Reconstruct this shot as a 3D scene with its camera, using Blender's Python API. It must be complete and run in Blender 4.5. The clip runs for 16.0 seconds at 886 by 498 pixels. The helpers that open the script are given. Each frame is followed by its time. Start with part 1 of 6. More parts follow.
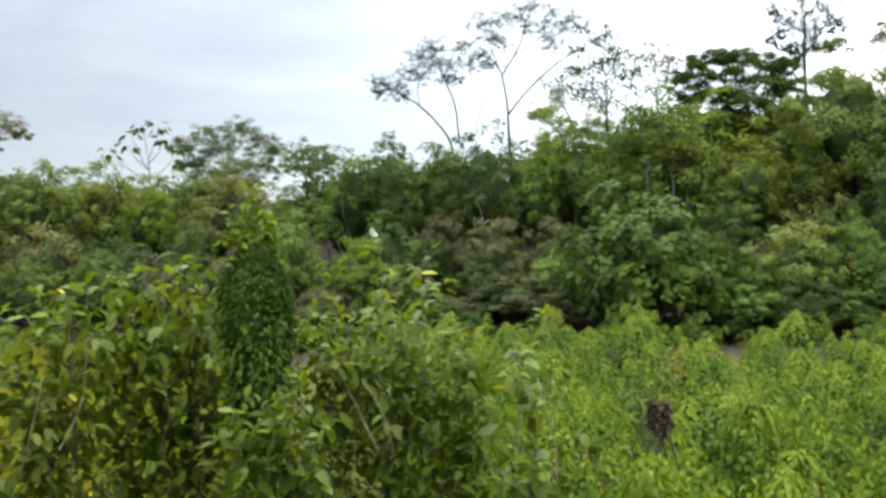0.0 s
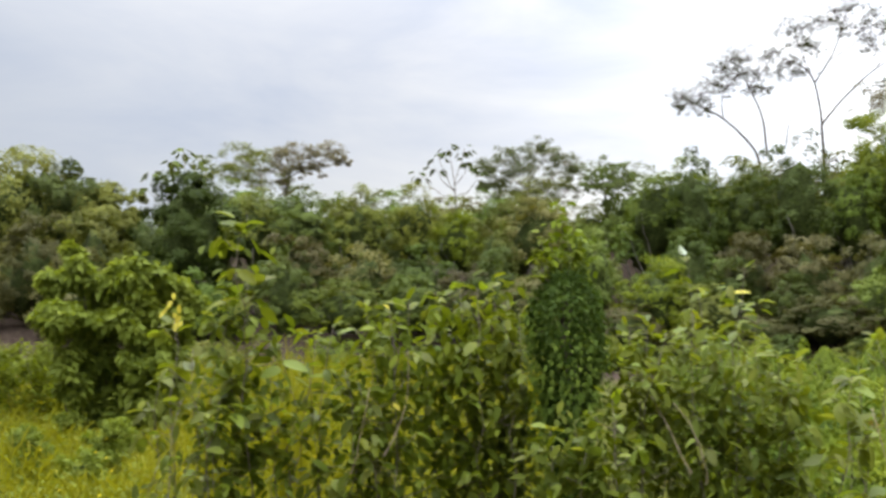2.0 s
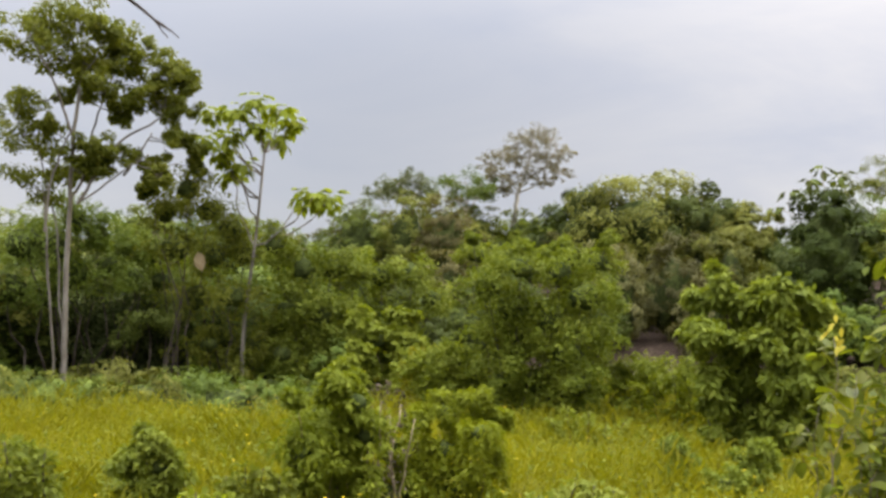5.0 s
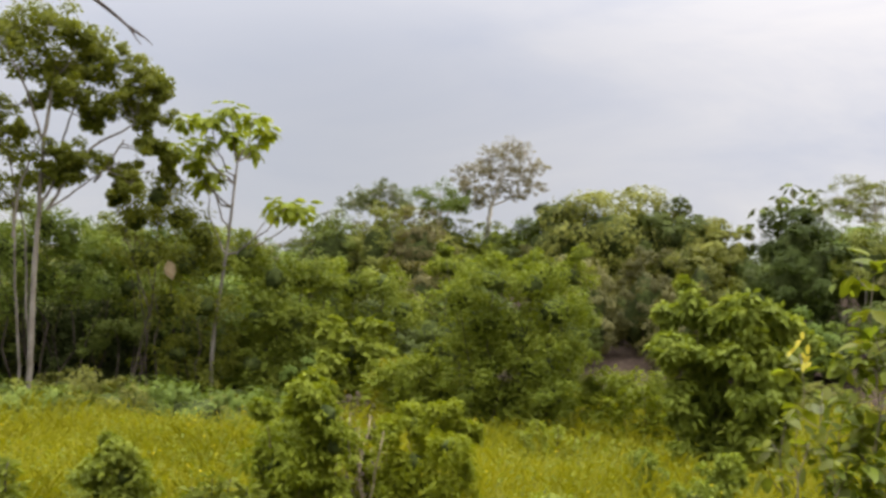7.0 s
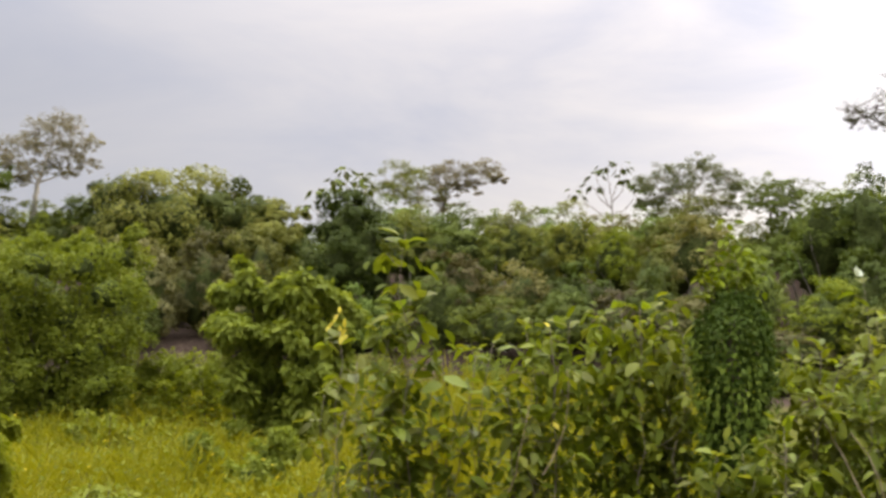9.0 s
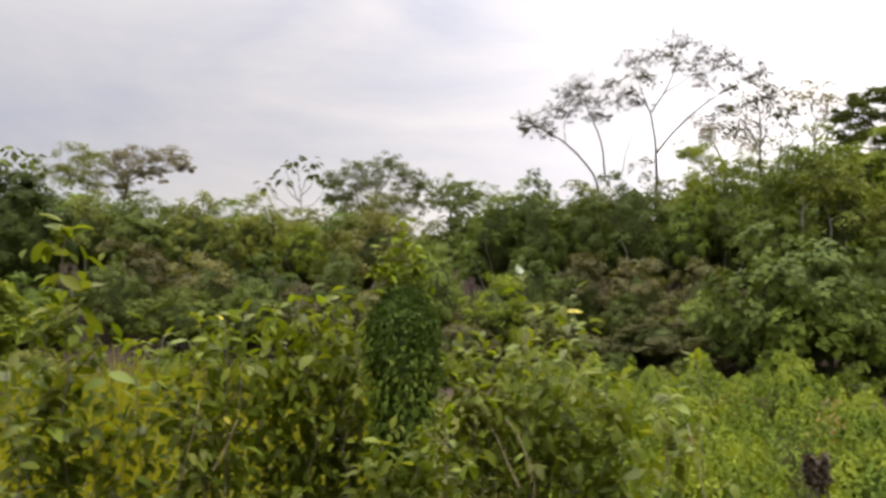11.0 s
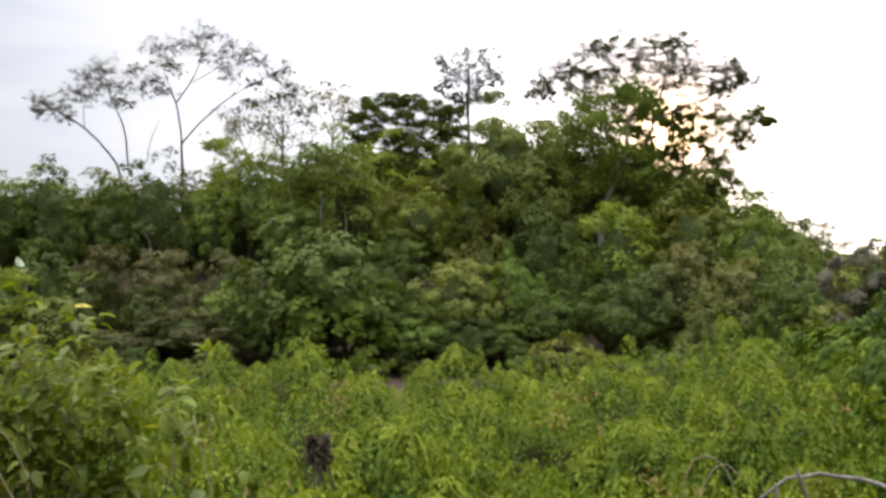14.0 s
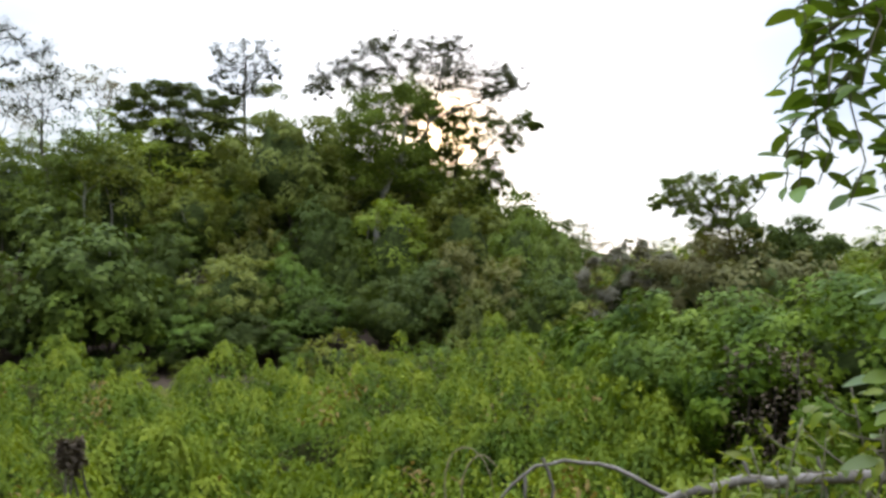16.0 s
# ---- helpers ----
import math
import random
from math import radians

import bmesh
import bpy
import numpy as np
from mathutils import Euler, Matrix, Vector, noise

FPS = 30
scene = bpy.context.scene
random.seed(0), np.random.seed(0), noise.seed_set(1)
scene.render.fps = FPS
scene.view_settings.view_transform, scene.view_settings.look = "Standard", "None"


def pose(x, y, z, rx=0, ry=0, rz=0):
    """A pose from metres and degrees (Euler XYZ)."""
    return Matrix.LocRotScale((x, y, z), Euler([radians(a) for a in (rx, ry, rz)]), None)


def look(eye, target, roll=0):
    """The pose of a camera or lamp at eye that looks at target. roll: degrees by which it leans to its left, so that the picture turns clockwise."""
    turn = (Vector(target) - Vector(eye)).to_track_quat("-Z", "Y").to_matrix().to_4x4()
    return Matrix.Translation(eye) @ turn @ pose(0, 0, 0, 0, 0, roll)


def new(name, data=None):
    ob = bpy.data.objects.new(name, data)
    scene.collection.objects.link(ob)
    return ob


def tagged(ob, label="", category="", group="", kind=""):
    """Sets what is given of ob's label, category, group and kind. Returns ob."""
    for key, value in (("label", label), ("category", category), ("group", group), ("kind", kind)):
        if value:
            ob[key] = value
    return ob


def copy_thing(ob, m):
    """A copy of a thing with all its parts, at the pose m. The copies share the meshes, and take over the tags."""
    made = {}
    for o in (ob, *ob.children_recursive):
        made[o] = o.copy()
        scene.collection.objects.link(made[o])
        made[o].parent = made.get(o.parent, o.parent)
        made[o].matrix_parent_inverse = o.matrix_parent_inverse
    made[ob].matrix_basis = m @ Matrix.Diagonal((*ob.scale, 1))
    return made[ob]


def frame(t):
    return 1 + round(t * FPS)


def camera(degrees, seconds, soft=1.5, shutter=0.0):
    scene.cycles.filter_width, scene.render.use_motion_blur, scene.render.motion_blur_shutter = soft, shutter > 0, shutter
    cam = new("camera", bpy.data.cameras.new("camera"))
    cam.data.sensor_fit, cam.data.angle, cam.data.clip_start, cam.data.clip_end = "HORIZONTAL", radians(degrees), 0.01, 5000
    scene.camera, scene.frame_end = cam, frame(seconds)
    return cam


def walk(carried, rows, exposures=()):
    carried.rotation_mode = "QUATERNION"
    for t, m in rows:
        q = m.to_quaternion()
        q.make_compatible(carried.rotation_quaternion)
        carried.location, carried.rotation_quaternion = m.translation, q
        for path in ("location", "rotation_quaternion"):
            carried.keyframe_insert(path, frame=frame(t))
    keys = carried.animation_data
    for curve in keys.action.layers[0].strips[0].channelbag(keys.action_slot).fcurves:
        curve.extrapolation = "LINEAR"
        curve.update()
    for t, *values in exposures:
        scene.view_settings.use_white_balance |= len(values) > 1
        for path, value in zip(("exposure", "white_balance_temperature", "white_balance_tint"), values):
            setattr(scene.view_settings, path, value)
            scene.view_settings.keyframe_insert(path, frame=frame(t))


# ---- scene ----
SOFT = 3.0
EXPO = ((0.0, -0.05, 6250.0, 9.0), (1.0, 0.0, 6450.0, 12.0), (2.0, 0.02, 6700.0, 15.0), (2.8, 0.0, 6750.0, 16.0), (4.0, 0.06, 6950.0, 18.0), (7.0, 0.06, 7200.0, 19.0), (8.0, -0.03, 7250.0, 20.0), (9.0, -0.04, 7300.0, 21.0), (11.5, -0.26, 7150.0, 21.0), (13.0, -0.33, 6950.0, 19.0), (14.5, -0.39, 6550.0, 15.0), (16.0, -0.5, 6200.0, 11.0))
cam = camera(48.80, 16.0, soft=SOFT, shutter=0.2)
EYE, ARM = 3.0, 0.35  # eye over the meadow; the camera swings at arm's length round the one who holds it
ROWS = [  # seconds, yaw, pitch, roll
    (0.0, -0.00, 1.00, 1.17),
    (0.5, 3.88, 1.18, 0.90),
    (1.0, 7.95, 1.70, 1.02),
    (1.5, 11.86, 1.65, 0.95),
    (2.0, 17.33, 2.36, 0.72),
    (2.5, 24.56, 2.55, 0.51),
    (3.0, 32.44, 2.57, -0.77),
    (3.5, 39.20, 2.56, -0.78),
    (4.0, 45.92, 2.56, -1.02),
    (4.5, 51.44, 2.90, -1.42),
    (4.7, 52.99, 3.07, -1.51),
    (6.8, 52.83, 3.93, -1.98),
    (7.0, 51.42, 3.99, -2.33),
    (7.5, 45.76, 3.97, -1.93),
    (8.0, 39.58, 3.83, -1.87),
    (8.5, 31.66, 3.59, -0.88),
    (9.0, 26.32, 3.41, -0.31),
    (9.2, 24.69, 3.45, -0.48),
    (11.3, 4.74, 2.99, -0.42),
    (11.5, 2.27, 2.84, -0.26),
    (12.0, -3.53, 2.75, -0.24),
    (12.5, -8.13, 3.05, 0.61),
    (13.0, -11.26, 3.03, 0.51),
    (13.5, -14.49, 2.80, 0.66),
    (14.0, -18.86, 2.69, 0.68),
    (14.5, -22.76, 2.67, 0.99),
    (15.0, -24.75, 2.62, 0.94),
    (15.5, -27.33, 2.47, 0.81),
    (16.0, -31.87, 2.33, 0.50),
]


def held(yaw, pitch, roll):
    a = radians(yaw)
    return pose(-ARM * math.sin(a), -ARM * (1 - math.cos(a)), EYE, 90 + pitch, roll, yaw)


walk(cam, [(t, held(yaw, pitch, roll)) for t, yaw, pitch, roll in ROWS], exposures=EXPO)

# ---------------------------------------------------------------- light
SUN_AZ, SUN_EL = -32.0, 9.0


def bearing(az, dist, z=0.0):
    """A place by its bearing (degrees to the left of the first view) and distance."""
    a = radians(az)
    return Vector((-dist * math.sin(a), dist * math.cos(a), z))


def sight(az, el, dist):
    """A place by bearing, elevation over the eye's level and distance along the ground."""
    return bearing(az, dist, EYE + dist * math.tan(radians(el)))


SUN_DIR = sight(SUN_AZ, SUN_EL, 1.0) - Vector((0, 0, EYE))
SUN_DIR.normalize()

world = bpy.data.worlds.new("world")
scene.world = world
world.use_nodes = True
wn, wl = world.node_tree.nodes, world.node_tree.links
wn.clear()


def wnode(kind, **values):
    n = wn.new(kind)
    for k, v in values.items():
        n.inputs[k].default_value = v
    return n


def wmath(op, a, b=None, c=None, clamp=False):
    n = wn.new("ShaderNodeMath")
    n.operation, n.use_clamp = op, clamp
    for i, v in enumerate((a, b, c)):
        if v is None:
            continue
        if isinstance(v, (int, float)):
            n.inputs[i].default_value = v
        else:
            wl.new(v, n.inputs[i])
    return n.outputs[0]


coord = wn.new("ShaderNodeTexCoord")
way = wn.new("ShaderNodeVectorMath")
way.operation = "NORMALIZE"
wl.new(coord.outputs["Generated"], way.inputs[0])
dot = wn.new("ShaderNodeVectorMath")
dot.operation = "DOT_PRODUCT"
wl.new(way.outputs[0], dot.inputs[0])
dot.inputs[1].default_value = SUN_DIR
parts = wn.new("ShaderNodeSeparateXYZ")
wl.new(way.outputs[0], parts.inputs[0])
height = wmath("MAXIMUM", parts.outputs[2], 0.0)
# cloud banks, drawn out along the horizon
stretch = wn.new("ShaderNodeVectorMath")
stretch.operation = "MULTIPLY"
wl.new(way.outputs[0], stretch.inputs[0])
stretch.inputs[1].default_value = (1.0, 1.0, 3.2)
cloud = wn.new("ShaderNodeTexNoise")
wl.new(stretch.outputs[0], cloud.inputs["Vector"])
for k, v in (("Scale", 2.6), ("Detail", 7.0), ("Roughness", 0.56), ("Distortion", 0.5)):
    cloud.inputs[k].default_value = v
ramp = wn.new("ShaderNodeValToRGB")
wl.new(cloud.outputs[0], ramp.inputs[0])
ramp.color_ramp.elements[0].position, ramp.color_ramp.elements[0].color = 0.34, (0.415, 0.475, 0.58, 1)
ramp.color_ramp.elements[1].position, ramp.color_ramp.elements[1].color = 0.64, (0.61, 0.645, 0.672, 1)
# overcast: brighter overhead, and brighter round the veiled sun
toward = wmath("MULTIPLY_ADD", dot.outputs["Value"], 0.5, 0.5)
broad = wmath("MULTIPLY", wmath("POWER", toward, 12.0), 1.9)
mid = wmath("MULTIPLY", wmath("POWER", toward, 60.0), 1.2)
core = wmath("ADD", wmath("MULTIPLY", wmath("POWER", toward, 4200.0), 16.0), wmath("MULTIPLY", wmath("POWER", toward, 300.0), 1.1))
over = wmath("MULTIPLY_ADD", wmath("POWER", height, 3.5), 17.5, 1.04)


def lobe_of(az, el, sharp, amount):
    """A broad lighter or darker stretch of the cloud cover round a bearing."""
    n = wn.new("ShaderNodeVectorMath")
    n.operation = "DOT_PRODUCT"
    wl.new(way.outputs[0], n.inputs[0])
    n.inputs[1].default_value = (sight(az, el, 1.0) - Vector((0, 0, EYE))).normalized()
    return wmath("MULTIPLY", wmath("POWER", wmath("MAXIMUM", n.outputs["Value"], 0.0), sharp), amount)


banks = wmath("ADD", lobe_of(33, 13, 60.0, 0.05), lobe_of(58, 15, 20.0, -0.19))
gain = wmath("ADD", over, wmath("ADD", banks, wmath("ADD", broad, mid)))
lit = wn.new("ShaderNodeVectorMath")
lit.operation = "SCALE"
blue = wn.new("ShaderNodeMix")  # thinner cloud away from the sun lets some blue through
blue.data_type = "RGBA"
wl.new(lobe_of(62, 12, 9.0, 0.75), blue.inputs["Factor"])
wl.new(ramp.outputs[0], blue.inputs["A"])
blue.inputs["B"].default_value = (0.455, 0.54, 0.66, 1)
wl.new(blue.outputs["Result"], lit.inputs[0])
wl.new(gain, lit.inputs["Scale"])
glow = wn.new("ShaderNodeVectorMath")
glow.operation = "SCALE"
glow.inputs[0].default_value = (1.0, 0.6, 0.22)
wl.new(core, glow.inputs["Scale"])
total = wn.new("ShaderNodeVectorMath")
wl.new(lit.outputs[0], total.inputs[0])
wl.new(glow.outputs[0], total.inputs[1])
air = wn.new("ShaderNodeTexSky")
air.sky_type, air.sun_disc = "NISHITA", False
air.sun_elevation, air.sun_rotation = radians(SUN_EL), radians(-SUN_AZ)
b_cloud = wnode("ShaderNodeBackground", Strength=1.0)
wl.new(total.outputs[0], b_cloud.inputs["Color"])
b_air = wnode("ShaderNodeBackground", Strength=0.025)
wl.new(air.outputs[0], b_air.inputs["Color"])
both = wn.new("ShaderNodeAddShader")
wl.new(b_cloud.outputs[0], both.inputs[0])
wl.new(b_air.outputs[0], both.inputs[1])
wout = wn.new("ShaderNodeOutputWorld")
wl.new(both.outputs[0], wout.inputs["Surface"])

sun = new("sun", bpy.data.lights.new("sun", "SUN"))
sun.data.energy, sun.data.angle, sun.data.color = 1.5, radians(11), (1.0, 0.86, 0.66)
sun.matrix_world = look(SUN_DIR * 60, (0, 0, 0))


# ---------------------------------------------------------------- materials
def principled(name):
    m = bpy.data.materials.new(name)
    m.use_nodes = True
    n, l = m.node_tree.nodes, m.node_tree.links
    return m, n, l, n["Principled BSDF"]


def ramp_of(n, colours, spread=(0.0, 1.0)):
    r = n.new("ShaderNodeValToRGB")
    e = r.color_ramp.elements
    while len(e) < len(colours):
        e.new(0.5)
    for i, c in enumerate(colours):
        e[i].position = spread[0] + (spread[1] - spread[0]) * i / (len(colours) - 1)
        e[i].color = (*c, 1)
    return r


def leaf_material(name, colours, tint=0.25, through_light=0.22, rough=0.65, gloss=0.1, patch=0.9, mottle=0.7):
    """Leaves: each takes its own shade, each plant its own tint; light comes through the blade."""
    m, n, l, p = principled(name)
    geo, info = n.new("ShaderNodeNewGeometry"), n.new("ShaderNodeObjectInfo")
    tc = n.new("ShaderNodeTexCoord")
    big = n.new("ShaderNodeTexNoise")
    big.inputs["Scale"].default_value, big.inputs["Detail"].default_value = patch, 3.0
    l.new(tc.outputs["Object"], big.inputs["Vector"])
    mixv = n.new("ShaderNodeMath")
    mixv.operation = "MULTIPLY_ADD"
    mixv.inputs[1].default_value = 0.3
    l.new(geo.outputs["Random Per Island"], mixv.inputs[0])
    sub = n.new("ShaderNodeMath")
    sub.operation = "MULTIPLY_ADD"
    sub.inputs[1].default_value, sub.inputs[2].default_value = mottle, 0.35 - 0.5 * mottle
    l.new(big.outputs[0], sub.inputs[0])
    l.new(sub.outputs[0], mixv.inputs[2])
    r = ramp_of(n, colours)
    l.new(mixv.outputs[0], r.inputs[0])
    hsv = n.new("ShaderNodeHueSaturation")
    for socket, low, high in (("Hue", 0.5 - 0.05 * tint, 0.5 + 0.02 * tint), ("Value", 1 - 0.9 * tint, 1 + 0.8 * tint), ("Saturation", 1 - 0.15 * tint, 1.05)):
        mr = n.new("ShaderNodeMapRange")
        mr.inputs["To Min"].default_value, mr.inputs["To Max"].default_value = low, high
        if socket == "Hue":
            l.new(info.outputs["Random"], mr.inputs["Value"])
        else:
            fr = n.new("ShaderNodeMath")
            fr.operation = "FRACT"
            mul = n.new("ShaderNodeMath")
            mul.operation = "MULTIPLY"
            mul.inputs[1].default_value = 7.31 if socket == "Value" else 23.7
            l.new(info.outputs["Random"], mul.inputs[0])
            l.new(mul.outputs[0], fr.inputs[0])
            l.new(fr.outputs[0], mr.inputs["Value"])
        l.new(mr.outputs[0], hsv.inputs[socket])
    l.new(r.outputs[0], hsv.inputs["Color"])
    l.new(hsv.outputs[0], p.inputs["Base Color"])
    p.inputs["Roughness"].default_value = rough
    p.inputs["Specular IOR Level"].default_value = gloss
    tl = n.new("ShaderNodeBsdfTranslucent")
    warm = n.new("ShaderNodeMix")
    warm.data_type, warm.blend_type = "RGBA", "MULTIPLY"
    warm.inputs["Factor"].default_value = 1.0
    warm.inputs["B"].default_value = (1.5, 1.45, 0.55, 1)
    l.new(hsv.outputs[0], warm.inputs["A"])
    l.new(warm.outputs["Result"], tl.inputs["Color"])
    mix = n.new("ShaderNodeMixShader")
    mix.inputs[0].default_value = through_light
    l.new(p.outputs[0], mix.inputs[1])
    l.new(tl.outputs[0], mix.inputs[2])
    l.new(mix.outputs[0], n["Material Output"].inputs["Surface"])
    return m


def rough_material(name, colours, scale=3.0, detail=8.0, rough=0.9, bump=0.4, stretch_z=1.0, fine=40.0):
    """Bark, soil, dead wood: noise at two scales, with relief."""
    m, n, l, p = principled(name)
    tc = n.new("ShaderNodeTexCoord")
    mp = n.new("ShaderNodeMapping")
    mp.inputs["Scale"].default_value = (1, 1, stretch_z)
    l.new(tc.outputs["Object"], mp.inputs["Vector"])
    a, b = n.new("ShaderNodeTexNoise"), n.new("ShaderNodeTexNoise")
    a.inputs["Scale"].default_value, a.inputs["Detail"].default_value = scale, detail
    b.inputs["Scale"].default_value, b.inputs["Detail"].default_value = fine, 4.0
    for t in (a, b):
        l.new(mp.outputs[0], t.inputs["Vector"])
    add = n.new("ShaderNodeMath")
    add.operation = "MULTIPLY_ADD"
    add.inputs[1].default_value = 0.35
    l.new(b.outputs[0], add.inputs[0])
    l.new(a.outputs[0], add.inputs[2])
    r = ramp_of(n, colours, (0.42, 0.92))
    l.new(add.outputs[0], r.inputs[0])
    l.new(r.outputs[0], p.inputs["Base Color"])
    bp = n.new("ShaderNodeBump")
    bp.inputs["Strength"].default_value = bump
    l.new(add.outputs[0], bp.inputs["Height"])
    l.new(bp.outputs[0], p.inputs["Normal"])
    p.inputs["Roughness"].default_value = rough
    p.inputs["Specular IOR Level"].default_value = 0.1
    return m


M_CANOPY = leaf_material("canopy_leaves", [(0.034, 0.058, 0.011), (0.092, 0.134, 0.022), (0.187, 0.232, 0.04)], 0.4)
M_OLIVE = leaf_material("olive_leaves", [(0.046, 0.057, 0.01), (0.12, 0.135, 0.022), (0.225, 0.228, 0.044)], 0.33)
M_DRAB = leaf_material("drab_vine_leaves", [(0.043, 0.045, 0.014), (0.11, 0.107, 0.035), (0.195, 0.18, 0.07)], 0.4, 0.25)
M_BRIGHT = leaf_material("bright_leaves", [(0.04, 0.06, 0.008), (0.132, 0.168, 0.019), (0.238, 0.265, 0.036)], 0.22, 0.36)
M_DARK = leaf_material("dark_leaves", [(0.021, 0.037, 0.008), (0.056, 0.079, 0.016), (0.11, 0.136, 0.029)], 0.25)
M_VINE = leaf_material("vine_leaves", [(0.02, 0.042, 0.005), (0.075, 0.116, 0.012), (0.14, 0.185, 0.021)], 0.1, 0.22, 0.6, 0.1, 1.5, 2.2)
# lighter than the vine leaves: light on mound tops put into colour; also young shoots
M_LIT_YOUNG = leaf_material("lit_and_young_vine_leaves", [(0.06, 0.093, 0.009), (0.125, 0.168, 0.015), (0.228, 0.265, 0.026)], 0.1, 0.28, 0.6, 0.1, 1.5, 2.0)
M_BROAD = leaf_material("broad_leaves", [(0.032, 0.054, 0.007), (0.122, 0.155, 0.016), (0.3, 0.315, 0.036)], 0.5, 0.4, 0.5, 0.22)
M_HANG = leaf_material("hanging_olive_leaves", [(0.045, 0.055, 0.01), (0.128, 0.147, 0.022), (0.235, 0.24, 0.042)], 0.1, 0.42)
M_LOBED = leaf_material("lobed_leaves", [(0.075, 0.1, 0.012), (0.16, 0.195, 0.022), (0.27, 0.285, 0.04)], 0.15, 0.4)
M_PLUME = leaf_material("feathery_leaves", [(0.06, 0.08, 0.013), (0.145, 0.175, 0.025), (0.25, 0.268, 0.045)], 0.15, 0.36)
# thin high leaves; their darkness against the bright sky is put into the colour
M_BACKLIT = leaf_material("thin_backlit_leaves", [(0.022, 0.026, 0.01), (0.05, 0.055, 0.021), (0.092, 0.095, 0.038)], 0.2, 0.12, 0.8, 0.03)
M_GREY = leaf_material("grey_green_leaves", [(0.045, 0.055, 0.022), (0.1, 0.118, 0.05), (0.175, 0.195, 0.085)], 0.15, 0.3)
M_MAUVE = leaf_material("brownish_leaves", [(0.07, 0.062, 0.045), (0.14, 0.126, 0.09), (0.215, 0.2, 0.14)], 0.15, 0.35)
M_SPRAY = leaf_material("oval_branch_leaves", [(0.045, 0.085, 0.012), (0.1, 0.155, 0.022), (0.19, 0.235, 0.035)], 0.35, 0.3, 0.45, 0.35)
# broad leaves in a darker tone: shade inside the shrubs put into colour
M_INNER = leaf_material("shade_toned_inner_leaves", [(0.028, 0.046, 0.006), (0.085, 0.108, 0.012), (0.18, 0.195, 0.022)], 0.2, 0.4)
M_DEADLEAF = leaf_material("withered_leaves", [(0.045, 0.032, 0.022), (0.1, 0.075, 0.05), (0.18, 0.14, 0.09)], 0.1, 0.1)
M_CLIMBER = leaf_material("climber_leaves", [(0.016, 0.034, 0.006), (0.045, 0.078, 0.012), (0.1, 0.135, 0.02)], 0.1, 0.3)
M_RUST = leaf_material("rusty_withered_leaves", [(0.08, 0.055, 0.02), (0.17, 0.12, 0.035), (0.27, 0.2, 0.06)], 0.1, 0.2)
M_YELLOW = leaf_material("yellow_leaves", [(0.3, 0.25, 0.02), (0.42, 0.37, 0.05), (0.48, 0.44, 0.1)], 0.2)
M_PALE = leaf_material("pale_leaf_undersides", [(0.3, 0.35, 0.26), (0.38, 0.42, 0.33), (0.45, 0.48, 0.4)], 0.1, 0.2)
M_MEADOW = leaf_material("meadow_herbs", [(0.085, 0.105, 0.009), (0.192, 0.19, 0.014), (0.3, 0.277, 0.026)], 0.1, 0.4, 0.55, 0.1, 0.35)
M_FLOWER = leaf_material("yellow_flowers", [(0.5, 0.36, 0.01), (0.6, 0.45, 0.015), (0.65, 0.52, 0.03)], 0.1, 0.3)
M_BARK = rough_material("grey_bark", [(0.075, 0.064, 0.048), (0.155, 0.138, 0.112), (0.27, 0.25, 0.215)], 4.0, stretch_z=0.3)
M_DARKBARK = rough_material("dark_bark", [(0.03, 0.024, 0.018), (0.065, 0.052, 0.04), (0.11, 0.09, 0.07)], 5.0, stretch_z=0.3)
M_PALEBARK = rough_material("pale_bark", [(0.22, 0.2, 0.16), (0.36, 0.34, 0.29), (0.5, 0.48, 0.42)], 4.0, stretch_z=0.35)
M_DEAD = rough_material("dead_wood", [(0.06, 0.05, 0.04), (0.15, 0.13, 0.11), (0.27, 0.24, 0.21)], 9.0, stretch_z=0.4, fine=70)
M_TAN = rough_material("dry_leaf_tan", [(0.22, 0.15, 0.08), (0.36, 0.27, 0.16), (0.45, 0.36, 0.24)], 6.0)
M_TWIG = rough_material("brown_twigs", [(0.07, 0.055, 0.035), (0.13, 0.11, 0.075), (0.22, 0.19, 0.14)], 8.0)
M_STEM = rough_material("tan_stems", [(0.1, 0.08, 0.045), (0.2, 0.16, 0.09), (0.3, 0.25, 0.16)], 8.0)
# dark fill for crown cores and one hollow: shade put into the colour
M_SHADEFILL = rough_material("shade_fill_inside_plants", [(0.018, 0.027, 0.008), (0.045, 0.06, 0.016), (0.085, 0.1, 0.028)], 6.0, rough=1.0, bump=1.0)
M_UNDERSHADE = rough_material("undershade_below_vines", [(0.012, 0.014, 0.005), (0.03, 0.032, 0.01), (0.06, 0.055, 0.02)], 5.0)
M_UNDERSHADE.node_tree.nodes["Principled BSDF"].inputs["Specular IOR Level"].default_value = 0.0


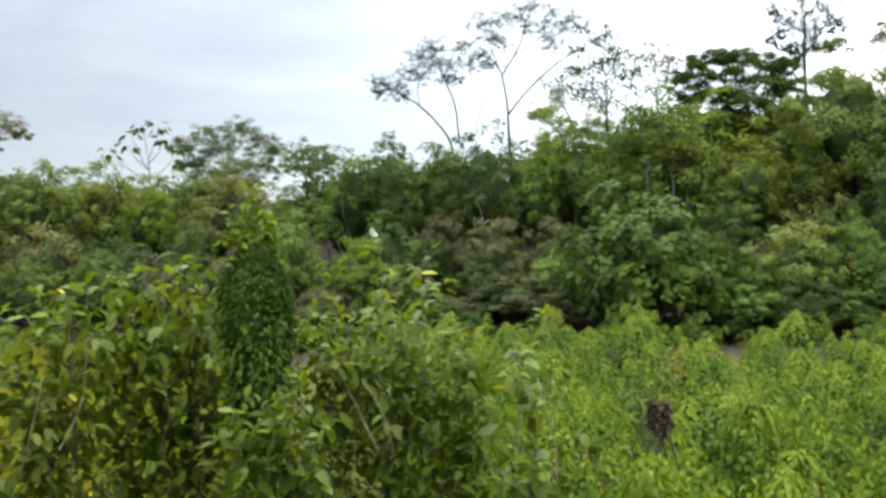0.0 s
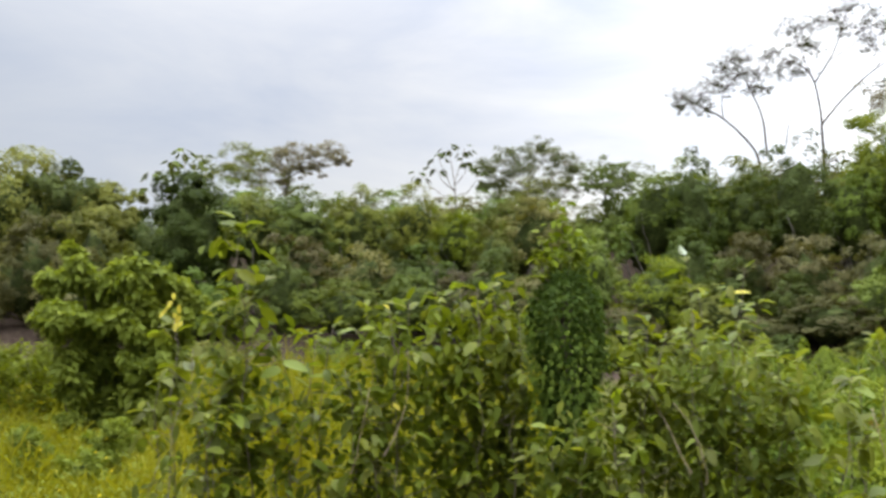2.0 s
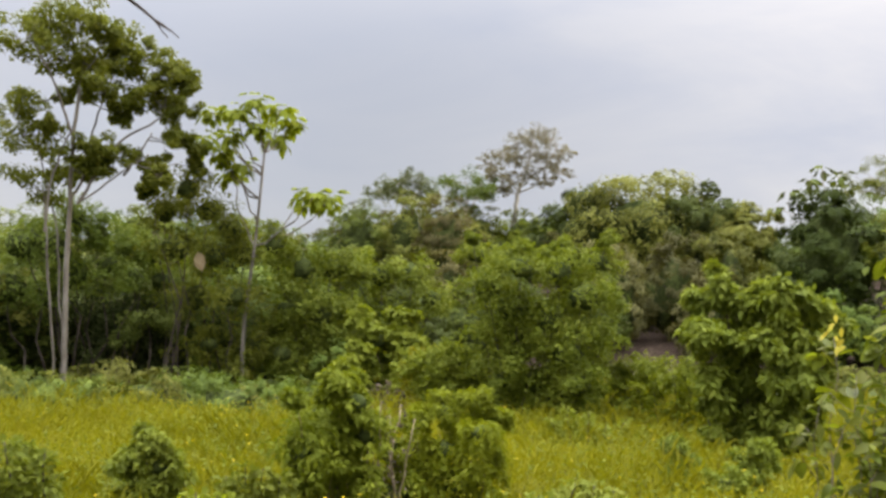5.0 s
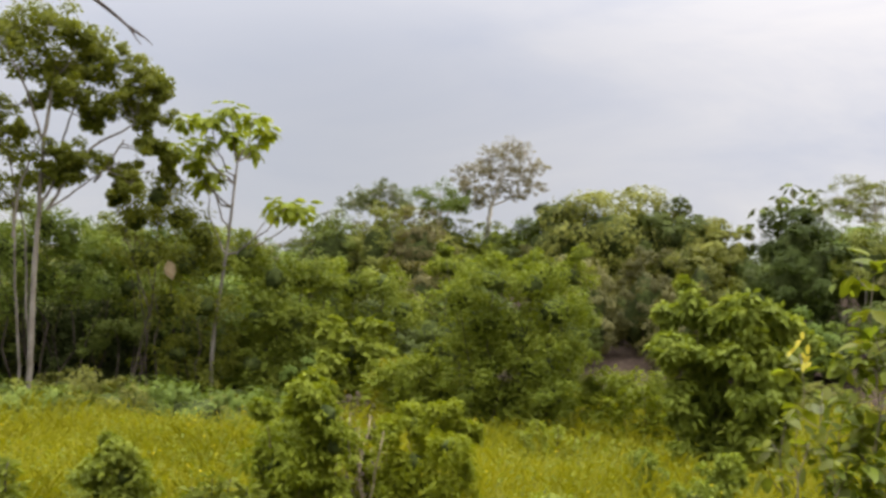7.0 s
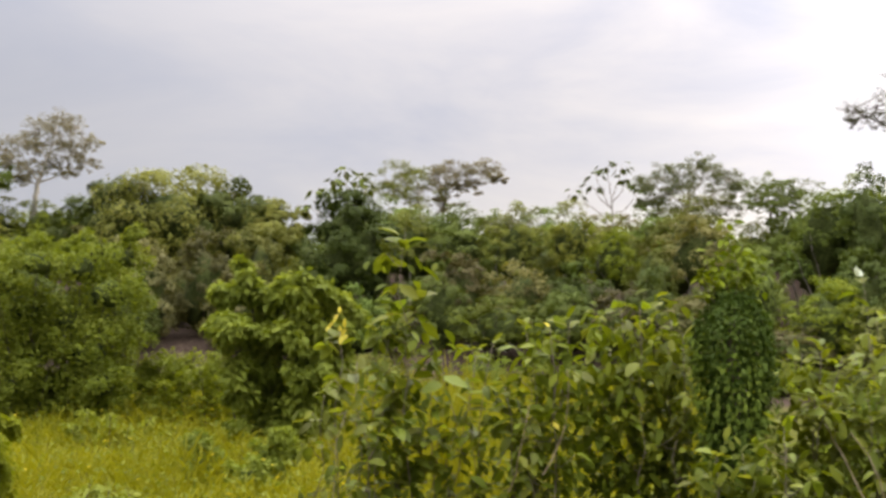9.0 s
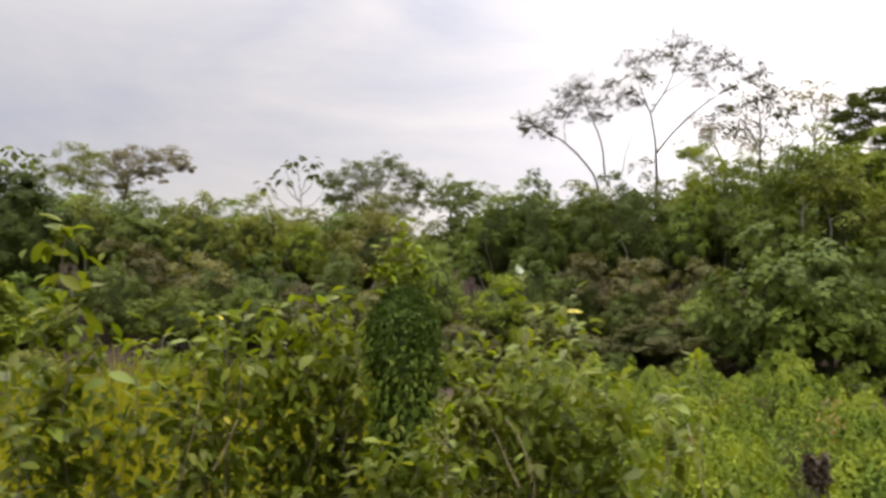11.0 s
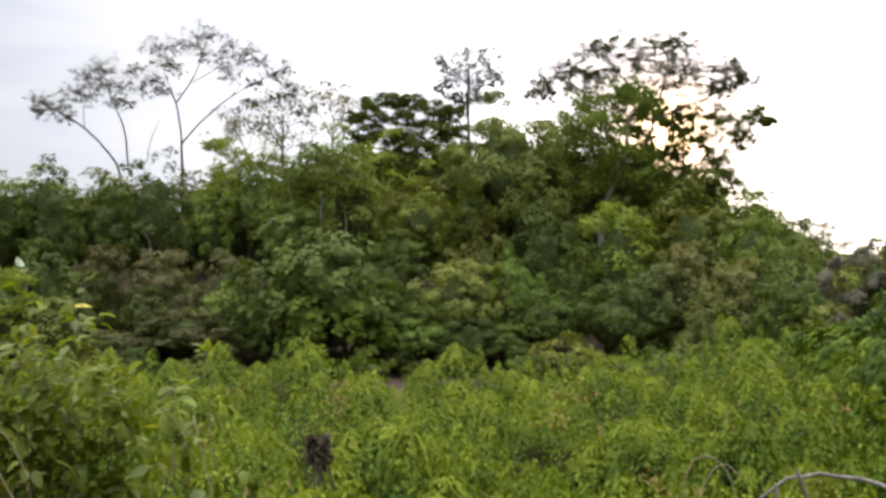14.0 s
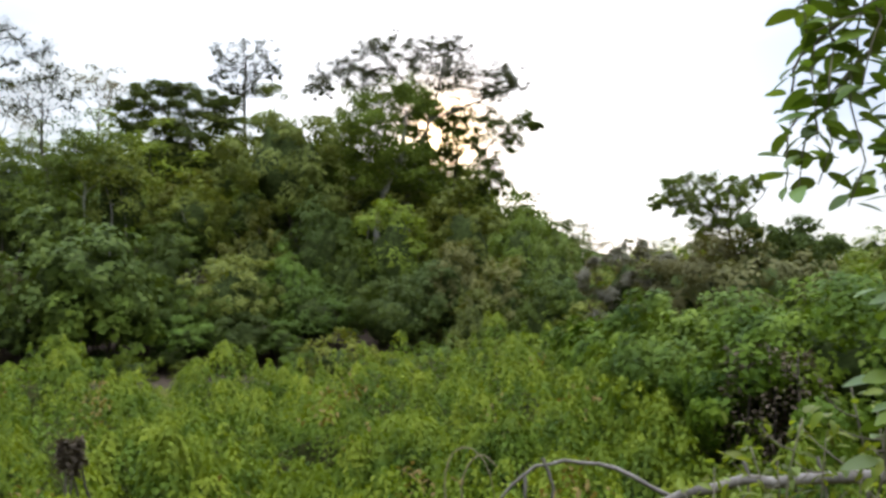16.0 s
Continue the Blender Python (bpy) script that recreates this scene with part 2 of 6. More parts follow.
def ground_material():
    m, n, l, p = principled("soil_and_grass")
    tc = n.new("ShaderNodeTexCoord")
    a, b = n.new("ShaderNodeTexNoise"), n.new("ShaderNodeTexNoise")
    a.inputs["Scale"].default_value, a.inputs["Detail"].default_value = 0.18, 6.0
    b.inputs["Scale"].default_value, b.inputs["Detail"].default_value = 6.0, 8.0
    for t in (a, b):
        l.new(tc.outputs["Object"], t.inputs["Vector"])
    grass = ramp_of(n, [(0.02, 0.03, 0.006), (0.06, 0.065, 0.01), (0.11, 0.1, 0.02)], (0.3, 0.7))
    soil = ramp_of(n, [(0.02, 0.014, 0.01), (0.046, 0.032, 0.023), (0.08, 0.058, 0.042)], (0.3, 0.7))
    l.new(b.outputs[0], grass.inputs[0])
    l.new(b.outputs[0], soil.inputs[0])
    # bare soil along the bank at the foot of the forest
    ln = n.new("ShaderNodeVectorMath")
    ln.operation = "LENGTH"
    l.new(tc.outputs["Object"], ln.inputs[0])
    mr = n.new("ShaderNodeMapRange")
    mr.inputs["From Min"].default_value, mr.inputs["From Max"].default_value = 30.5, 33.0
    wob = n.new("ShaderNodeMath")
    wob.operation = "MULTIPLY_ADD"
    wob.inputs[1].default_value = 7.0
    l.new(a.outputs[0], wob.inputs[0])
    l.new(ln.outputs["Value"], wob.inputs[2])
    off = n.new("ShaderNodeMath")
    off.operation = "SUBTRACT"
    off.inputs[1].default_value = 3.5
    l.new(wob.outputs[0], off.inputs[0])
    l.new(off.outputs[0], mr.inputs["Value"])
    mix = n.new("ShaderNodeMix")
    mix.data_type = "RGBA"
    l.new(mr.outputs[0], mix.inputs["Factor"])
    l.new(grass.outputs[0], mix.inputs["A"])
    l.new(soil.outputs[0], mix.inputs["B"])
    l.new(mix.outputs["Result"], p.inputs["Base Color"])
    bp = n.new("ShaderNodeBump")
    bp.inputs["Strength"].default_value = 0.6
    l.new(b.outputs[0], bp.inputs["Height"])
    l.new(bp.outputs[0], p.inputs["Normal"])
    p.inputs["Roughness"].default_value = 0.95
    p.inputs["Specular IOR Level"].default_value = 0.05
    return m


M_GROUND = ground_material()


# ---------------------------------------------------------------- mesh helpers
def mesh_of(name, verts, tris, mats, mat_index=None, smooth=False):
    me = bpy.data.meshes.new(name)
    verts, tris = np.asarray(verts, np.float32), np.asarray(tris, np.int32)
    me.vertices.add(len(verts))
    me.vertices.foreach_set("co", verts.ravel())
    me.loops.add(tris.size)
    me.loops.foreach_set("vertex_index", tris.ravel())
    me.polygons.add(len(tris))
    me.polygons.foreach_set("loop_start", np.arange(0, tris.size, 3, dtype=np.int32))
    for m in mats if isinstance(mats, (list, tuple)) else [mats]:
        me.materials.append(m)
    if mat_index is not None:
        me.polygons.foreach_set("material_index", np.asarray(mat_index, np.int32))
    if smooth:
        me.polygons.foreach_set("use_smooth", np.ones(len(tris), bool))
    me.update(calc_edges=True)
    return me


def part(name, me, parent=None, label="", at=None):
    ob = new(name, me)
    ob.parent = parent
    if at is not None:
        ob.matrix_basis = at
    return tagged(ob, label)


def joined(pieces):
    """Several (verts, tris) as one."""
    vs, ts, k = [], [], 0
    for v, t in pieces:
        vs.append(np.asarray(v, np.float32).reshape(-1, 3))
        ts.append(np.asarray(t, np.int32).reshape(-1, 3) + k)
        k += len(vs[-1])
    return np.concatenate(vs), np.concatenate(ts)


def unit(v):
    return v / np.maximum(np.linalg.norm(v, axis=-1, keepdims=True), 1e-6)


def blades(base, axis, normal, length, width, fold=0.18, droop=0.15):
    """Small leaves: two triangles each, folded along the midrib."""
    n = len(base)
    axis = unit(axis)
    side = unit(np.cross(axis, normal))
    up = np.cross(side, axis)
    length, width = np.broadcast_to(length, n)[:, None], np.broadcast_to(width, n)[:, None]
    middle = base + axis * length * 0.45
    tip = base + axis * length - np.array([0, 0, 1.0]) * length * droop
    v = np.stack([base, middle + side * width / 2 + up * width * fold, tip, middle - side * width / 2 + up * width * fold], 1).reshape(-1, 3)
    k = np.arange(n)[:, None] * 4
    t = np.concatenate([k + [0, 1, 2], k + [0, 2, 3]], 1).reshape(-1, 3)
    return v, t


def big_blades(base, axis, normal, length, width, fold=0.12, droop=0.25):
    """Broad leaves: eight triangles each, with midrib, rounded margin and a drooping tip."""
    n = len(base)
    axis = unit(axis)
    side = unit(np.cross(axis, normal))
    up = np.cross(side, axis)
    length, width = np.broadcast_to(length, n)[:, None], np.broadcast_to(width, n)[:, None]
    down = np.array([0, 0, 1.0])
    rib = [base + axis * length * s - down * length * droop * s * s for s in (0.0, 0.33, 0.68, 1.0)]
    rows = [rib[0]]
    for s, w in ((1, 0.43), (2, 0.45)):
        rows += [rib[s] + side * width * w + up * width * fold, rib[s], rib[s] - side * width * w + up * width * fold]
    rows.append(rib[3])
    v = np.stack(rows, 1).reshape(-1, 3)
    k = np.arange(n)[:, None] * 8
    f = [(0, 1, 2), (0, 2, 3), (1, 4, 5), (1, 5, 2), (2, 5, 6), (2, 6, 3), (4, 7, 5), (5, 7, 6)]
    t = np.concatenate([k + list(q) for q in f], 1).reshape(-1, 3)
    return v, t


def tube(points, radii, sides=6):
    """A tapered round stem along points."""
    pts = np.asarray([tuple(p) for p in points], float)
    rad = np.asarray(radii, float)
    tang = np.gradient(pts, axis=0)
    tang = unit(tang)
    ref = np.array([0.31, 0.87, 0.22])
    a = unit(np.cross(tang, ref))
    b = np.cross(tang, a)
    ang = np.linspace(0, 2 * math.pi, sides, endpoint=False)
    ring = pts[:, None] + rad[:, None, None] * (np.cos(ang)[None, :, None] * a[:, None] + np.sin(ang)[None, :, None] * b[:, None])
    v = ring.reshape(-1, 3)
    t = []
    for i in range(len(pts) - 1):
        for j in range(sides):
            p, q = i * sides + j, i * sides + (j + 1) % sides
            t += [(p, q, q + sides), (p, q + sides, p + sides)]
    last = (len(pts) - 1) * sides
    t += [(last, last + j, last + j + 1) for j in range(1, sides - 1)]
    return v, np.array(t)


def bent(p, q, sag=(0, 0, 0), n=7, wobble=0.03, rg=None):
    """Points from p to q along a bow, with a slight wander."""
    p, q, sag = np.array(tuple(p), float), np.array(tuple(q), float), np.array(tuple(sag), float)
    s = np.linspace(0, 1, n)[:, None]
    pts = p + (q - p) * s + sag * (4 * s * (1 - s))
    if rg is not None and n > 2:
        w = rg.normal(0, wobble * np.linalg.norm(q - p), (n, 3))
        w[0] = w[-1] = 0
        pts = pts + w
    return pts


def flakes(base, axis, normal, length, width):
    """Far leaves: one triangle each."""
    n = len(base)
    axis = unit(axis)
    side = unit(np.cross(axis, normal))
    length, width = np.broadcast_to(length, n)[:, None], np.broadcast_to(width, n)[:, None]
    v = np.stack([base - axis * length * 0.3, base + axis * length * 0.35 + side * width * 0.62, base + axis * length * 0.7 - side * width * 0.5], 1).reshape(-1, 3)
    return v, np.arange(3 * n).reshape(-1, 3)


def billows(lobes, lobe_r, subs, per, length, width, rg, hang=0.3, middle=None):
    """Foliage that lies over rounded lobes like shingles: lobes carry small clumps on their outer side, clumps carry leaves."""
    k = len(lobes)
    middle = lobes.mean(0) if middle is None else middle
    away = unit(lobes - middle + np.array([0, 0, 1e-3]))
    i = np.repeat(np.arange(k), subs)
    d = unit(rg.normal(size=(len(i), 3)) + away[i] * 0.9 + np.array([0, 0, 0.45]))
    centres = lobes[i] + d * lobe_r[i][:, None] * (0.7 + 0.3 * rg.random((len(i), 1))) * np.array([1.1, 1.1, 0.8])
    cr = lobe_r[i] * (0.3 + 0.25 * rg.random(len(i)))
    j = np.repeat(np.arange(len(i)), per)
    e = unit(rg.normal(size=(len(j), 3)) + d[j] * 0.7)
    pos = centres[j] + e * (cr[j] * (0.6 + 0.5 * rg.random(len(j))))[:, None]
    nrm = unit(e * 0.6 + d[j] * 0.9 + away[i[j]] * 0.25 + np.array([0, 0, 0.3]) + rg.normal(size=e.shape) * 0.34)
    axis = rg.normal(size=e.shape) * 0.7 + np.array([0, 0, -hang])
    axis = unit(axis - nrm * (axis * nrm).sum(1, keepdims=True)) + nrm * rg.normal(0, 0.22, (len(j), 1))
    s = 0.6 + 0.8 * rg.random(len(j))
    return flakes(pos, axis, nrm, length * s, width * s)


def clump_leaves(centres, radii, per, length, width, rg, lift=0.25, hang=0.3, flat=0.8):
    """Leaves over the outside of many small rounded clumps."""
    k = len(centres)
    per = np.broadcast_to(per, k)
    idx = np.repeat(np.arange(k), per)
    d = unit(rg.normal(size=(len(idx), 3)))
    d[:, 2] = np.where(d[:, 2] < -0.35, -d[:, 2], d[:, 2])
    r = radii[idx] * (0.55 + 0.5 * rg.random(len(idx)) ** 0.6)
    pos = centres[idx] + d * r[:, None] * np.array([1, 1, flat])
    axis = unit(d * 0.8 + rg.normal(size=d.shape) * 0.6 + np.array([0, 0, -hang]))
    nrm = unit(d * 0.8 + np.array([0, 0, lift + 0.4]) + rg.normal(size=d.shape) * 0.35)
    s = 0.65 + 0.7 * rg.random(len(idx))
    return blades(pos, axis, nrm, length * s, width * s)


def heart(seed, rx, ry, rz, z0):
    """Added lumpy core in a crown's middle: blocks light, its dark colour is shade."""
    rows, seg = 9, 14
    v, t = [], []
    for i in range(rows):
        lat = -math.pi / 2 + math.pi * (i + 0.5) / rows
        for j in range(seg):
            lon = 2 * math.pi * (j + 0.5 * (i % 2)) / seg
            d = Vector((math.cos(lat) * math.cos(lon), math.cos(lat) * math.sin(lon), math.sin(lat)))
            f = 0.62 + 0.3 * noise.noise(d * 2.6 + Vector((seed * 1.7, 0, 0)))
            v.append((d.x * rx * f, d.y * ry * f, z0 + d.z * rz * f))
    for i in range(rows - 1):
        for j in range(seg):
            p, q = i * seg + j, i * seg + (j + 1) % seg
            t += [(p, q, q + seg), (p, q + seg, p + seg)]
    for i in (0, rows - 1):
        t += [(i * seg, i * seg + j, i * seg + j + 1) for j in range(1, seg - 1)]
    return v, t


def shell(rg, n, rx, ry, rz, z0, low=-0.35, ragged=0.22):
    """Clump centres over an uneven dome."""
    i = np.arange(n)
    z = low + (1 - low) * (i + 0.5) / n
    a = i * 2.39996 + rg.random() * 6
    r = np.sqrt(np.maximum(0.02, 1 - z * z))
    d = np.stack([r * np.cos(a), r * np.sin(a), z], 1)
    f = 0.82 + rg.normal(0, ragged, n).clip(-0.4, 0.4)
    return d * f[:, None] * np.array([rx, ry, rz]) + np.array([0, 0, z0]) + rg.normal(0, 0.08 * rx, (n, 3))


# ---------------------------------------------------------------- ground
def ground_height(x, y):
    r = math.hypot(x, y)
    z = 1.4 * max(0.0, min(1.0, (6.0 - r) / 3.0))  # the low rise that one stands on
    z += 0.08 * noise.noise(Vector((x * 0.15, y * 0.15, 0))) if r < 300 else 0.0
    z += 0.9 * max(0.0, min(1.0, (r - 36.0) / 3.0))  # bank at the foot of the forest
    z += 1.1 * max(0.0, min(1.0, (r - 39.0) / 5.0))
    az = math.degrees(math.atan2(-x, y))
    hill = 4.6 - 3.4 * max(0.0, min(1.0, (-33.0 - az) / 7.0))
    z += hill * max(0.0, min(1.0, (r - 52.0) / 16.0)) ** 1.3  # made-up rise, hides sky between the trees; lower where it would show
    return z


def build_ground():
    rings = [0.0, 1, 2, 3, 4, 5, 6, 8, 10, 13, 16, 20, 24, 28, 31, 33, 35, 36, 36.6, 37.4, 38.2, 39, 41, 45, 52, 56, 60, 64, 68, 75, 100, 160, 300, 700, 1500, 3000]
    seg = 144
    v, t = [], []
    for r in rings:
        for j in range(seg):
            a = 2 * math.pi * j / seg
            rr = r + (1.2 * noise.noise(Vector((math.cos(a) * 3, math.sin(a) * 3, 4.0))) if 30 < r < 50 else 0)
            x, y = rr * math.cos(a), rr * math.sin(a)
            v.append((x, y, ground_height(r * math.cos(a), r * math.sin(a))))
    for i in range(len(rings) - 1):
        for j in range(seg):
            p, q = i * seg + j, i * seg + (j + 1) % seg
            t += [(p, p + seg, q + seg), (p, q + seg, q)]
    ob = new("ground", mesh_of("ground", v, t, M_GROUND, smooth=True))
    tagged(ob, "flat grassy ground with a bare brown soil bank below the forest", "ground", kind="structure")


build_ground()


def on_ground(az, dist):
    p = bearing(az, dist)
    p.z = ground_height(p.x, p.y) - 0.05
    return p


# ---------------------------------------------------------------- forest plants
def shrub(name, seed, rx, h, leaf, material, label, clumps=26, per=46, low=-0.35, stems=5, subs=9, lobe=0.32, ragged=0.22, bark=None, hang=0.3, group="", ry=None, crown_from=0.3, category="shrub", core=True):
    """A many-stemmed bush with a billowing crown; stands at the origin, h high."""
    rg = np.random.default_rng(seed)
    root = new(name)
    rz = h * (1 - crown_from) * 0.62
    z0 = h - rz * 1.05
    centres = shell(rg, clumps, rx, ry or rx, rz, z0, low, ragged)
    radii = rx * lobe * (0.75 + 0.6 * rg.random(clumps))
    part("crown", mesh_of("crown", *billows(centres, radii, subs, per, leaf, leaf * 0.85, rg, hang=hang, middle=np.array([0, 0, z0 - 0.2 * rz])), material), root)
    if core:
        part("inner_crown", mesh_of("inner_crown", *heart(seed, rx, ry or rx, rz, z0), M_SHADEFILL), root, "dark crown core, inner shade put into its colour")
    for i in range(stems):
        a = rg.random() * 6.28
        top = centres[rg.integers(clumps)]
        foot = np.array([math.cos(a), math.sin(a), 0]) * rx * 0.16
        pts = bent(foot, top * np.array([0.9, 0.9, 1.0]), (0, 0, h * 0.05), 6, 0.03, rg)
        r0 = (0.018 if h < 3 else 0.009) * h * (0.7 + 0.6 * rg.random())
        part("stem", mesh_of("stem", *tube(pts, np.linspace(r0, r0 * 0.25, 6), 5), bark or M_DARKBARK, smooth=True), root)
    tagged(root, label, category, group)
    return root


def place(ob, az, dist, size=1.0, turn=0.0, z=None):
    p = on_ground(az, dist)
    ob.matrix_basis = Matrix.Translation((p.x, p.y, p.z if z is None else z)) @ Matrix.Rotation(radians(turn), 4, "Z") @ Matrix.Scale(size, 4)
    return ob


def again(ob, az, dist, size=1.0, turn=0.0):
    """A copy of a plant, of its own size."""
    p = on_ground(az, dist)
    c = copy_thing(ob, Matrix.Identity(4))
    c.matrix_basis = Matrix.Translation(p) @ Matrix.Rotation(radians(turn), 4, "Z") @ Matrix.Scale(size, 4)
    return c


KINDS = {}
EDGE_KINDS = (("green", M_CANOPY, "dense green leafy forest shrub"), ("olive", M_OLIVE, "olive-green bushy shrub of the forest edge"), ("drab", M_DRAB, "brownish shrub smothered by drying vines"),
              ("bright", M_BRIGHT, "fresh bright green leafy shrub"), ("dark", M_DARK, "dark green shady shrub with dense leaves"))
for key, mat, text in EDGE_KINDS:
    seed = 11 + len(KINDS) * 17
    KINDS[key] = [(shrub("shrub", seed + i * 3, 1.4, 4.4, 0.12, mat, text, group="forest edge shrubs", clumps=30 + 6 * i, per=26, subs=7, lobe=0.36, low=-0.6, ragged=0.14 + 0.05 * i, crown_from=0.08, hang=0.8), [False]) for i in range(2)]
for key, mat, text in EDGE_KINDS:  # crowns that overhang the bank on bare stems
    seed = 211 + len(KINDS) * 17
    KINDS["hang_" + key] = [(shrub("shrub", seed, 1.5, 4.4, 0.125, mat, text.replace(" of the forest edge", "") + " on bare stems", group="forest edge shrubs", clumps=32, per=26, subs=7, lobe=0.36, low=-0.5, ragged=0.18, crown_from=0.22, stems=9, hang=0.8), [False])]
for key, mat, text in (("weed_green", M_CANOPY, "low green weeds along the bank"), ("weed_olive", M_OLIVE, "low olive-green scrub along the bank"), ("weed_bright", M_BRIGHT, "low bright green scrub along the bank")):
    KINDS[key] = [(shrub("low_shrub", 301 + i + len(KINDS) * 7, 1.5, 1.7, 0.13, mat, text, group="scrub along the bank", clumps=13 + 2 * i, per=17, subs=8, low=-0.5, ragged=0.25, crown_from=0.05, stems=3), [False]) for i in range(2)]
for key, mat, text in (("tall_green", M_CANOPY, "forest tree with a dense green crown"), ("tall_olive", M_OLIVE, "forest tree with an olive-green crown"), ("tall_dark", M_DARK, "forest tree with a dark green crown"), ("tall_bright", M_BRIGHT, "forest tree with a light green crown"), ("tall_drab", M_DRAB, "forest tree with a greyish brown vine-covered crown")):
    KINDS[key] = [(shrub("forest_tree", 401 + i + len(KINDS) * 5, 1.7, 9.0, 0.145, mat, text, group="forest trees", clumps=32 + 8 * i, per=23, subs=7, lobe=0.36, low=-0.4, ragged=0.16 + 0.06 * i, crown_from=0.42, stems=3, bark=M_BARK, category="tree", hang=0.7), [False]) for i in range(2)]
SPAN = {key: 1.75 if key.startswith("weed") else (9.2 if key.startswith("tall") else 4.55) for key in KINDS}


def crown(key, az, dist, top_el, half, turn=None, variant=None):
    """A forest plant whose crown reaches an elevation and spans half degrees to each side."""
    ob, used = KINDS[key][random.randrange(len(KINDS[key])) if variant is None else variant]
    base = on_ground(az, dist)
    tall = (EYE + dist * math.tan(radians(top_el)) - base.z) / SPAN[key]
    wide = dist * math.tan(radians(half)) / (1.85 if key.startswith("tall") else 1.6)
    m = Matrix.Translation(base) @ Matrix.Rotation(radians(random.uniform(0, 360) if turn is None else turn), 4, "Z") @ Matrix.Diagonal((wide, wide, tall, 1.0))
    c = ob if not used[0] else copy_thing(ob, Matrix.Identity(4))
    used[0] = True
    c.matrix_basis = m
    return c


def bush(key, az, dist, top_el, variant=None, turn=None):
    """A shrub whose top reaches the given elevation."""
    ob, used = KINDS[key][random.randrange(len(KINDS[key])) if variant is None else variant]
    base = on_ground(az, dist)
    h = EYE + dist * math.tan(radians(top_el)) - base.z
    size = max(0.35, h / SPAN[key])
    turn = random.uniform(0, 360) if turn is None else turn
    if not used[0]:
        used[0] = True
        place(ob, az, dist, size, turn)
    else:
        ob = again(ob, az, dist, size, turn)
    if not key.startswith(("weed", "far")):
        ob.matrix_basis = ob.matrix_basis @ Matrix.Diagonal((1.6, 1.6, 1.0, 1.0))
    return ob


def lerp(az, table):
    """Piecewise straight table of (bearing, value), bearings falling."""
    return float(np.interp(-az, [-a for a, _ in table], [v for _, v in table]))


SKYLINE = ((92, 6), (77, 4.8), (73.2, 3.4), (70.5, 5.2), (66, 5.6), (61, 4.6), (58, 5.8), (53.6, 6.4), (49, 5.8), (46, 6.2), (42.4, 6.6), (38.6, 5.8), (35.1, 3.7), (32.2, 6.4), (28, 6.4), (20.6, 6.0), (15, 6.2),
           (11, 6.2), (9.2, 4.4), (6.4, 6.7), (2, 7.2), (-4, 7.3), (-7, 7.8), (-10, 8.4), (-13, 9.8), (-16, 10.4), (-19, 9.6), (-22.4, 9.4), (-26, 9.8), (-29, 9.4), (-32, 8.0), (-35, 6.9), (-37.6, 5.4), (-40.3, 3.4), (-42, 2.3), (-46, 2.6), (-52, 2.6), (-64, 3))
FOOT = ((92, 33), (60, 34), (50, 38), (42, 41), (30, 40), (0, 39), (-25, 38), (-35, 34), (-42, 30), (-64, 26))

random.seed(3)
FAR = [(shrub("forest_tree", 451 + i, 3.4, 7.5, 0.3, M_CANOPY, "far forest tree with a dense green crown", group="forest trees", clumps=22, per=16, subs=8, low=-0.9, ragged=0.2, crown_from=0.08, stems=2, bark=M_BARK, category="tree"), [False]) for i in range(2)]
KINDS["far"] = FAR
SPAN["far"] = 7.7
az = 93.0
while az > -66:  # the forest goes on behind
    bush("far", az, lerp(az, FOOT) + 25 + random.uniform(-2, 2), 0.85 * lerp(az, SKYLINE) + random.uniform(-0.4, 0.3))
    az -= random.uniform(1.7, 2.3)
random.seed(5)
az = 92.0
while az > -64:  # dark backing behind the edge: shade at the forest's foot put into leaf colour
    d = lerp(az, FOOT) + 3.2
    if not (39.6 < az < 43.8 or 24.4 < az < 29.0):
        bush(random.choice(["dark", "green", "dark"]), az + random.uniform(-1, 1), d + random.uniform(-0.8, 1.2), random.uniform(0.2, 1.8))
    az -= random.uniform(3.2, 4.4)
az = 92.0
while az > -64:  # low weeds along the bank, open here and there
    d = lerp(az, FOOT) - 3.2
    if not (40.0 < az < 43.6 or 24.6 < az < 28.8):
        bush(random.choice(["weed_green", "weed_olive", "weed_bright", "weed_olive"]), az + random.uniform(-0.6, 0.6), d + random.uniform(-0.8, 0.8), random.uniform(-4.6, -3.8) if az > 62 else (random.uniform(-4.2, -3.5) if -24 < az < 0 else random.uniform(-3.6, -2.6)))
    az -= random.uniform(2.0, 3.2)
az = 92.0
while az > 58:  # green herbs under the trees at the meadow's far side
    bush(random.choice(["weed_green", "weed_green", "weed_olive"]), az + random.uniform(-0.6, 0.6), random.uniform(24.0, 29.5), random.uniform(-5.2, -4.3))
    az -= random.uniform(0.6, 1.1)
az = 91.0
while az > -64:  # upper middle row
    d = lerp(az, FOOT) + 12.0
    top = 0.7 * lerp(az, SKYLINE) + random.uniform(-0.6, 0.5)
    bush("tall_" + random.choice(["green", "dark", "green", "olive"] if az < -8 else ["drab", "olive", "green", "dark", "green"]), az, d + random.uniform(-1, 1), top)
    az -= random.uniform(3.2, 4.6)
az = 90.0
while az > -64:  # middle row
    if not -40 < az < 60:
        bush(random.choice(["green", "bright", "olive"]), az, lerp(az, FOOT) + random.uniform(0, 4), 0.5 * lerp(az, SKYLINE) + random.uniform(-0.9, 0.6))
    az -= random.uniform(2.6, 4.0)
az = 91.0
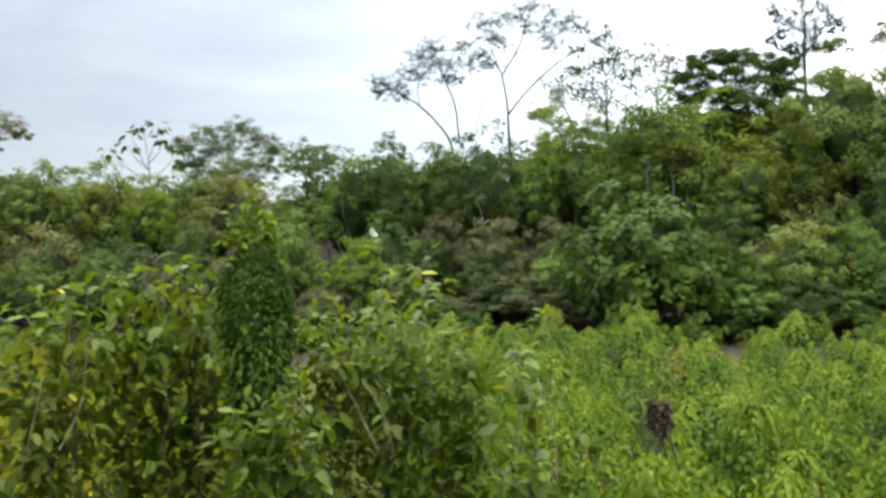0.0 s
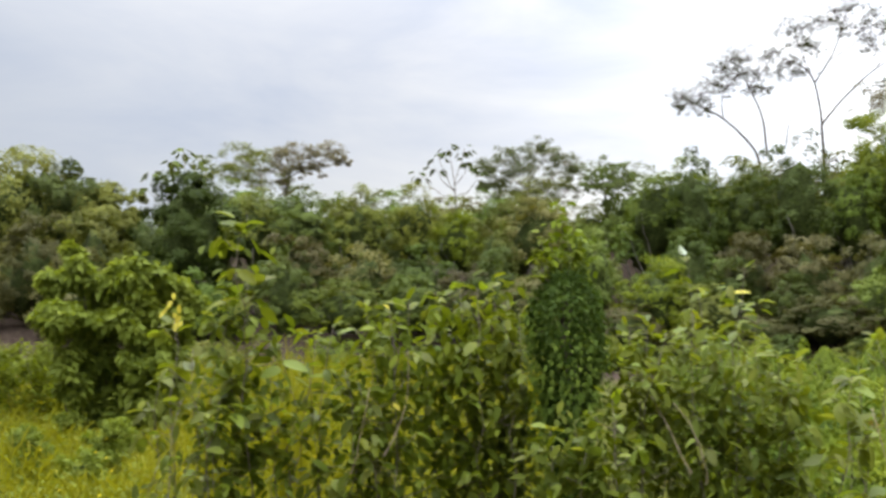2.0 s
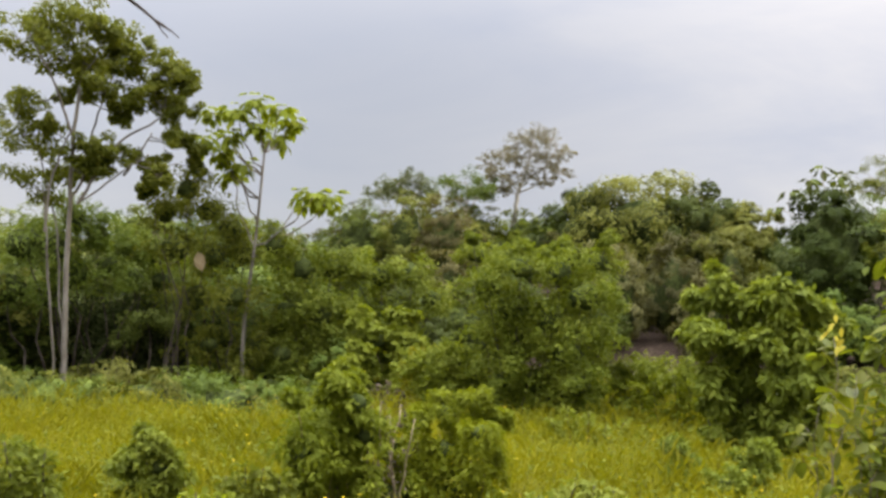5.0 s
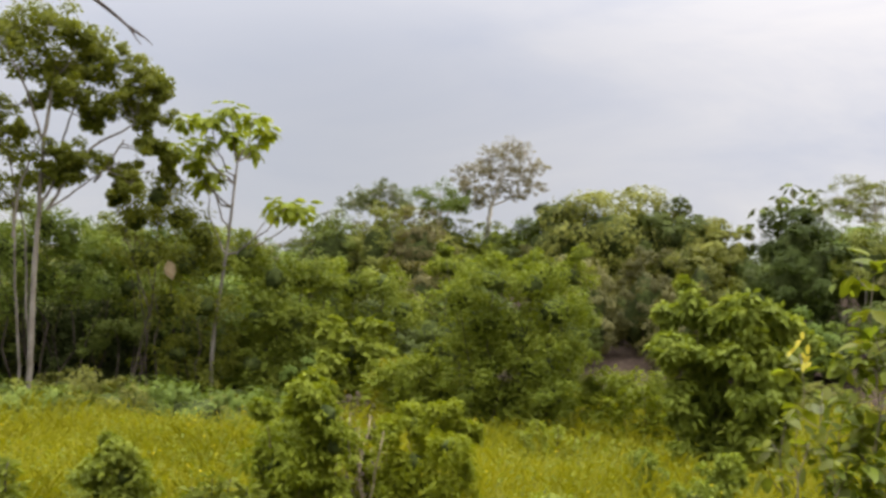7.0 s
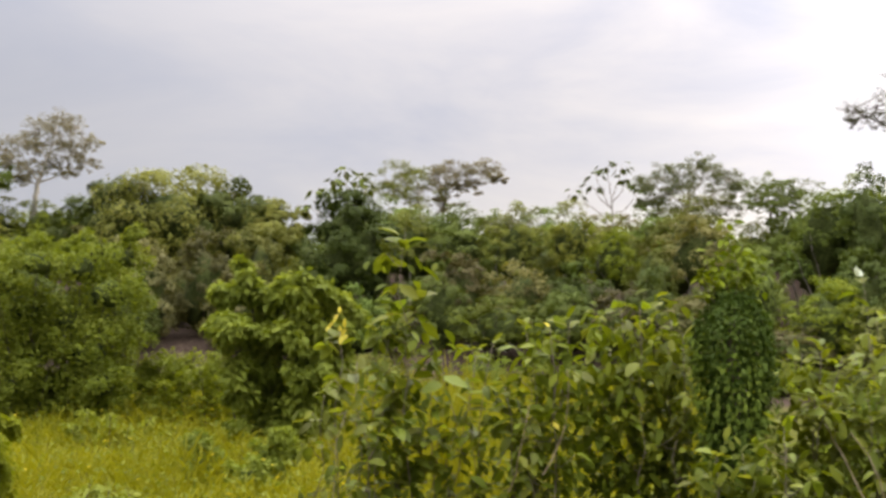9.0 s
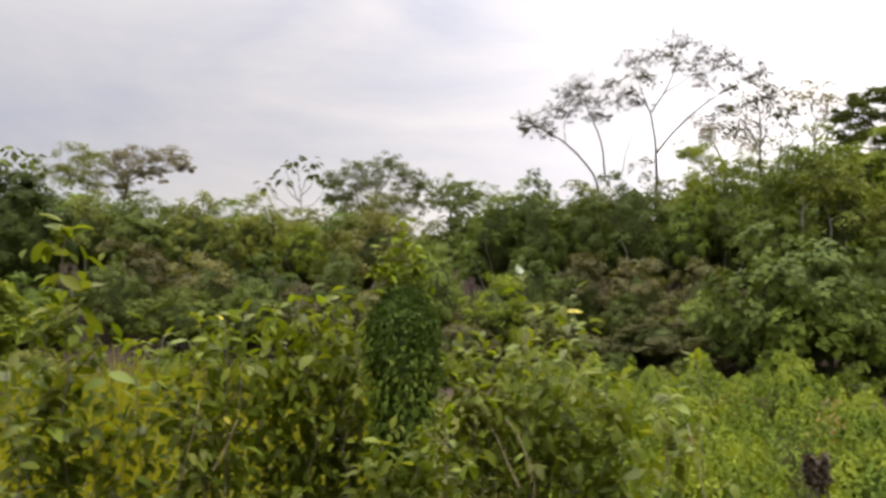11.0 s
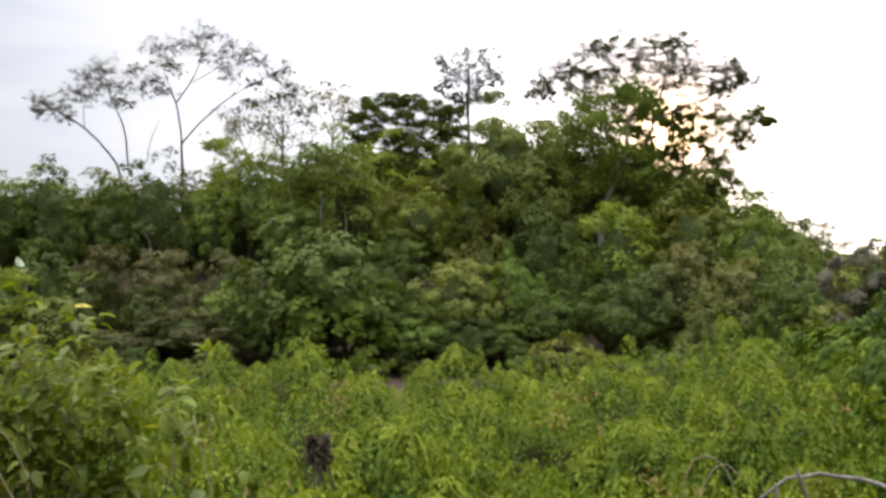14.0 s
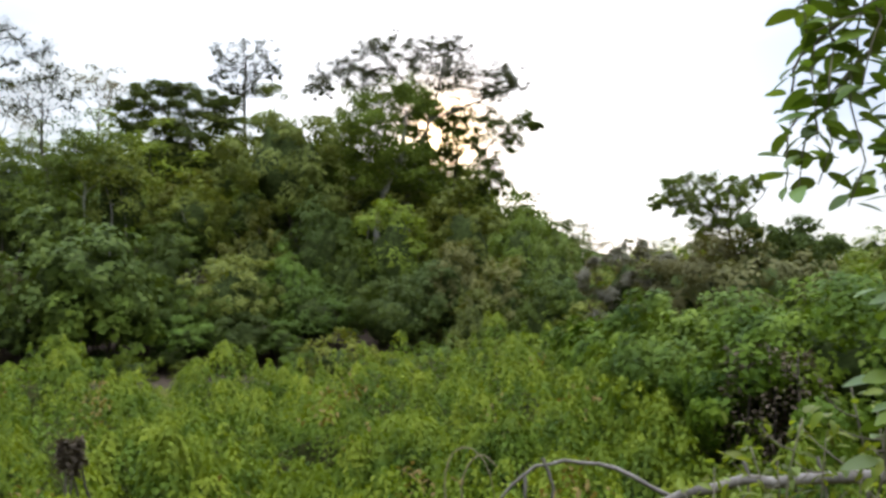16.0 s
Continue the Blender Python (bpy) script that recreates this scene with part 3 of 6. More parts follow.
while az > -64:  # back row up to the skyline
    d = lerp(az, FOOT) + 17.0
    top = lerp(az, SKYLINE) + random.uniform(-0.7, 0.3)
    bush("tall_" + random.choice(["green", "bright", "green", "olive"] if az < -8 else ["bright", "olive", "green", "drab", "olive"]), az, d + random.uniform(-1.5, 1.5), top)
    az -= random.uniform(2.3, 3.4)

az = 6.0
while az > -25:  # low bushes added over the bank's foot; their dark leaves stand for shade
    crown("hang_dark", az, 36.0 + random.uniform(-0.5, 0.5), random.uniform(-3.3, -2.5), random.uniform(0.8, 1.3))
    az -= random.uniform(2.6, 4.2)

# the crowns that can be told apart, from the meadow's far side to the low sun
random.seed(8)
crown("tall_olive", 55.6, 46, 6.6, 1.6)
crown("tall_drab", 53.4, 45, 6.4, 1.7)
crown("tall_green", 58.4, 47, 6.0, 1.9)
crown("bright", 58.6, 38, 3.4, 1.9)
crown("green", 61.4, 36, 3.6, 2.2)
crown("olive", 55.6, 39, 2.8, 2.2)
crown("drab", 53.0, 42, 3.4, 2.4)
crown("green", 52.2, 38, 1.2, 2.0)
crown("dark", 54.8, 37, 0.2, 2.0)
crown("green", 50.0, 40, 3.2, 1.8)
crown("drab", 43.4, 42, 4.0, 1.8)
crown("drab", 40.2, 43, 4.5, 2.0)
crown("olive", 37.2, 44, 4.6, 2.0)
crown("hang_drab", 41.6, 46, 2.6, 1.9)
crown("hang_dark", 44.4, 40, 1.0, 1.6)
crown("drab", 38.4, 40, 2.6, 1.7)
crown("olive", 35.6, 40, 2.4, 1.8)
crown("dark", 34.4, 42, 3.8, 1.6)
crown("green", 31.8, 40, 1.4, 2.0)
crown("hang_dark", 27.4, 45.5, 1.8, 1.9)
crown("green", 30.0, 40, 0.6, 1.4)
crown("tall_olive", 28.4, 49, 6.0, 1.7)
crown("tall_green", 25.4, 48, 5.6, 1.9)
crown("tall_olive", 22.2, 47, 5.9, 1.7)
crown("tall_olive", 19.0, 48, 6.0, 1.5)
crown("tall_bright", 16.8, 47, 5.0, 1.4)
crown("olive", 14.4, 45, 4.6, 1.4)
crown("tall_drab", 12.0, 47, 5.4, 2.0)
crown("drab", 25.6, 43, 3.4, 2.0)
crown("drab", 22.0, 42, 3.0, 2.0)
crown("green", 26.6, 41, 2.4, 1.6)
crown("green", 18.8, 41, 2.8, 2.1)
crown("dark", 14.6, 40, 2.6, 1.9)
crown("hang_green", 23.4, 39, 0.6, 2.2)
crown("hang_green", 25.6, 45, 1.4, 1.6)
crown("hang_green", 19.6, 39, 0.8, 1.8)
crown("drab", 16.6, 39, 1.2, 1.8)
crown("drab", 12.6, 39, 0.8, 1.9)
crown("green", 10.6, 40, 2.6, 1.6)
crown("green", 8.6, 42, 3.6, 1.6)
crown("tall_green", 5.2, 47, 7.0, 1.9)
crown("tall_dark", 3.0, 46, 7.3, 1.6)
crown("tall_green", 0.2, 47, 6.4, 1.6)
crown("tall_dark", -2.6, 46, 7.8, 1.9)
crown("tall_green", -5.4, 47, 6.6, 1.5)
crown("tall_bright", -6.4, 49, 8.4, 1.4)
crown("tall_green", -8.2, 48, 7.8, 1.9)
crown("tall_green", -10.2, 45, 6.4, 1.6)
crown("tall_olive", -13.8, 46, 8.6, 1.9)
crown("dark", 3.2, 42, 3.6, 1.9)
crown("drab", 0.2, 41, 3.2, 1.9)
crown("drab", -3.0, 41, 2.8, 2.2)
crown("drab", -6.8, 41, 3.0, 1.9)
crown("dark", 1.4, 39.5, 1.8, 1.6)
crown("dark", -2.2, 39, 0.8, 1.7)
crown("bright", 5.2, 39, 1.4, 2.0)
crown("olive", 2.6, 38.5, 0.2, 1.9)
crown("hang_drab", -4.0, 38, -0.6, 2.6)
crown("drab", 6.8, 38, -0.8, 2.2)
crown("drab", -0.6, 38, -1.6, 1.9)
crown("green", -6.8, 39, 0.8, 1.8)
crown("tall_green", -16.6, 45, 4.4, 1.9)
crown("tall_olive", -17.8, 46, 6.6, 1.7)
crown("dark", -16.0, 41, 3.0, 1.9)
crown("hang_green", -15.8, 38, -0.4, 1.9)
crown("hang_olive", -20.0, 38.5, 2.2, 2.3)
crown("green", -23.2, 39.5, 2.5, 1.7)
crown("hang_green", -24.8, 38, 0.2, 2.0)
crown("hang_green", -18.2, 38, 0.2, 1.6)
crown("green", -25.0, 43, 6.0, 2.1)
crown("olive", -21.4, 43, 4.6, 1.8)
crown("dark", -26.8, 41, 3.0, 1.7)
crown("bright", -29.2, 42, 5.6, 2.3)
crown("hang_dark", -29.2, 37, 0.8, 2.3)
crown("hang_dark", -31.4, 38, 1.6, 1.9)
crown("olive", -33.6, 43, 6.4, 2.8)
# crowns added to cover the bank, the dark ones in place of its shade
crown("hang_green", -17.4, 37, -1.4, 1.8)
crown("hang_dark", -20.6, 37, -1.2, 1.8)
crown("hang_green", -22.8, 37, -1.8, 1.5)
crown("hang_dark", -8.8, 37.5, -0.8, 1.6)
crown("hang_drab", -6.2, 37.5, -2.0, 1.5)
crown("drab", -32.8, 38, 3.0, 1.8)
crown("drab", -35.4, 36, 2.0, 2.1)
crown("green", -36.6, 40, 5.4, 1.9)
crown("green", -38.2, 34, 1.2, 1.8)
crown("olive", -34.2, 34, 0.0, 1.7)
crown("green", -38.8, 38, 3.8, 1.6)
crown("green", -40.8, 33, 2.2, 1.6)


for key in KINDS:  # any kind not yet planted joins the back row
    for ob, used in KINDS[key]:
        if not used[0]:
            place(ob, random.uniform(20, 60), 58.0, 0.8)


def open_tree(name, seed, base, fork, targets, label, leaf=0.2, tuft=0.5, per=26, trunk_r=0.16, bark=None, material=None, twigs=6, spread=1.3, tufts_per_twig=2, flat=0.45, foot=None, category="tree", sub=0.55, limb=0.42):
    """A tree with bare visible limbs: each limb reaches a target, twigs leave it, tufts of leaves sit on the twigs' ends.
    base, fork and targets are places in the world; limbs and crown are parts."""
    rg = np.random.default_rng(seed)
    base, fork = Vector(base), Vector(fork)
    root = new(name)
    root.location = base
    o = np.array(tuple(base))
    bark, material = bark or M_BARK, material or M_CANOPY
    f = np.array(tuple(fork)) - o
    h = float(np.linalg.norm(f))
    part("trunk", mesh_of("trunk", *tube(bent((0, 0, 0), f, (rg.normal(0, 0.03 * h), rg.normal(0, 0.03 * h), 0), 9, 0.012, rg), np.linspace(trunk_r, trunk_r * 0.62, 9), 8), bark, smooth=True), root)
    centres, radii, wood = [], [], []
    for tg, start in targets:
        g = np.array(tuple(tg)) - o
        s = f * start + np.array([0, 0, 0.0])
        length = np.linalg.norm(g - s)
        side = rg.normal(0, 0.08, 3) * length
        pts = bent(s, g, side + np.array([0, 0, 0.05 * length]), 9, 0.02, rg)
        r0 = trunk_r * limb
        part("limb", mesh_of("limb", *tube(pts, np.linspace(r0, r0 * 0.22, 9), 6), bark, smooth=True), root)
        for k in range(twigs):
            u = 0.42 + 0.58 * (k + rg.random()) / twigs
            p = pts[min(8, int(u * 8))]
            away = unit(rg.normal(size=3) * np.array([1, 1, 0.55]) + np.array([0, 0, 0.35]) + (g - s) / length * 0.5)
            q = p + away * spread * (0.5 + 0.7 * rg.random())
            tp = bent(p, q, (0, 0, -0.08 * spread), 5, 0.05, rg)
            wood.append(tube(tp, np.linspace(r0 * 0.36, r0 * 0.12, 5), 4))
            for _ in range(tufts_per_twig):
                centres.append(q + rg.normal(0, sub * tuft, 3) * np.array([1, 1, 0.6]))
                radii.append(tuft * (0.55 + 0.6 * rg.random()))
                wood.append(tube(bent(tp[3], centres[-1], (0, 0, 0), 3), np.array([r0 * 0.12, r0 * 0.09, r0 * 0.05]), 3))
    tagged(part("twig_spray", mesh_of("twig_spray", *joined(wood), bark), root), kind="stuff")
    part("crown", mesh_of("crown", *clump_leaves(np.array(centres), np.array(radii), per, leaf, leaf * 0.5, rg, flat=flat, hang=0.15), material), root)
    return tagged(root, label, category)


def cluster_plant(name, seed, dist, lines, clusters, material, label, leaf=0.14, per=14, lobes=7, subs=6, lobe=0.42, bark=None, core=False, category="tree", hang=0.6, depth=1.0, twig=0.012, flat=0.9, stems=0, group="", loose=1.25, skirt=True):
    """A plant with its own limbs and leaf clusters. lines: radius at foot and tip, then bearings and elevations, the first one
    rising from the ground; clusters: bearing, elevation, radius. Without lines, thin stems rise from the ground to the clusters."""
    rg = np.random.default_rng(seed)
    mid_az = lines[0][2][0][0] if lines else sum(c[0] for c in clusters) / len(clusters)
    base = on_ground(mid_az, dist)
    root = new(name)
    root.location = base
    o = np.array(tuple(base))
    bark = bark or M_BARK
    wood, joints = [], []
    for n, (r0, r1, spots) in enumerate(lines):
        pts = np.array([tuple(sight(a, e, dist)) for a, e in spots]) - o
        if n == 0:
            pts = np.concatenate([np.zeros((1, 3)), pts])
        off = np.linspace(0, 1, len(pts))[:, None] * rg.normal(0, 0.5 * depth, 3) * (n > 0)
        view = unit(o * np.array([1, 1, 0]))
        pts = pts + view * (off @ view)[:, None]
        u = np.linspace(0, len(pts) - 1, 4 * len(pts))
        line = np.stack([np.interp(u, np.arange(len(pts)), pts[:, i]) for i in range(3)], 1)
        for _ in range(2):
            line[1:-1] = (line[:-2] + 2 * line[1:-1] + line[2:]) / 4
        line[1:-1] += rg.normal(0, 0.012, (len(line) - 2, 3))
        part("trunk" if n == 0 else "limb", mesh_of("limb", *tube(line, np.linspace(r0, r1, len(line)), 7), bark, smooth=True), root)
        joints.append(line[len(line) // 3:])
    centres, radii, middles = [], [], []
    for a, e, r in clusters:
        r = r * loose
        c = np.array(tuple(sight(a, e, dist + rg.normal(0, 0.45) * depth))) - o
        if joints:
            every = np.concatenate(joints)
            near = every[np.argmin(np.linalg.norm(every - c, axis=1) + 0.6 * np.maximum(0, every[:, 2] - c[2]))]
            wood.append(tube(bent(near, c, (0, 0, -0.04), 5, 0.04, rg), np.linspace(twig * 1.6, twig * 0.8, 5), 5))
        elif stems:
            foot = np.array([c[0] * 0.55 + rg.normal(0, 0.1), c[1] * 0.55 + rg.normal(0, 0.1), 0])
            part("stem", mesh_of("stem", *tube(bent(foot, c, (0, 0, 0), 6, 0.03, rg), np.linspace(stems, stems * 0.4, 6), 5), bark, smooth=True), root)
            for u in (0.25, 0.5, 0.72) if skirt else ():  # leafy down to the ground
                for _ in range(max(2, lobes // 3)):
                    centres.append(foot + (c - foot) * u + rg.normal(size=3) * r * np.array([0.4, 0.4, 0.3])), radii.append(r * lobe * rg.uniform(0.8, 1.2)), middles.append(foot + (c - foot) * u * 0.9)
        d = unit(rg.normal(size=(lobes, 3)) + np.array([0, 0, 0.15]))
        spots = c + d * r * (0.35 + 0.75 * rg.random((lobes, 1))) * np.array([1.1, 1.1, flat])
        for p in spots:
            centres.append(p), radii.append(r * lobe * rg.uniform(0.7, 1.2)), middles.append(c)
            if joints:
                wood.append(tube(bent(c, p, (0, 0, -0.02), 4, 0.05, rg), np.linspace(twig * 0.8, twig * 0.3, 4), 4))
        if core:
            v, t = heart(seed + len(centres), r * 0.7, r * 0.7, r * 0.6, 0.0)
            part("inner_crown", mesh_of("inner_crown", np.array(v) + c, t, M_SHADEFILL), root, "dark crown core, inner shade put into its colour")
    if wood:
        tagged(part("twig_spray", mesh_of("twig_spray", *joined(wood), bark), root), kind="stuff")
    centres, radii, middles = np.array(centres), np.array(radii), np.array(middles)
    k = np.repeat(np.arange(len(centres)), per * subs)
    d = unit(rg.normal(size=(len(k), 3)) + np.array([0, 0, 0.2]))
    pos = centres[k] + d * (radii[k] * (0.35 + 0.85 * rg.random(len(k)) ** 0.8))[:, None] * np.array([1.15, 1.15, flat])
    out = unit(centres[k] - middles[k])
    nrm = unit(d * 0.45 + out * 0.45 + np.array([0, 0, 0.5]) + rg.normal(size=d.shape) * 0.6)
    axis = rg.normal(size=d.shape) * 0.7 + np.array([0, 0, -hang])
    axis = unit(axis - nrm * (axis * nrm).sum(1, keepdims=True)) + nrm * rg.normal(0, 0.35, (len(k), 1))
    z = 0.6 + 0.8 * rg.random(len(k))
    crown_mesh = (blades if dist < 21 else flakes)(pos, axis, nrm, leaf * z, leaf * (0.5 if dist < 21 else 0.75) * z)
    part("crown", mesh_of("crown", *crown_mesh, material), root)
    return tagged(root, label, category, group)


def targets_at(dist, *spots):
    """Limb ends by bearing, elevation and how far up the trunk the limb starts."""
    return [(sight(a, e, dist + (i % 3 - 1) * 0.8), s) for i, (a, e, s) in enumerate(spots)]


# tall open trees that stand over the canopy
open_tree("tree", 27, on_ground(-9.8, 49), sight(-9.7, 9.0, 49), targets_at(49, (-8.2, 10.8, 0.98), (-9.4, 11.8, 1.0), (-10.8, 11.6, 1.0), (-11.6, 10.4, 0.98), (-8.6, 9.6, 0.95)),
          "small airy tree with brownish thin leaves", leaf=0.18, tuft=0.42, per=20, trunk_r=0.1, material=M_BACKLIT, twigs=6, spread=0.9, bark=M_DARKBARK)
open_tree("tree", 28, on_ground(-12.4, 45), sight(-12.0, 5.8, 45), targets_at(45, (-10.6, 7.6, 0.95), (-11.6, 8.4, 1.0), (-13.0, 8.0, 1.0), (-14.0, 7.0, 0.95), (-9.8, 6.8, 0.9)),
          "slender tree with pale trunk and light green crown", leaf=0.17, tuft=0.6, per=46, trunk_r=0.06, material=M_CANOPY, twigs=6, spread=0.9, bark=M_PALEBARK)
open_tree("tree", 36, on_ground(-12.8, 57), sight(-12.6, 9.0, 57), targets_at(57, (-11.4, 11.0, 0.98), (-12.4, 11.8, 1.0), (-13.6, 11.4, 1.0), (-14.4, 10.6, 0.98)), "small airy tree with brownish thin leaves", leaf=0.16, tuft=0.5, per=26, trunk_r=0.1, material=M_MAUVE, twigs=7, spread=1.0, bark=M_BARK)
open_tree("tree", 37, on_ground(-7.6, 57), sight(-7.6, 8.4, 57), targets_at(57, (-6.4, 9.6, 0.98), (-7.2, 10.6, 1.0), (-8.4, 10.4, 1.0), (-9.0, 9.4, 0.98)), "small airy tree with brownish thin leaves", leaf=0.16, tuft=0.5, per=26, trunk_r=0.08, material=M_MAUVE, twigs=7, spread=1.0, bark=M_BARK)
open_tree("tree", 34, on_ground(-13.2, 44.6), sight(-13.3, 5.0, 44.6), targets_at(44.6, (-12.6, 7.0, 1.0), (-13.8, 7.4, 1.0), (-14.8, 6.4, 0.95)), "slender tree with a pale straight trunk", leaf=0.17, tuft=0.6, per=46, trunk_r=0.055, material=M_OLIVE, twigs=6, spread=0.8, bark=M_BARK)
open_tree("tree", 35, on_ground(-11.2, 45.4), sight(-11.0, 4.6, 45.4), targets_at(45.4, (-10.0, 6.0, 1.0), (-11.4, 6.8, 1.0), (-9.2, 5.4, 0.95)), "slender tree with a pale straight trunk", leaf=0.17, tuft=0.6, per=46, trunk_r=0.05, material=M_CANOPY, twigs=6, spread=0.8, bark=M_BARK)


def dome(seed, az, dist, rx, top_el, bottom_el, material, label, leaf=0.15, hang=0.5, clumps=34, per=46, subs=9, lobe=0.32, category="tree", core=True, ragged=0.22):
    """A tree wholly draped in climbers: a rounded hanging mass on a short trunk."""
    p = on_ground(az, dist)
    h = EYE + dist * math.tan(radians(top_el)) - p.z
    low_z = EYE + dist * math.tan(radians(bottom_el)) - p.z
    ob = shrub("vine_draped_tree", seed, rx, h, leaf, material, label, clumps=clumps, per=per, subs=subs, lobe=lobe, low=-0.85, stems=4, hang=hang, crown_from=max(0.05, low_z / h), category=category, core=core, ragged=ragged)
    return place(ob, az, dist)


dome(41, -23.0, 46.0, 2.7, 10.5, 5.0, M_OLIVE, "tree smothered in hanging olive-brown climbers", hang=1.2, lobe=0.27, per=50)
dome(42, 42.0, 50, 3.0, 7.5, 2.6, M_OLIVE, "broad green dome of a tree draped in climbers", lobe=0.3, ragged=0.1, clumps=40, hang=0.9)
dome(47, 45.0, 51, 2.4, 7.0, 2.6, M_DARK, "dark dome of a tree draped in climbers", lobe=0.3, ragged=0.1, hang=0.9)
dome(43, 38.6, 49, 2.0, 6.9, 2.6, M_DARK, "dark green tree draped in climbers", lobe=0.32, ragged=0.1, hang=0.9)
dome(48, 36.6, 48, 1.5, 5.6, 2.6, M_OLIVE, "small olive tree draped in climbers", lobe=0.32, hang=0.9)
dome(44, 32.0, 44, 1.8, 6.9, 1.0, M_DARK, "dark tree thickly covered by hanging climbers", hang=1.2)
dome(45, -11.9, 37.0, 2.3, 3.3, -1.6, M_DARK, "dense dark green bush with layered broad leaves", leaf=0.26, clumps=30, per=16, lobe=0.36, core=True)
dome(46, -12.6, 36.2, 1.5, -0.2, -2.8, M_CANOPY, "low green bush with layered broad leaves", leaf=0.24, clumps=18, per=16, lobe=0.4, core=False)


def rosette_tree(name, seed, base, joints, tips, label, leaf=0.4, count=9, trunk_r=0.07, bark=None, material=None, leaf_w=0.5):
    """A slender tree with big lobed leaves in rosettes at the branch ends."""
    rg = np.random.default_rng(seed)
    root = new(name)
    root.location = base
    o = np.array(tuple(base))
    pts = np.array([tuple(base)] + [tuple(j) for j in joints]) - o
    s = np.linspace(0, len(pts) - 1, 12)
    line = np.stack([np.interp(s, np.arange(len(pts)), pts[:, i]) for i in range(3)], 1)
    part("trunk", mesh_of("trunk", *tube(line, np.linspace(trunk_r, trunk_r * 0.45, 12), 7), bark or M_PALEBARK, smooth=True), root)
    bases, axes, nrms, sizes = [], [], [], []
    for tip, start in tips:
        g = np.array(tuple(tip)) - o
        p = line[min(11, int(start * 11))]
        length = np.linalg.norm(g - p)
        lp = bent(p, g, (0, 0, -0.12 * length), 7, 0.02, rg)
        part("limb", mesh_of("limb", *tube(lp, np.linspace(trunk_r * 0.45, trunk_r * 0.2, 7), 5), bark or M_PALEBARK, smooth=True), root)
        for k in range(count):
            a = k * 2.4 + rg.random()
            d = np.array([math.cos(a), math.sin(a), rg.uniform(-0.9, 0.7)])
            b = g + d * leaf * rg.uniform(0.15, 0.9)
            for lobe in (-0.55, 0.0, 0.55):
                dd = np.array([math.cos(a + lobe), math.sin(a + lobe), d[2] - 0.5])
                bases.append(b), axes.append(dd), nrms.append([d[0] + rg.normal(0, 0.3), d[1] + rg.normal(0, 0.3), 1.0]), sizes.append(leaf * rg.uniform(0.6, 1.0) * (1 if lobe == 0 else 0.8))
    sizes = np.array(sizes)
    part("crown", mesh_of("crown", *big_blades(np.array(bases), np.array(axes), np.array(nrms), sizes, sizes * leaf_w), material or M_BRIGHT), root)
    return tagged(root, label, "tree")


D = 30.5
rosette_tree("sapling_tree", 51, on_ground(65.0, D), [sight(65.0, -1.5, D), sight(64.5, 3.5, D), sight(64.2, 8.4, D)],
             targets_at(D, (64.8, 11.3, 1.0), (63.4, 10.9, 1.0), (62.7, 10.2, 1.0), (65.8, 10.6, 0.95), (67.2, 10.5, 0.95), (67.6, 9.0, 0.9), (66.2, 9.2, 0.95), (65.6, 7.6, 0.75), (63.5, 9.3, 1.0), (64.6, 9.9, 1.0), (66.6, 8.3, 0.85), (66.0, 7.0, 0.7),
                        (61.2, 6.1, 0.72), (60.4, 6.0, 0.72), (61.9, 5.9, 0.72)),
             "slender pale-stemmed young tree with big lobed leaves", leaf=0.42, count=26, trunk_r=0.075, bark=M_BARK, material=M_LOBED)
D = 52
rosette_tree("sapling_tree", 52, on_ground(16.6, D), [sight(16.6, 4.5, D), sight(16.7, 6.4, D)],
             targets_at(D, (17.6, 7.8, 0.9), (17.0, 8.2, 1.0), (16.1, 8.2, 1.0), (15.9, 7.4, 0.95), (17.8, 7.1, 0.9), (15.0, 6.9, 0.8), (18.8, 6.8, 0.8)), "far slender tree with leaf rosettes against the sky", leaf=0.5, count=7, trunk_r=0.06, bark=M_BARK, material=M_DARK)
rosette_tree("sapling_tree", 53, on_ground(32.0, 46), [sight(32.0, 4.5, 46), sight(32.1, 6.4, 46)],
             targets_at(46, (33.0, 7.4, 0.9), (32.3, 8.0, 1.0), (31.4, 7.6, 1.0), (33.9, 6.7, 0.85), (34.4, 5.8, 0.8), (31.0, 7.0, 0.9), (32.6, 7.2, 0.9)), "slender tree with leaf rosettes above a dark bush", leaf=0.5, count=7, trunk_r=0.06, material=M_CANOPY)
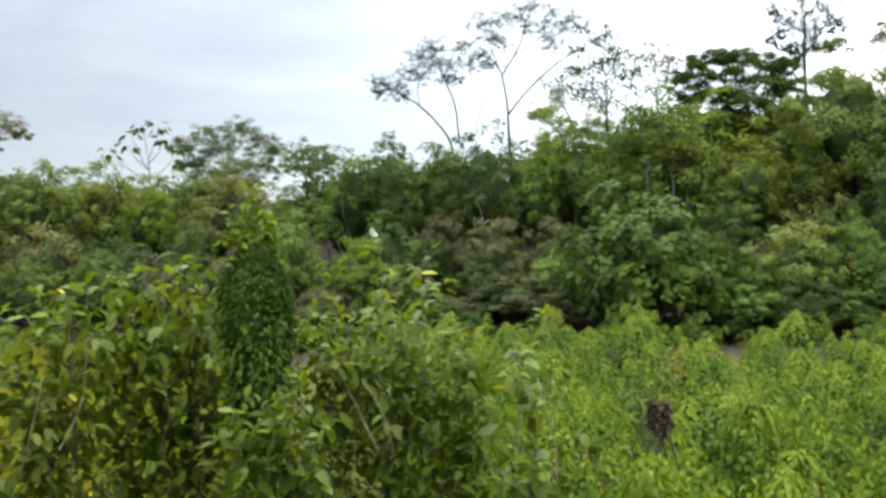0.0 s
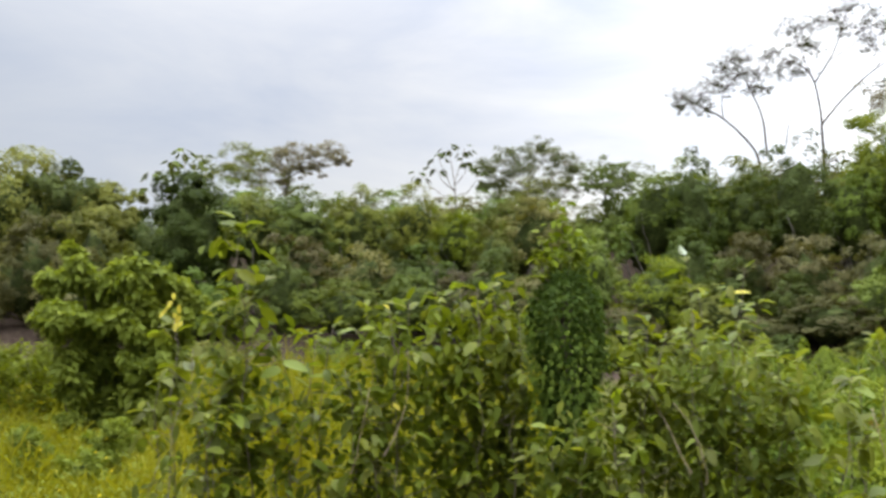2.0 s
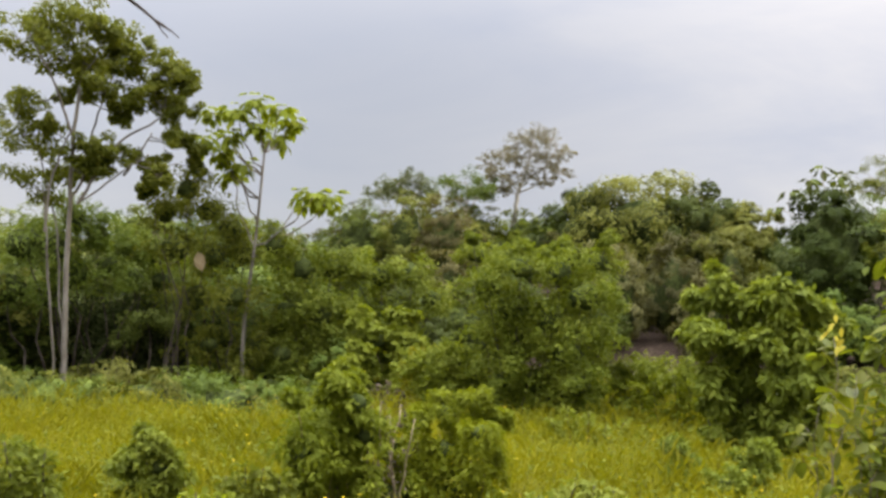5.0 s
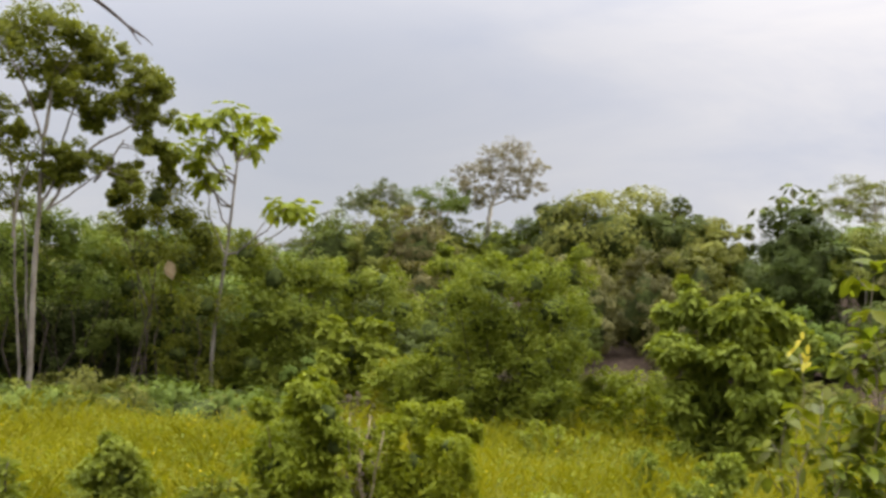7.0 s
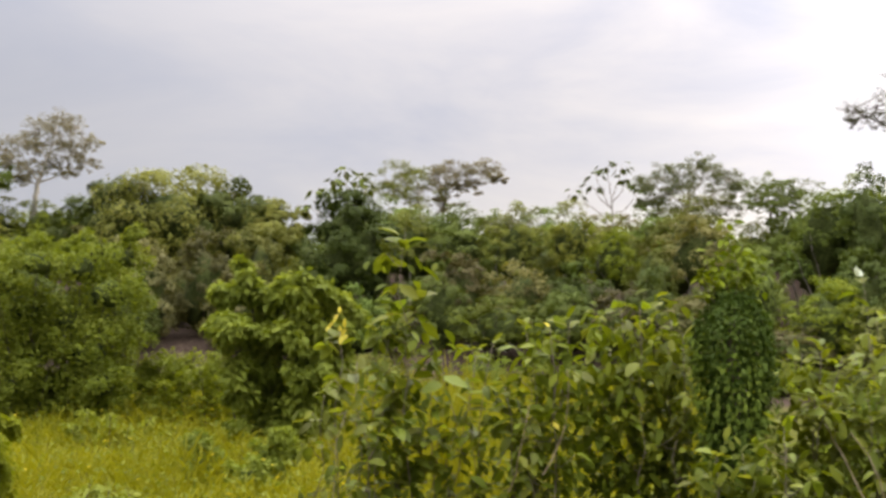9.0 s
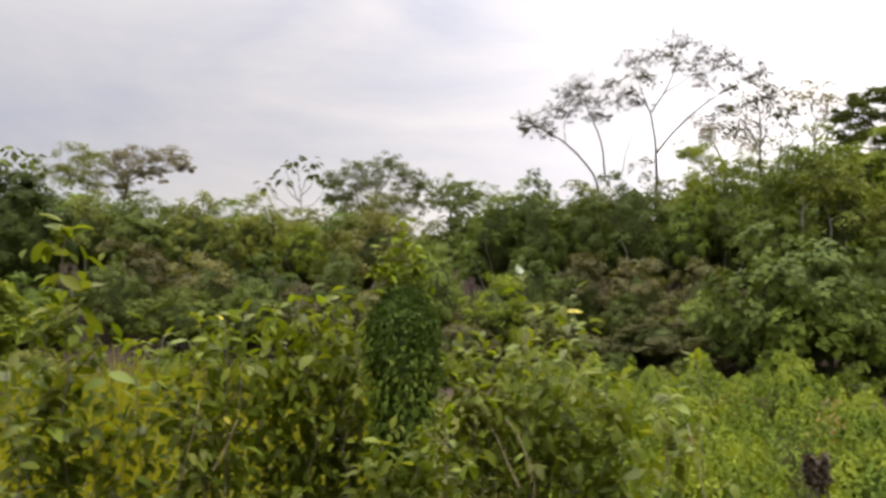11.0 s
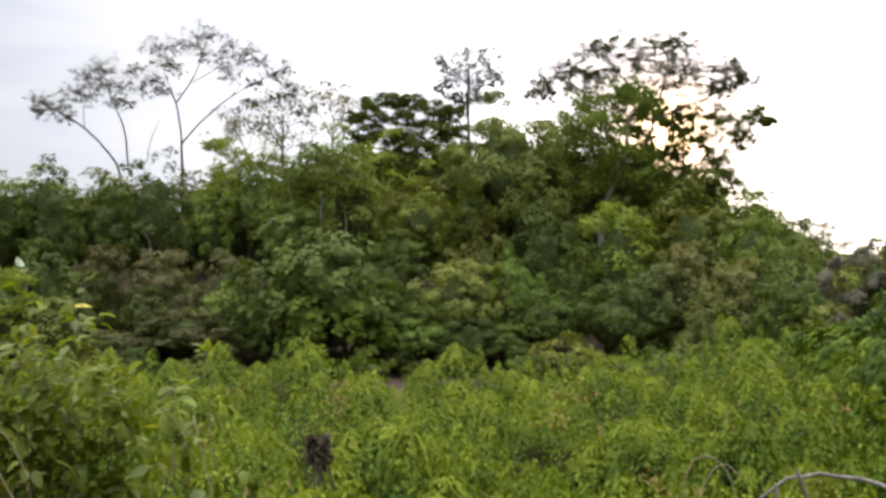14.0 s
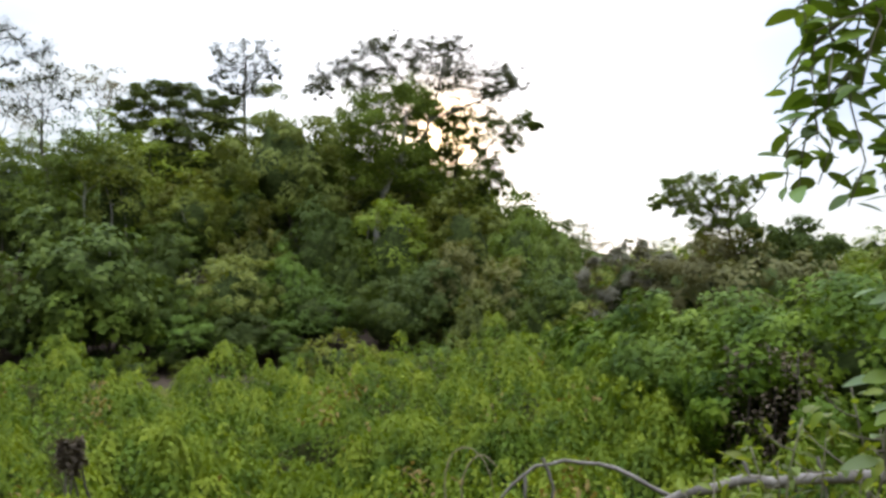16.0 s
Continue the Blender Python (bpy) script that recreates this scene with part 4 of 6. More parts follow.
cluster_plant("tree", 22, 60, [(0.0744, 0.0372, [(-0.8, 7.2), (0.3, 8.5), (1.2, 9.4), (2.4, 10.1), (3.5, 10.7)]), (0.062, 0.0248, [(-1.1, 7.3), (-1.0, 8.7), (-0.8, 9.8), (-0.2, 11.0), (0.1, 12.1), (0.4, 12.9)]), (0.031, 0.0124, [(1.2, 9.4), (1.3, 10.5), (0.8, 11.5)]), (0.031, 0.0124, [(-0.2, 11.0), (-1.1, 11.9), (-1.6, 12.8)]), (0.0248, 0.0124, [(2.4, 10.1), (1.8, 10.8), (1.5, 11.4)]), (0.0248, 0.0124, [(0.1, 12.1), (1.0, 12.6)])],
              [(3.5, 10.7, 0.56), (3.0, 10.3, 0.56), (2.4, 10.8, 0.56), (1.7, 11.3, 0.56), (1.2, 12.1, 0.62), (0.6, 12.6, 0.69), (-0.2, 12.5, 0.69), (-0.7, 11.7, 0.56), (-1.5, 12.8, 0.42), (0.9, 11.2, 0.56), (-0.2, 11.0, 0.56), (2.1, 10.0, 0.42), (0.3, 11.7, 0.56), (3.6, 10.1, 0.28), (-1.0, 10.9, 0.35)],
              M_BACKLIT, "leaning slender tree with bare limbs and thin foliage", leaf=0.08, per=4, subs=5, lobes=24, lobe=0.19, bark=M_DARKBARK, twig=0.016, loose=1.7, flat=0.8)
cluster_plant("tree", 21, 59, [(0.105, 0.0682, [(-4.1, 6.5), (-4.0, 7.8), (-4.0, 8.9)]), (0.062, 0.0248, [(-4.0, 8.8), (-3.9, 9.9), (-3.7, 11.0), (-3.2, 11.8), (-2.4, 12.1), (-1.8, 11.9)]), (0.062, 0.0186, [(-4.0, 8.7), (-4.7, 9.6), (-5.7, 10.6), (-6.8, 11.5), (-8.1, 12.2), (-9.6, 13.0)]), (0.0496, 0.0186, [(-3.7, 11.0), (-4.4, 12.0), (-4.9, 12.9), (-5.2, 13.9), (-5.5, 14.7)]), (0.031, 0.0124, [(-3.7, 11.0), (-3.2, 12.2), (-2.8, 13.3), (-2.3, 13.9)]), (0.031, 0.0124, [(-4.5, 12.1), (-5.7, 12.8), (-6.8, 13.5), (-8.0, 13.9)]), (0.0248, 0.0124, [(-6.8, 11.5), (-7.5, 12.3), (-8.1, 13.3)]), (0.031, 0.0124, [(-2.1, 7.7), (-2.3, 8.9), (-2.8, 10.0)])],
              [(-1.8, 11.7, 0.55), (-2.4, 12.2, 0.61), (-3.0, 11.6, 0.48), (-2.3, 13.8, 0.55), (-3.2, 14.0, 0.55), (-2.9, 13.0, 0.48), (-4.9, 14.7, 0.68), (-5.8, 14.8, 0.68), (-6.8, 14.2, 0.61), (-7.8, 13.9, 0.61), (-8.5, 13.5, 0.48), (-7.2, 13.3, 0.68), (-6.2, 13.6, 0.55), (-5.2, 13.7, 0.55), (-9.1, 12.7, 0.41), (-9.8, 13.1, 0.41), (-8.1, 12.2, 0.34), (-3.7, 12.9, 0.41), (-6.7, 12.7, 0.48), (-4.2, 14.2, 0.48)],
              M_BACKLIT, "tall slender tree with bare forking limbs and thin sparse leaves", leaf=0.08, per=4, subs=5, lobes=24, lobe=0.19, bark=M_DARKBARK, twig=0.016, loose=1.7, flat=0.8)
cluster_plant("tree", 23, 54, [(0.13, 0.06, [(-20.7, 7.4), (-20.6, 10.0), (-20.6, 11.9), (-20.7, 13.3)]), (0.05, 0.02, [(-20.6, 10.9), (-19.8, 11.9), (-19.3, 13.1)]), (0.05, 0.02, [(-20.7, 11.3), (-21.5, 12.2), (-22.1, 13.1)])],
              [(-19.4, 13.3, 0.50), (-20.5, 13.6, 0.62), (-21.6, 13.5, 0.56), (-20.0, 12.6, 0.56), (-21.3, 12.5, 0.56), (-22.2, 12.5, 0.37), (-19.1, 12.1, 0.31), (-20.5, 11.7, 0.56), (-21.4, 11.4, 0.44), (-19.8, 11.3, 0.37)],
              M_BACKLIT, "tall thin tree with a small airy rounded crown", leaf=0.085, per=8, subs=5, lobes=22, lobe=0.22, bark=M_DARKBARK, twig=0.014, loose=1.6, flat=0.9)
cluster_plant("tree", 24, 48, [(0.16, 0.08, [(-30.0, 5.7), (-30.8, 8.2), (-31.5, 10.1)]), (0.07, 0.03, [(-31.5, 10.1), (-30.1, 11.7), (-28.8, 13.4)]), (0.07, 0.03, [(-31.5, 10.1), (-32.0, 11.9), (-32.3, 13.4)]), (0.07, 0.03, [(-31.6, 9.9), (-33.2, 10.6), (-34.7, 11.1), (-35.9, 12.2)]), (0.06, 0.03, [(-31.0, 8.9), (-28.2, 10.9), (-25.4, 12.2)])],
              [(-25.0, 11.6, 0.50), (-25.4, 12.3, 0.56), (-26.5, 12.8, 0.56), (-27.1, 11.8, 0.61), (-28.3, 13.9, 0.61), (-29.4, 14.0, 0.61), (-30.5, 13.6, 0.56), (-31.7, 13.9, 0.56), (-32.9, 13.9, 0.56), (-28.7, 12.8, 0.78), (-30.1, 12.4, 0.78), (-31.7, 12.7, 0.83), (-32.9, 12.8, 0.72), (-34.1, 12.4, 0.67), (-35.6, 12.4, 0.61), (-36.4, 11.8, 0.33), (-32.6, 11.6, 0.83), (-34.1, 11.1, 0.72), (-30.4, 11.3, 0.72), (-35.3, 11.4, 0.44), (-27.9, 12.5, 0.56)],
              M_BACKLIT, "large old tree with a wide airy crown above the canopy", leaf=0.09, per=8, subs=6, lobes=28, lobe=0.2, twig=0.012, loose=1.8, flat=0.7)
cluster_plant("tree", 25, 47, [(0.16, 0.09, [(-28.2, 4.5), (-29.0, 6.3), (-29.7, 7.5), (-30.0, 10.2)]), (0.07, 0.04, [(-29.3, 6.7), (-28.2, 8.1), (-26.9, 9.1)]), (0.06, 0.03, [(-29.7, 8.0), (-31.0, 9.2)])],
              [(-27.1, 10.2, 0.92), (-28.4, 10.9, 0.92), (-29.8, 11.0, 0.92), (-30.9, 10.4, 0.71), (-26.6, 8.9, 0.92), (-28.2, 9.2, 1.03), (-29.6, 9.4, 0.98), (-26.2, 7.7, 0.82), (-27.8, 7.4, 1.03), (-29.7, 7.5, 1.09), (-28.6, 6.1, 0.98), (-30.8, 6.5, 0.92), (-27.0, 6.5, 0.82), (-30.8, 7.8, 0.54)],
              M_CANOPY, "broad-crowned green tree standing beside the low sun", leaf=0.13, per=13, subs=7, lobes=22, lobe=0.28, bark=M_PALEBARK, loose=1.3, flat=0.9)
cluster_plant("tree", 38, 49, [(0.12, 0.06, [(-32.5, 4.4), (-32.8, 6.3), (-33.1, 8.1)]), (0.05, 0.03, [(-32.8, 6.3), (-34.3, 7.7), (-35.8, 9.3), (-37.2, 9.8)]), (0.05, 0.02, [(-33.0, 7.5), (-32.2, 8.8), (-31.9, 10.1)]), (0.04, 0.02, [(-34.3, 7.7), (-35.4, 7.4)])],
              [(-32.4, 10.2, 0.68), (-33.5, 9.8, 0.74), (-34.6, 9.7, 0.62), (-31.3, 10.1, 0.68), (-32.6, 7.4, 0.62), (-33.5, 8.4, 0.79), (-34.7, 8.5, 0.68), (-35.8, 9.3, 0.68), (-36.9, 9.8, 0.51), (-37.6, 9.4, 0.34), (-36.2, 8.4, 0.57), (-35.1, 7.1, 0.68), (-34.1, 6.8, 0.79), (-32.7, 6.5, 0.85), (-31.5, 6.9, 0.74), (-30.9, 6.3, 0.68), (-35.5, 6.1, 0.57), (-34.7, 5.7, 0.74), (-32.7, 8.6, 0.62), (-31.0, 7.9, 0.57), (-30.8, 9.0, 0.45), (-32.2, 9.6, 0.51), (-33.1, 9.2, 0.57), (-32.0, 7.9, 0.40), (-33.6, 5.9, 0.79)],
              M_CANOPY, "lacy tree with thin foliage before the low sun", leaf=0.1, per=11, subs=6, lobes=20, lobe=0.26, bark=M_DARKBARK, loose=1.35, flat=0.8)
cluster_plant("tree", 26, 54, [(0.15, 0.1, [(-17.7, 6.4), (-17.6, 8.1), (-17.4, 9.4)]), (0.07, 0.03, [(-17.6, 8.4), (-16.1, 10.1), (-14.8, 11.1)]), (0.07, 0.03, [(-17.6, 9.1), (-18.8, 10.2), (-19.9, 10.5)])],
              [(-15.0, 11.1, 0.69), (-16.1, 11.4, 0.75), (-17.3, 11.3, 0.75), (-18.5, 10.9, 0.75), (-19.6, 10.6, 0.69), (-14.1, 10.4, 0.56), (-15.4, 10.2, 0.81), (-16.9, 10.2, 0.87), (-18.4, 9.8, 0.87), (-19.8, 9.5, 0.75), (-16.1, 9.1, 0.94), (-17.8, 8.7, 1.00), (-19.2, 8.4, 0.87), (-16.6, 7.8, 0.87), (-14.4, 9.3, 0.75)],
              M_CANOPY, "dark tree with flat layered foliage", leaf=0.13, per=16, subs=7, lobes=14, lobe=0.34, loose=1.35, flat=0.5)
cluster_plant("tree", 29, 56, [(0.16, 0.1, [(49.3, 5.1), (49.2, 6.4), (49.0, 7.0)]), (0.07, 0.03, [(49.1, 6.7), (49.9, 7.6), (50.8, 8.1)]), (0.08, 0.03, [(49.0, 7.0), (48.6, 8.2), (48.3, 9.4)]), (0.06, 0.03, [(48.9, 7.2), (47.6, 8.1), (46.9, 9.2)]), (0.05, 0.02, [(48.7, 7.8), (49.3, 8.8)]), (0.05, 0.02, [(49.1, 6.6), (47.9, 7.1), (46.8, 7.8)])],
              [(48.3, 9.8, 0.78), (47.2, 9.7, 0.78), (46.6, 8.9, 0.52), (49.2, 9.5, 0.71), (50.1, 8.7, 0.71), (50.9, 8.2, 0.58), (50.5, 7.6, 0.45), (49.4, 8.4, 0.65), (48.3, 8.8, 0.71), (47.5, 8.4, 0.58), (46.8, 7.8, 0.52), (49.6, 7.3, 0.52), (48.5, 7.7, 0.52), (47.6, 7.3, 0.45), (50.2, 6.7, 0.45)],
              M_MAUVE, "tall tree with pale forking limbs and brownish crown", leaf=0.09, per=6, subs=6, lobes=24, lobe=0.22, bark=M_PALEBARK, twig=0.02, loose=1.5, flat=0.7)
cluster_plant("tree", 32, 55, [(0.12, 0.08, [(52.3, 3.4), (52.2, 5.2), (52.1, 6.1)]), (0.05, 0.03, [(52.2, 5.3), (51.5, 6.3), (51.1, 6.8)]), (0.05, 0.03, [(52.2, 5.5), (53.0, 6.4)])],
              [(53.3, 6.9, 0.70), (52.3, 7.1, 0.83), (51.3, 7.1, 0.70), (52.7, 6.4, 0.57), (51.5, 6.3, 0.64), (50.8, 6.6, 0.45), (52.0, 5.6, 0.38)],
              M_CANOPY, "spreading tree with pale trunk and flat green crown", leaf=0.1, per=13, subs=6, lobes=13, lobe=0.3, bark=M_PALEBARK, twig=0.016, loose=1.5, flat=0.7)
cluster_plant("tree", 40, 57, [(0.12, 0.07, [(55.7, 3.9), (55.8, 5.4), (55.9, 6.3)]), (0.05, 0.03, [(55.8, 5.6), (54.9, 6.6)]), (0.05, 0.03, [(55.8, 5.7), (56.6, 6.4)])],
              [(56.7, 6.7, 0.66), (55.9, 7.2, 0.79), (55.0, 6.9, 0.73), (54.5, 6.5, 0.59), (56.3, 6.3, 0.59), (55.3, 6.2, 0.59), (57.4, 6.4, 0.66), (54.2, 6.0, 0.40)],
              M_GREY, "pale-limbed tree with light grey-green crown", leaf=0.1, per=9, subs=6, lobes=20, lobe=0.24, bark=M_PALEBARK, twig=0.018, loose=1.5, flat=0.7)
cluster_plant("tree", 31, 60, [(0.12, 0.07, [(27.8, 5.0), (27.9, 6.3), (28.0, 7.3)]), (0.05, 0.03, [(27.9, 6.5), (29.0, 7.6)]), (0.05, 0.03, [(27.9, 6.6), (27.0, 7.4)])],
              [(29.8, 7.4, 0.76), (29.0, 7.8, 0.83), (28.2, 7.6, 0.76), (29.3, 6.9, 0.69), (27.6, 6.9, 0.83), (28.5, 6.1, 0.69), (30.3, 6.8, 0.56)],
              M_OLIVE, "spreading tree with pale trunk and rounded airy crown", leaf=0.1, per=13, subs=6, lobes=13, lobe=0.3, bark=M_PALEBARK, twig=0.018, loose=1.5, flat=0.7)
cluster_plant("tree", 39, 61, [(0.1, 0.06, [(26.5, 5.0), (26.4, 6.3), (26.2, 7.3)]), (0.05, 0.02, [(26.3, 6.6), (25.0, 7.3), (23.9, 7.8)]), (0.05, 0.02, [(26.4, 6.3), (26.8, 7.3), (26.7, 7.9)])],
              [(27.0, 7.8, 0.71), (26.0, 8.0, 0.78), (25.0, 7.8, 0.71), (24.0, 7.9, 0.71), (23.4, 7.5, 0.42), (25.7, 7.2, 0.64), (24.7, 7.1, 0.49), (26.7, 6.8, 0.64), (26.2, 6.0, 0.56)],
              M_MAUVE, "flat-topped tree with thin brownish leaves", leaf=0.1, per=9, subs=6, lobes=20, lobe=0.24, bark=M_BARK, twig=0.018, loose=1.5, flat=0.7)
cluster_plant("tree", 30, 60, [(0.13, 0.08, [(12.4, 4.0), (12.4, 5.5), (12.3, 6.6)]), (0.06, 0.03, [(12.4, 5.7), (13.7, 6.8)]), (0.06, 0.03, [(12.3, 6.3), (11.6, 7.3)]), (0.06, 0.03, [(12.3, 5.8), (10.5, 6.7)])],
              [(14.7, 7.1, 0.76), (13.8, 7.4, 0.76), (12.9, 7.7, 0.83), (11.9, 7.9, 0.83), (11.0, 7.8, 0.76), (10.2, 7.2, 0.76), (9.6, 6.6, 0.62), (14.3, 6.3, 0.69), (13.2, 6.6, 0.83), (12.1, 6.9, 0.90), (10.9, 6.5, 0.83), (12.6, 5.7, 0.83), (11.3, 5.5, 0.76), (10.2, 5.6, 0.69), (13.8, 5.5, 0.62), (14.9, 5.9, 0.42)],
              M_GREY, "pale-limbed tree with light grey-green crown", leaf=0.1, per=9, subs=6, lobes=20, lobe=0.24, bark=M_PALEBARK, twig=0.018, loose=1.5, flat=0.7)
cluster_plant("tree", 41, 57, [(0.1, 0.06, [(7.9, 4.1), (7.9, 5.3), (8.0, 6.2)]), (0.05, 0.02, [(7.9, 5.6), (7.2, 6.4)])],
              [(8.3, 6.8, 0.73), (7.4, 6.7, 0.73), (6.7, 6.4, 0.46), (7.9, 5.9, 0.66), (7.0, 5.7, 0.59), (7.6, 5.1, 0.46), (8.7, 6.1, 0.46)],
              M_CANOPY, "small airy tree before the sky", leaf=0.1, per=9, subs=6, lobes=20, lobe=0.24, twig=0.016, loose=1.5, flat=0.7)
cluster_plant("tree", 42, 53, [(0.09, 0.05, [(-8.4, 3.5), (-8.4, 5.9), (-8.2, 7.2)]), (0.04, 0.02, [(-8.3, 6.5), (-7.1, 7.5)]), (0.04, 0.02, [(-8.3, 6.8), (-9.4, 7.8)])],
              [(-6.5, 8.4, 0.74), (-5.8, 8.5, 0.49), (-7.1, 7.8, 0.61), (-8.1, 7.5, 0.61), (-7.6, 6.7, 0.55), (-9.1, 8.0, 0.67), (-9.8, 7.3, 0.55), (-8.4, 6.0, 0.49), (-7.1, 6.0, 0.43)],
              M_BRIGHT, "small light green tree with gaps in its crown", leaf=0.1, per=13, subs=6, lobes=13, lobe=0.3, twig=0.016, loose=1.5, flat=0.7)
cluster_plant("tree", 61, 30, [(0.096, 0.048, [(74.5, -3.3), (74.6, 0.9), (74.6, 4.6), (74.6, 8.5), (74.4, 11.3)]), (0.048, 0.024, [(74.6, 5.0), (73.9, 6.5), (73.7, 8.6), (73.1, 10.8)]), (0.048, 0.024, [(74.2, 4.9), (73.2, 6.8), (72.1, 8.6), (70.7, 9.4), (69.7, 10.2)]), (0.04, 0.02, [(71.9, 6.6), (71.1, 7.8), (70.5, 9.0)]), (0.04, 0.02, [(75.8, 3.3), (75.6, 6.3), (75.0, 8.2), (74.5, 9.3)]), (0.032, 0.016, [(74.2, 4.9), (72.9, 5.9), (71.8, 6.8), (70.8, 7.5)]), (0.04, 0.024, [(74.6, 8.5), (75.7, 11.4), (76.9, 13.3)])],
              [(76.0, 14.5, 0.87), (74.7, 14.8, 0.87), (77.2, 13.3, 1.04), (75.6, 12.6, 0.78), (74.3, 12.5, 0.69), (73.0, 14.3, 0.59), (72.1, 13.5, 0.69), (70.9, 13.0, 0.62), (69.8, 12.5, 0.56), (68.8, 11.7, 0.49), (72.6, 12.4, 0.69), (71.2, 11.4, 0.66), (69.9, 10.9, 0.59), (68.8, 10.3, 0.49), (73.4, 11.1, 0.56), (71.9, 10.1, 0.49), (74.6, 10.9, 0.49), (74.0, 7.8, 0.59), (72.8, 7.8, 0.59), (74.4, 6.7, 0.45), (73.2, 6.8, 0.45), (75.9, 9.0, 0.28), (69.2, 8.8, 0.45), (68.2, 8.4, 0.38), (70.5, 7.5, 0.45), (69.8, 6.7, 0.42), (68.0, 7.3, 0.28), (77.3, 9.8, 0.69)],
              M_HANG, "tall tree with pale trunk, arching limbs and hanging olive foliage", leaf=0.12, per=12, subs=6, lobes=16, lobe=0.3, bark=M_BARK, hang=0.9, twig=0.014, loose=1.0, flat=0.9)
cluster_plant("tree", 160, 30.6, [(0.049, 0.021, [(75.0, -3.9), (75.4, -0.3), (75.7, 3.3), (75.9, 5.4)])],
              [(75.9, 5.4, 0.39), (76.7, 6.1, 0.46), (75.4, 6.3, 0.32)],
              M_HANG, "slender pale trunk beside a larger tree", leaf=0.1, per=16, subs=6, lobes=7, bark=M_BARK, hang=0.9, loose=1.5, flat=0.7)
cluster_plant("tree", 161, 31.1, [(0.049, 0.021, [(74.4, -3.9), (74.9, -0.3), (75.1, 3.3), (76.3, 7.8)])],
              [(76.3, 7.8, 0.40), (77.1, 8.4, 0.47), (75.8, 8.7, 0.32)],
              M_HANG, "slender pale trunk beside a larger tree", leaf=0.1, per=16, subs=6, lobes=7, bark=M_BARK, hang=0.9, loose=1.5, flat=0.7)
draped = cluster_plant("shrub", 62, 31, [],
              [(68.4, 6.0, 0.65), (69.6, 4.7, 0.65), (67.2, 4.9, 0.72), (65.9, 3.9, 0.68), (68.9, 2.7, 0.83), (66.9, 2.4, 0.86), (65.1, 2.5, 0.61), (67.6, 0.0, 0.83), (65.6, 0.1, 0.75), (66.0, -2.3, 0.72), (64.0, -2.6, 0.61), (66.9, -2.6, 0.54), (65.3, -4.2, 0.65), (63.5, -1.3, 0.50), (70.6, 5.8, 0.25), (70.1, 6.6, 0.36)],
              M_HANG, "tall bush draped in light green hanging climbers", leaf=0.1, per=11, subs=8, lobes=14, hang=1.2, core=True, category="shrub", stems=0.03, depth=0.8, bark=M_DARKBARK, loose=1.1, skirt=False, lobe=0.42)
cluster_plant("shrub", 63, 32.5, [],
              [(74.3, 4.0, 0.68), (75.2, 2.4, 0.75), (73.1, 3.4, 0.53), (71.6, 2.7, 0.60), (70.1, 2.3, 0.53), (72.4, 1.5, 0.64), (74.1, 1.1, 0.75), (71.1, 1.0, 0.56), (69.6, 0.8, 0.56), (76.7, 2.6, 0.94), (77.4, 0.2, 0.94), (75.2, -0.3, 0.68)],
              M_CANOPY, "climber-draped trees over a dark hollow", leaf=0.11, per=11, subs=8, lobes=14, hang=1.1, core=True, category="shrub", stems=0.04, depth=0.8, bark=M_DARKBARK, skirt=False, lobe=0.42)
# added plant that stands for the hollow's deep shade by its dark colour
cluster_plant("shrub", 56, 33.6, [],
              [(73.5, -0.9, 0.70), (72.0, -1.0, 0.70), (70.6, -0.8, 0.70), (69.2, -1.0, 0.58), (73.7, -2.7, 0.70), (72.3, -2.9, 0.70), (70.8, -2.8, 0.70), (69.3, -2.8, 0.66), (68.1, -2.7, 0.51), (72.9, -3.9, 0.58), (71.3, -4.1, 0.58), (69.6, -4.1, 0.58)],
              M_SHADEFILL, "dark filler plant, deep shade of a hollow put into its colour", leaf=0.1, per=9, subs=6, lobes=12, category="shrub", stems=0.03, loose=1.2, bark=M_DARKBARK)
cluster_plant("shrub", 57, 31.5, [],
              [(70.3, -1.4, 0.47), (71.4, -2.2, 0.36), (69.2, -1.9, 0.44), (68.6, -0.8, 0.44)],
              M_CANOPY, "leafy bough reaching into a dark hollow", leaf=0.11, per=14, subs=8, lobes=7, category="shrub", stems=0.035, bark=M_DARKBARK, skirt=False)
cluster_plant("shrub", 65, 31, [],
              [(63.4, 3.1, 0.61), (61.7, 1.8, 0.72), (62.4, -0.5, 0.72), (60.1, 1.9, 0.72), (60.7, -0.8, 0.75), (58.8, 1.9, 0.61), (62.7, -3.1, 0.65), (60.6, -3.0, 0.68), (58.7, -0.9, 0.68), (57.2, 1.5, 0.61), (55.5, 1.8, 0.61), (54.2, 0.2, 0.68)],
              M_BRIGHT, "bush thickly draped in green climbers at the meadow's edge", leaf=0.11, per=11, subs=8, lobes=14, hang=1.1, core=True, category="shrub", stems=0.03, bark=M_DARKBARK, loose=1.1, lobe=0.42)
v, t = big_blades(np.zeros((1, 3)), np.array([[0.2, 0.3, -1.0]]), np.array([[0.6, -1.0, 0.3]]), 0.5, 0.42)
part("dry_leaf", mesh_of("dry_leaf", v, t, M_TAN), draped, "large dry tan leaf", at=Matrix.Translation(sight(67.7, 2.6, 30.2) - draped.matrix_basis.translation))
dome(59, 84.0, 31.0, 2.2, 4.0, -3.0, M_OLIVE, "climber-covered bush at the meadow's edge")


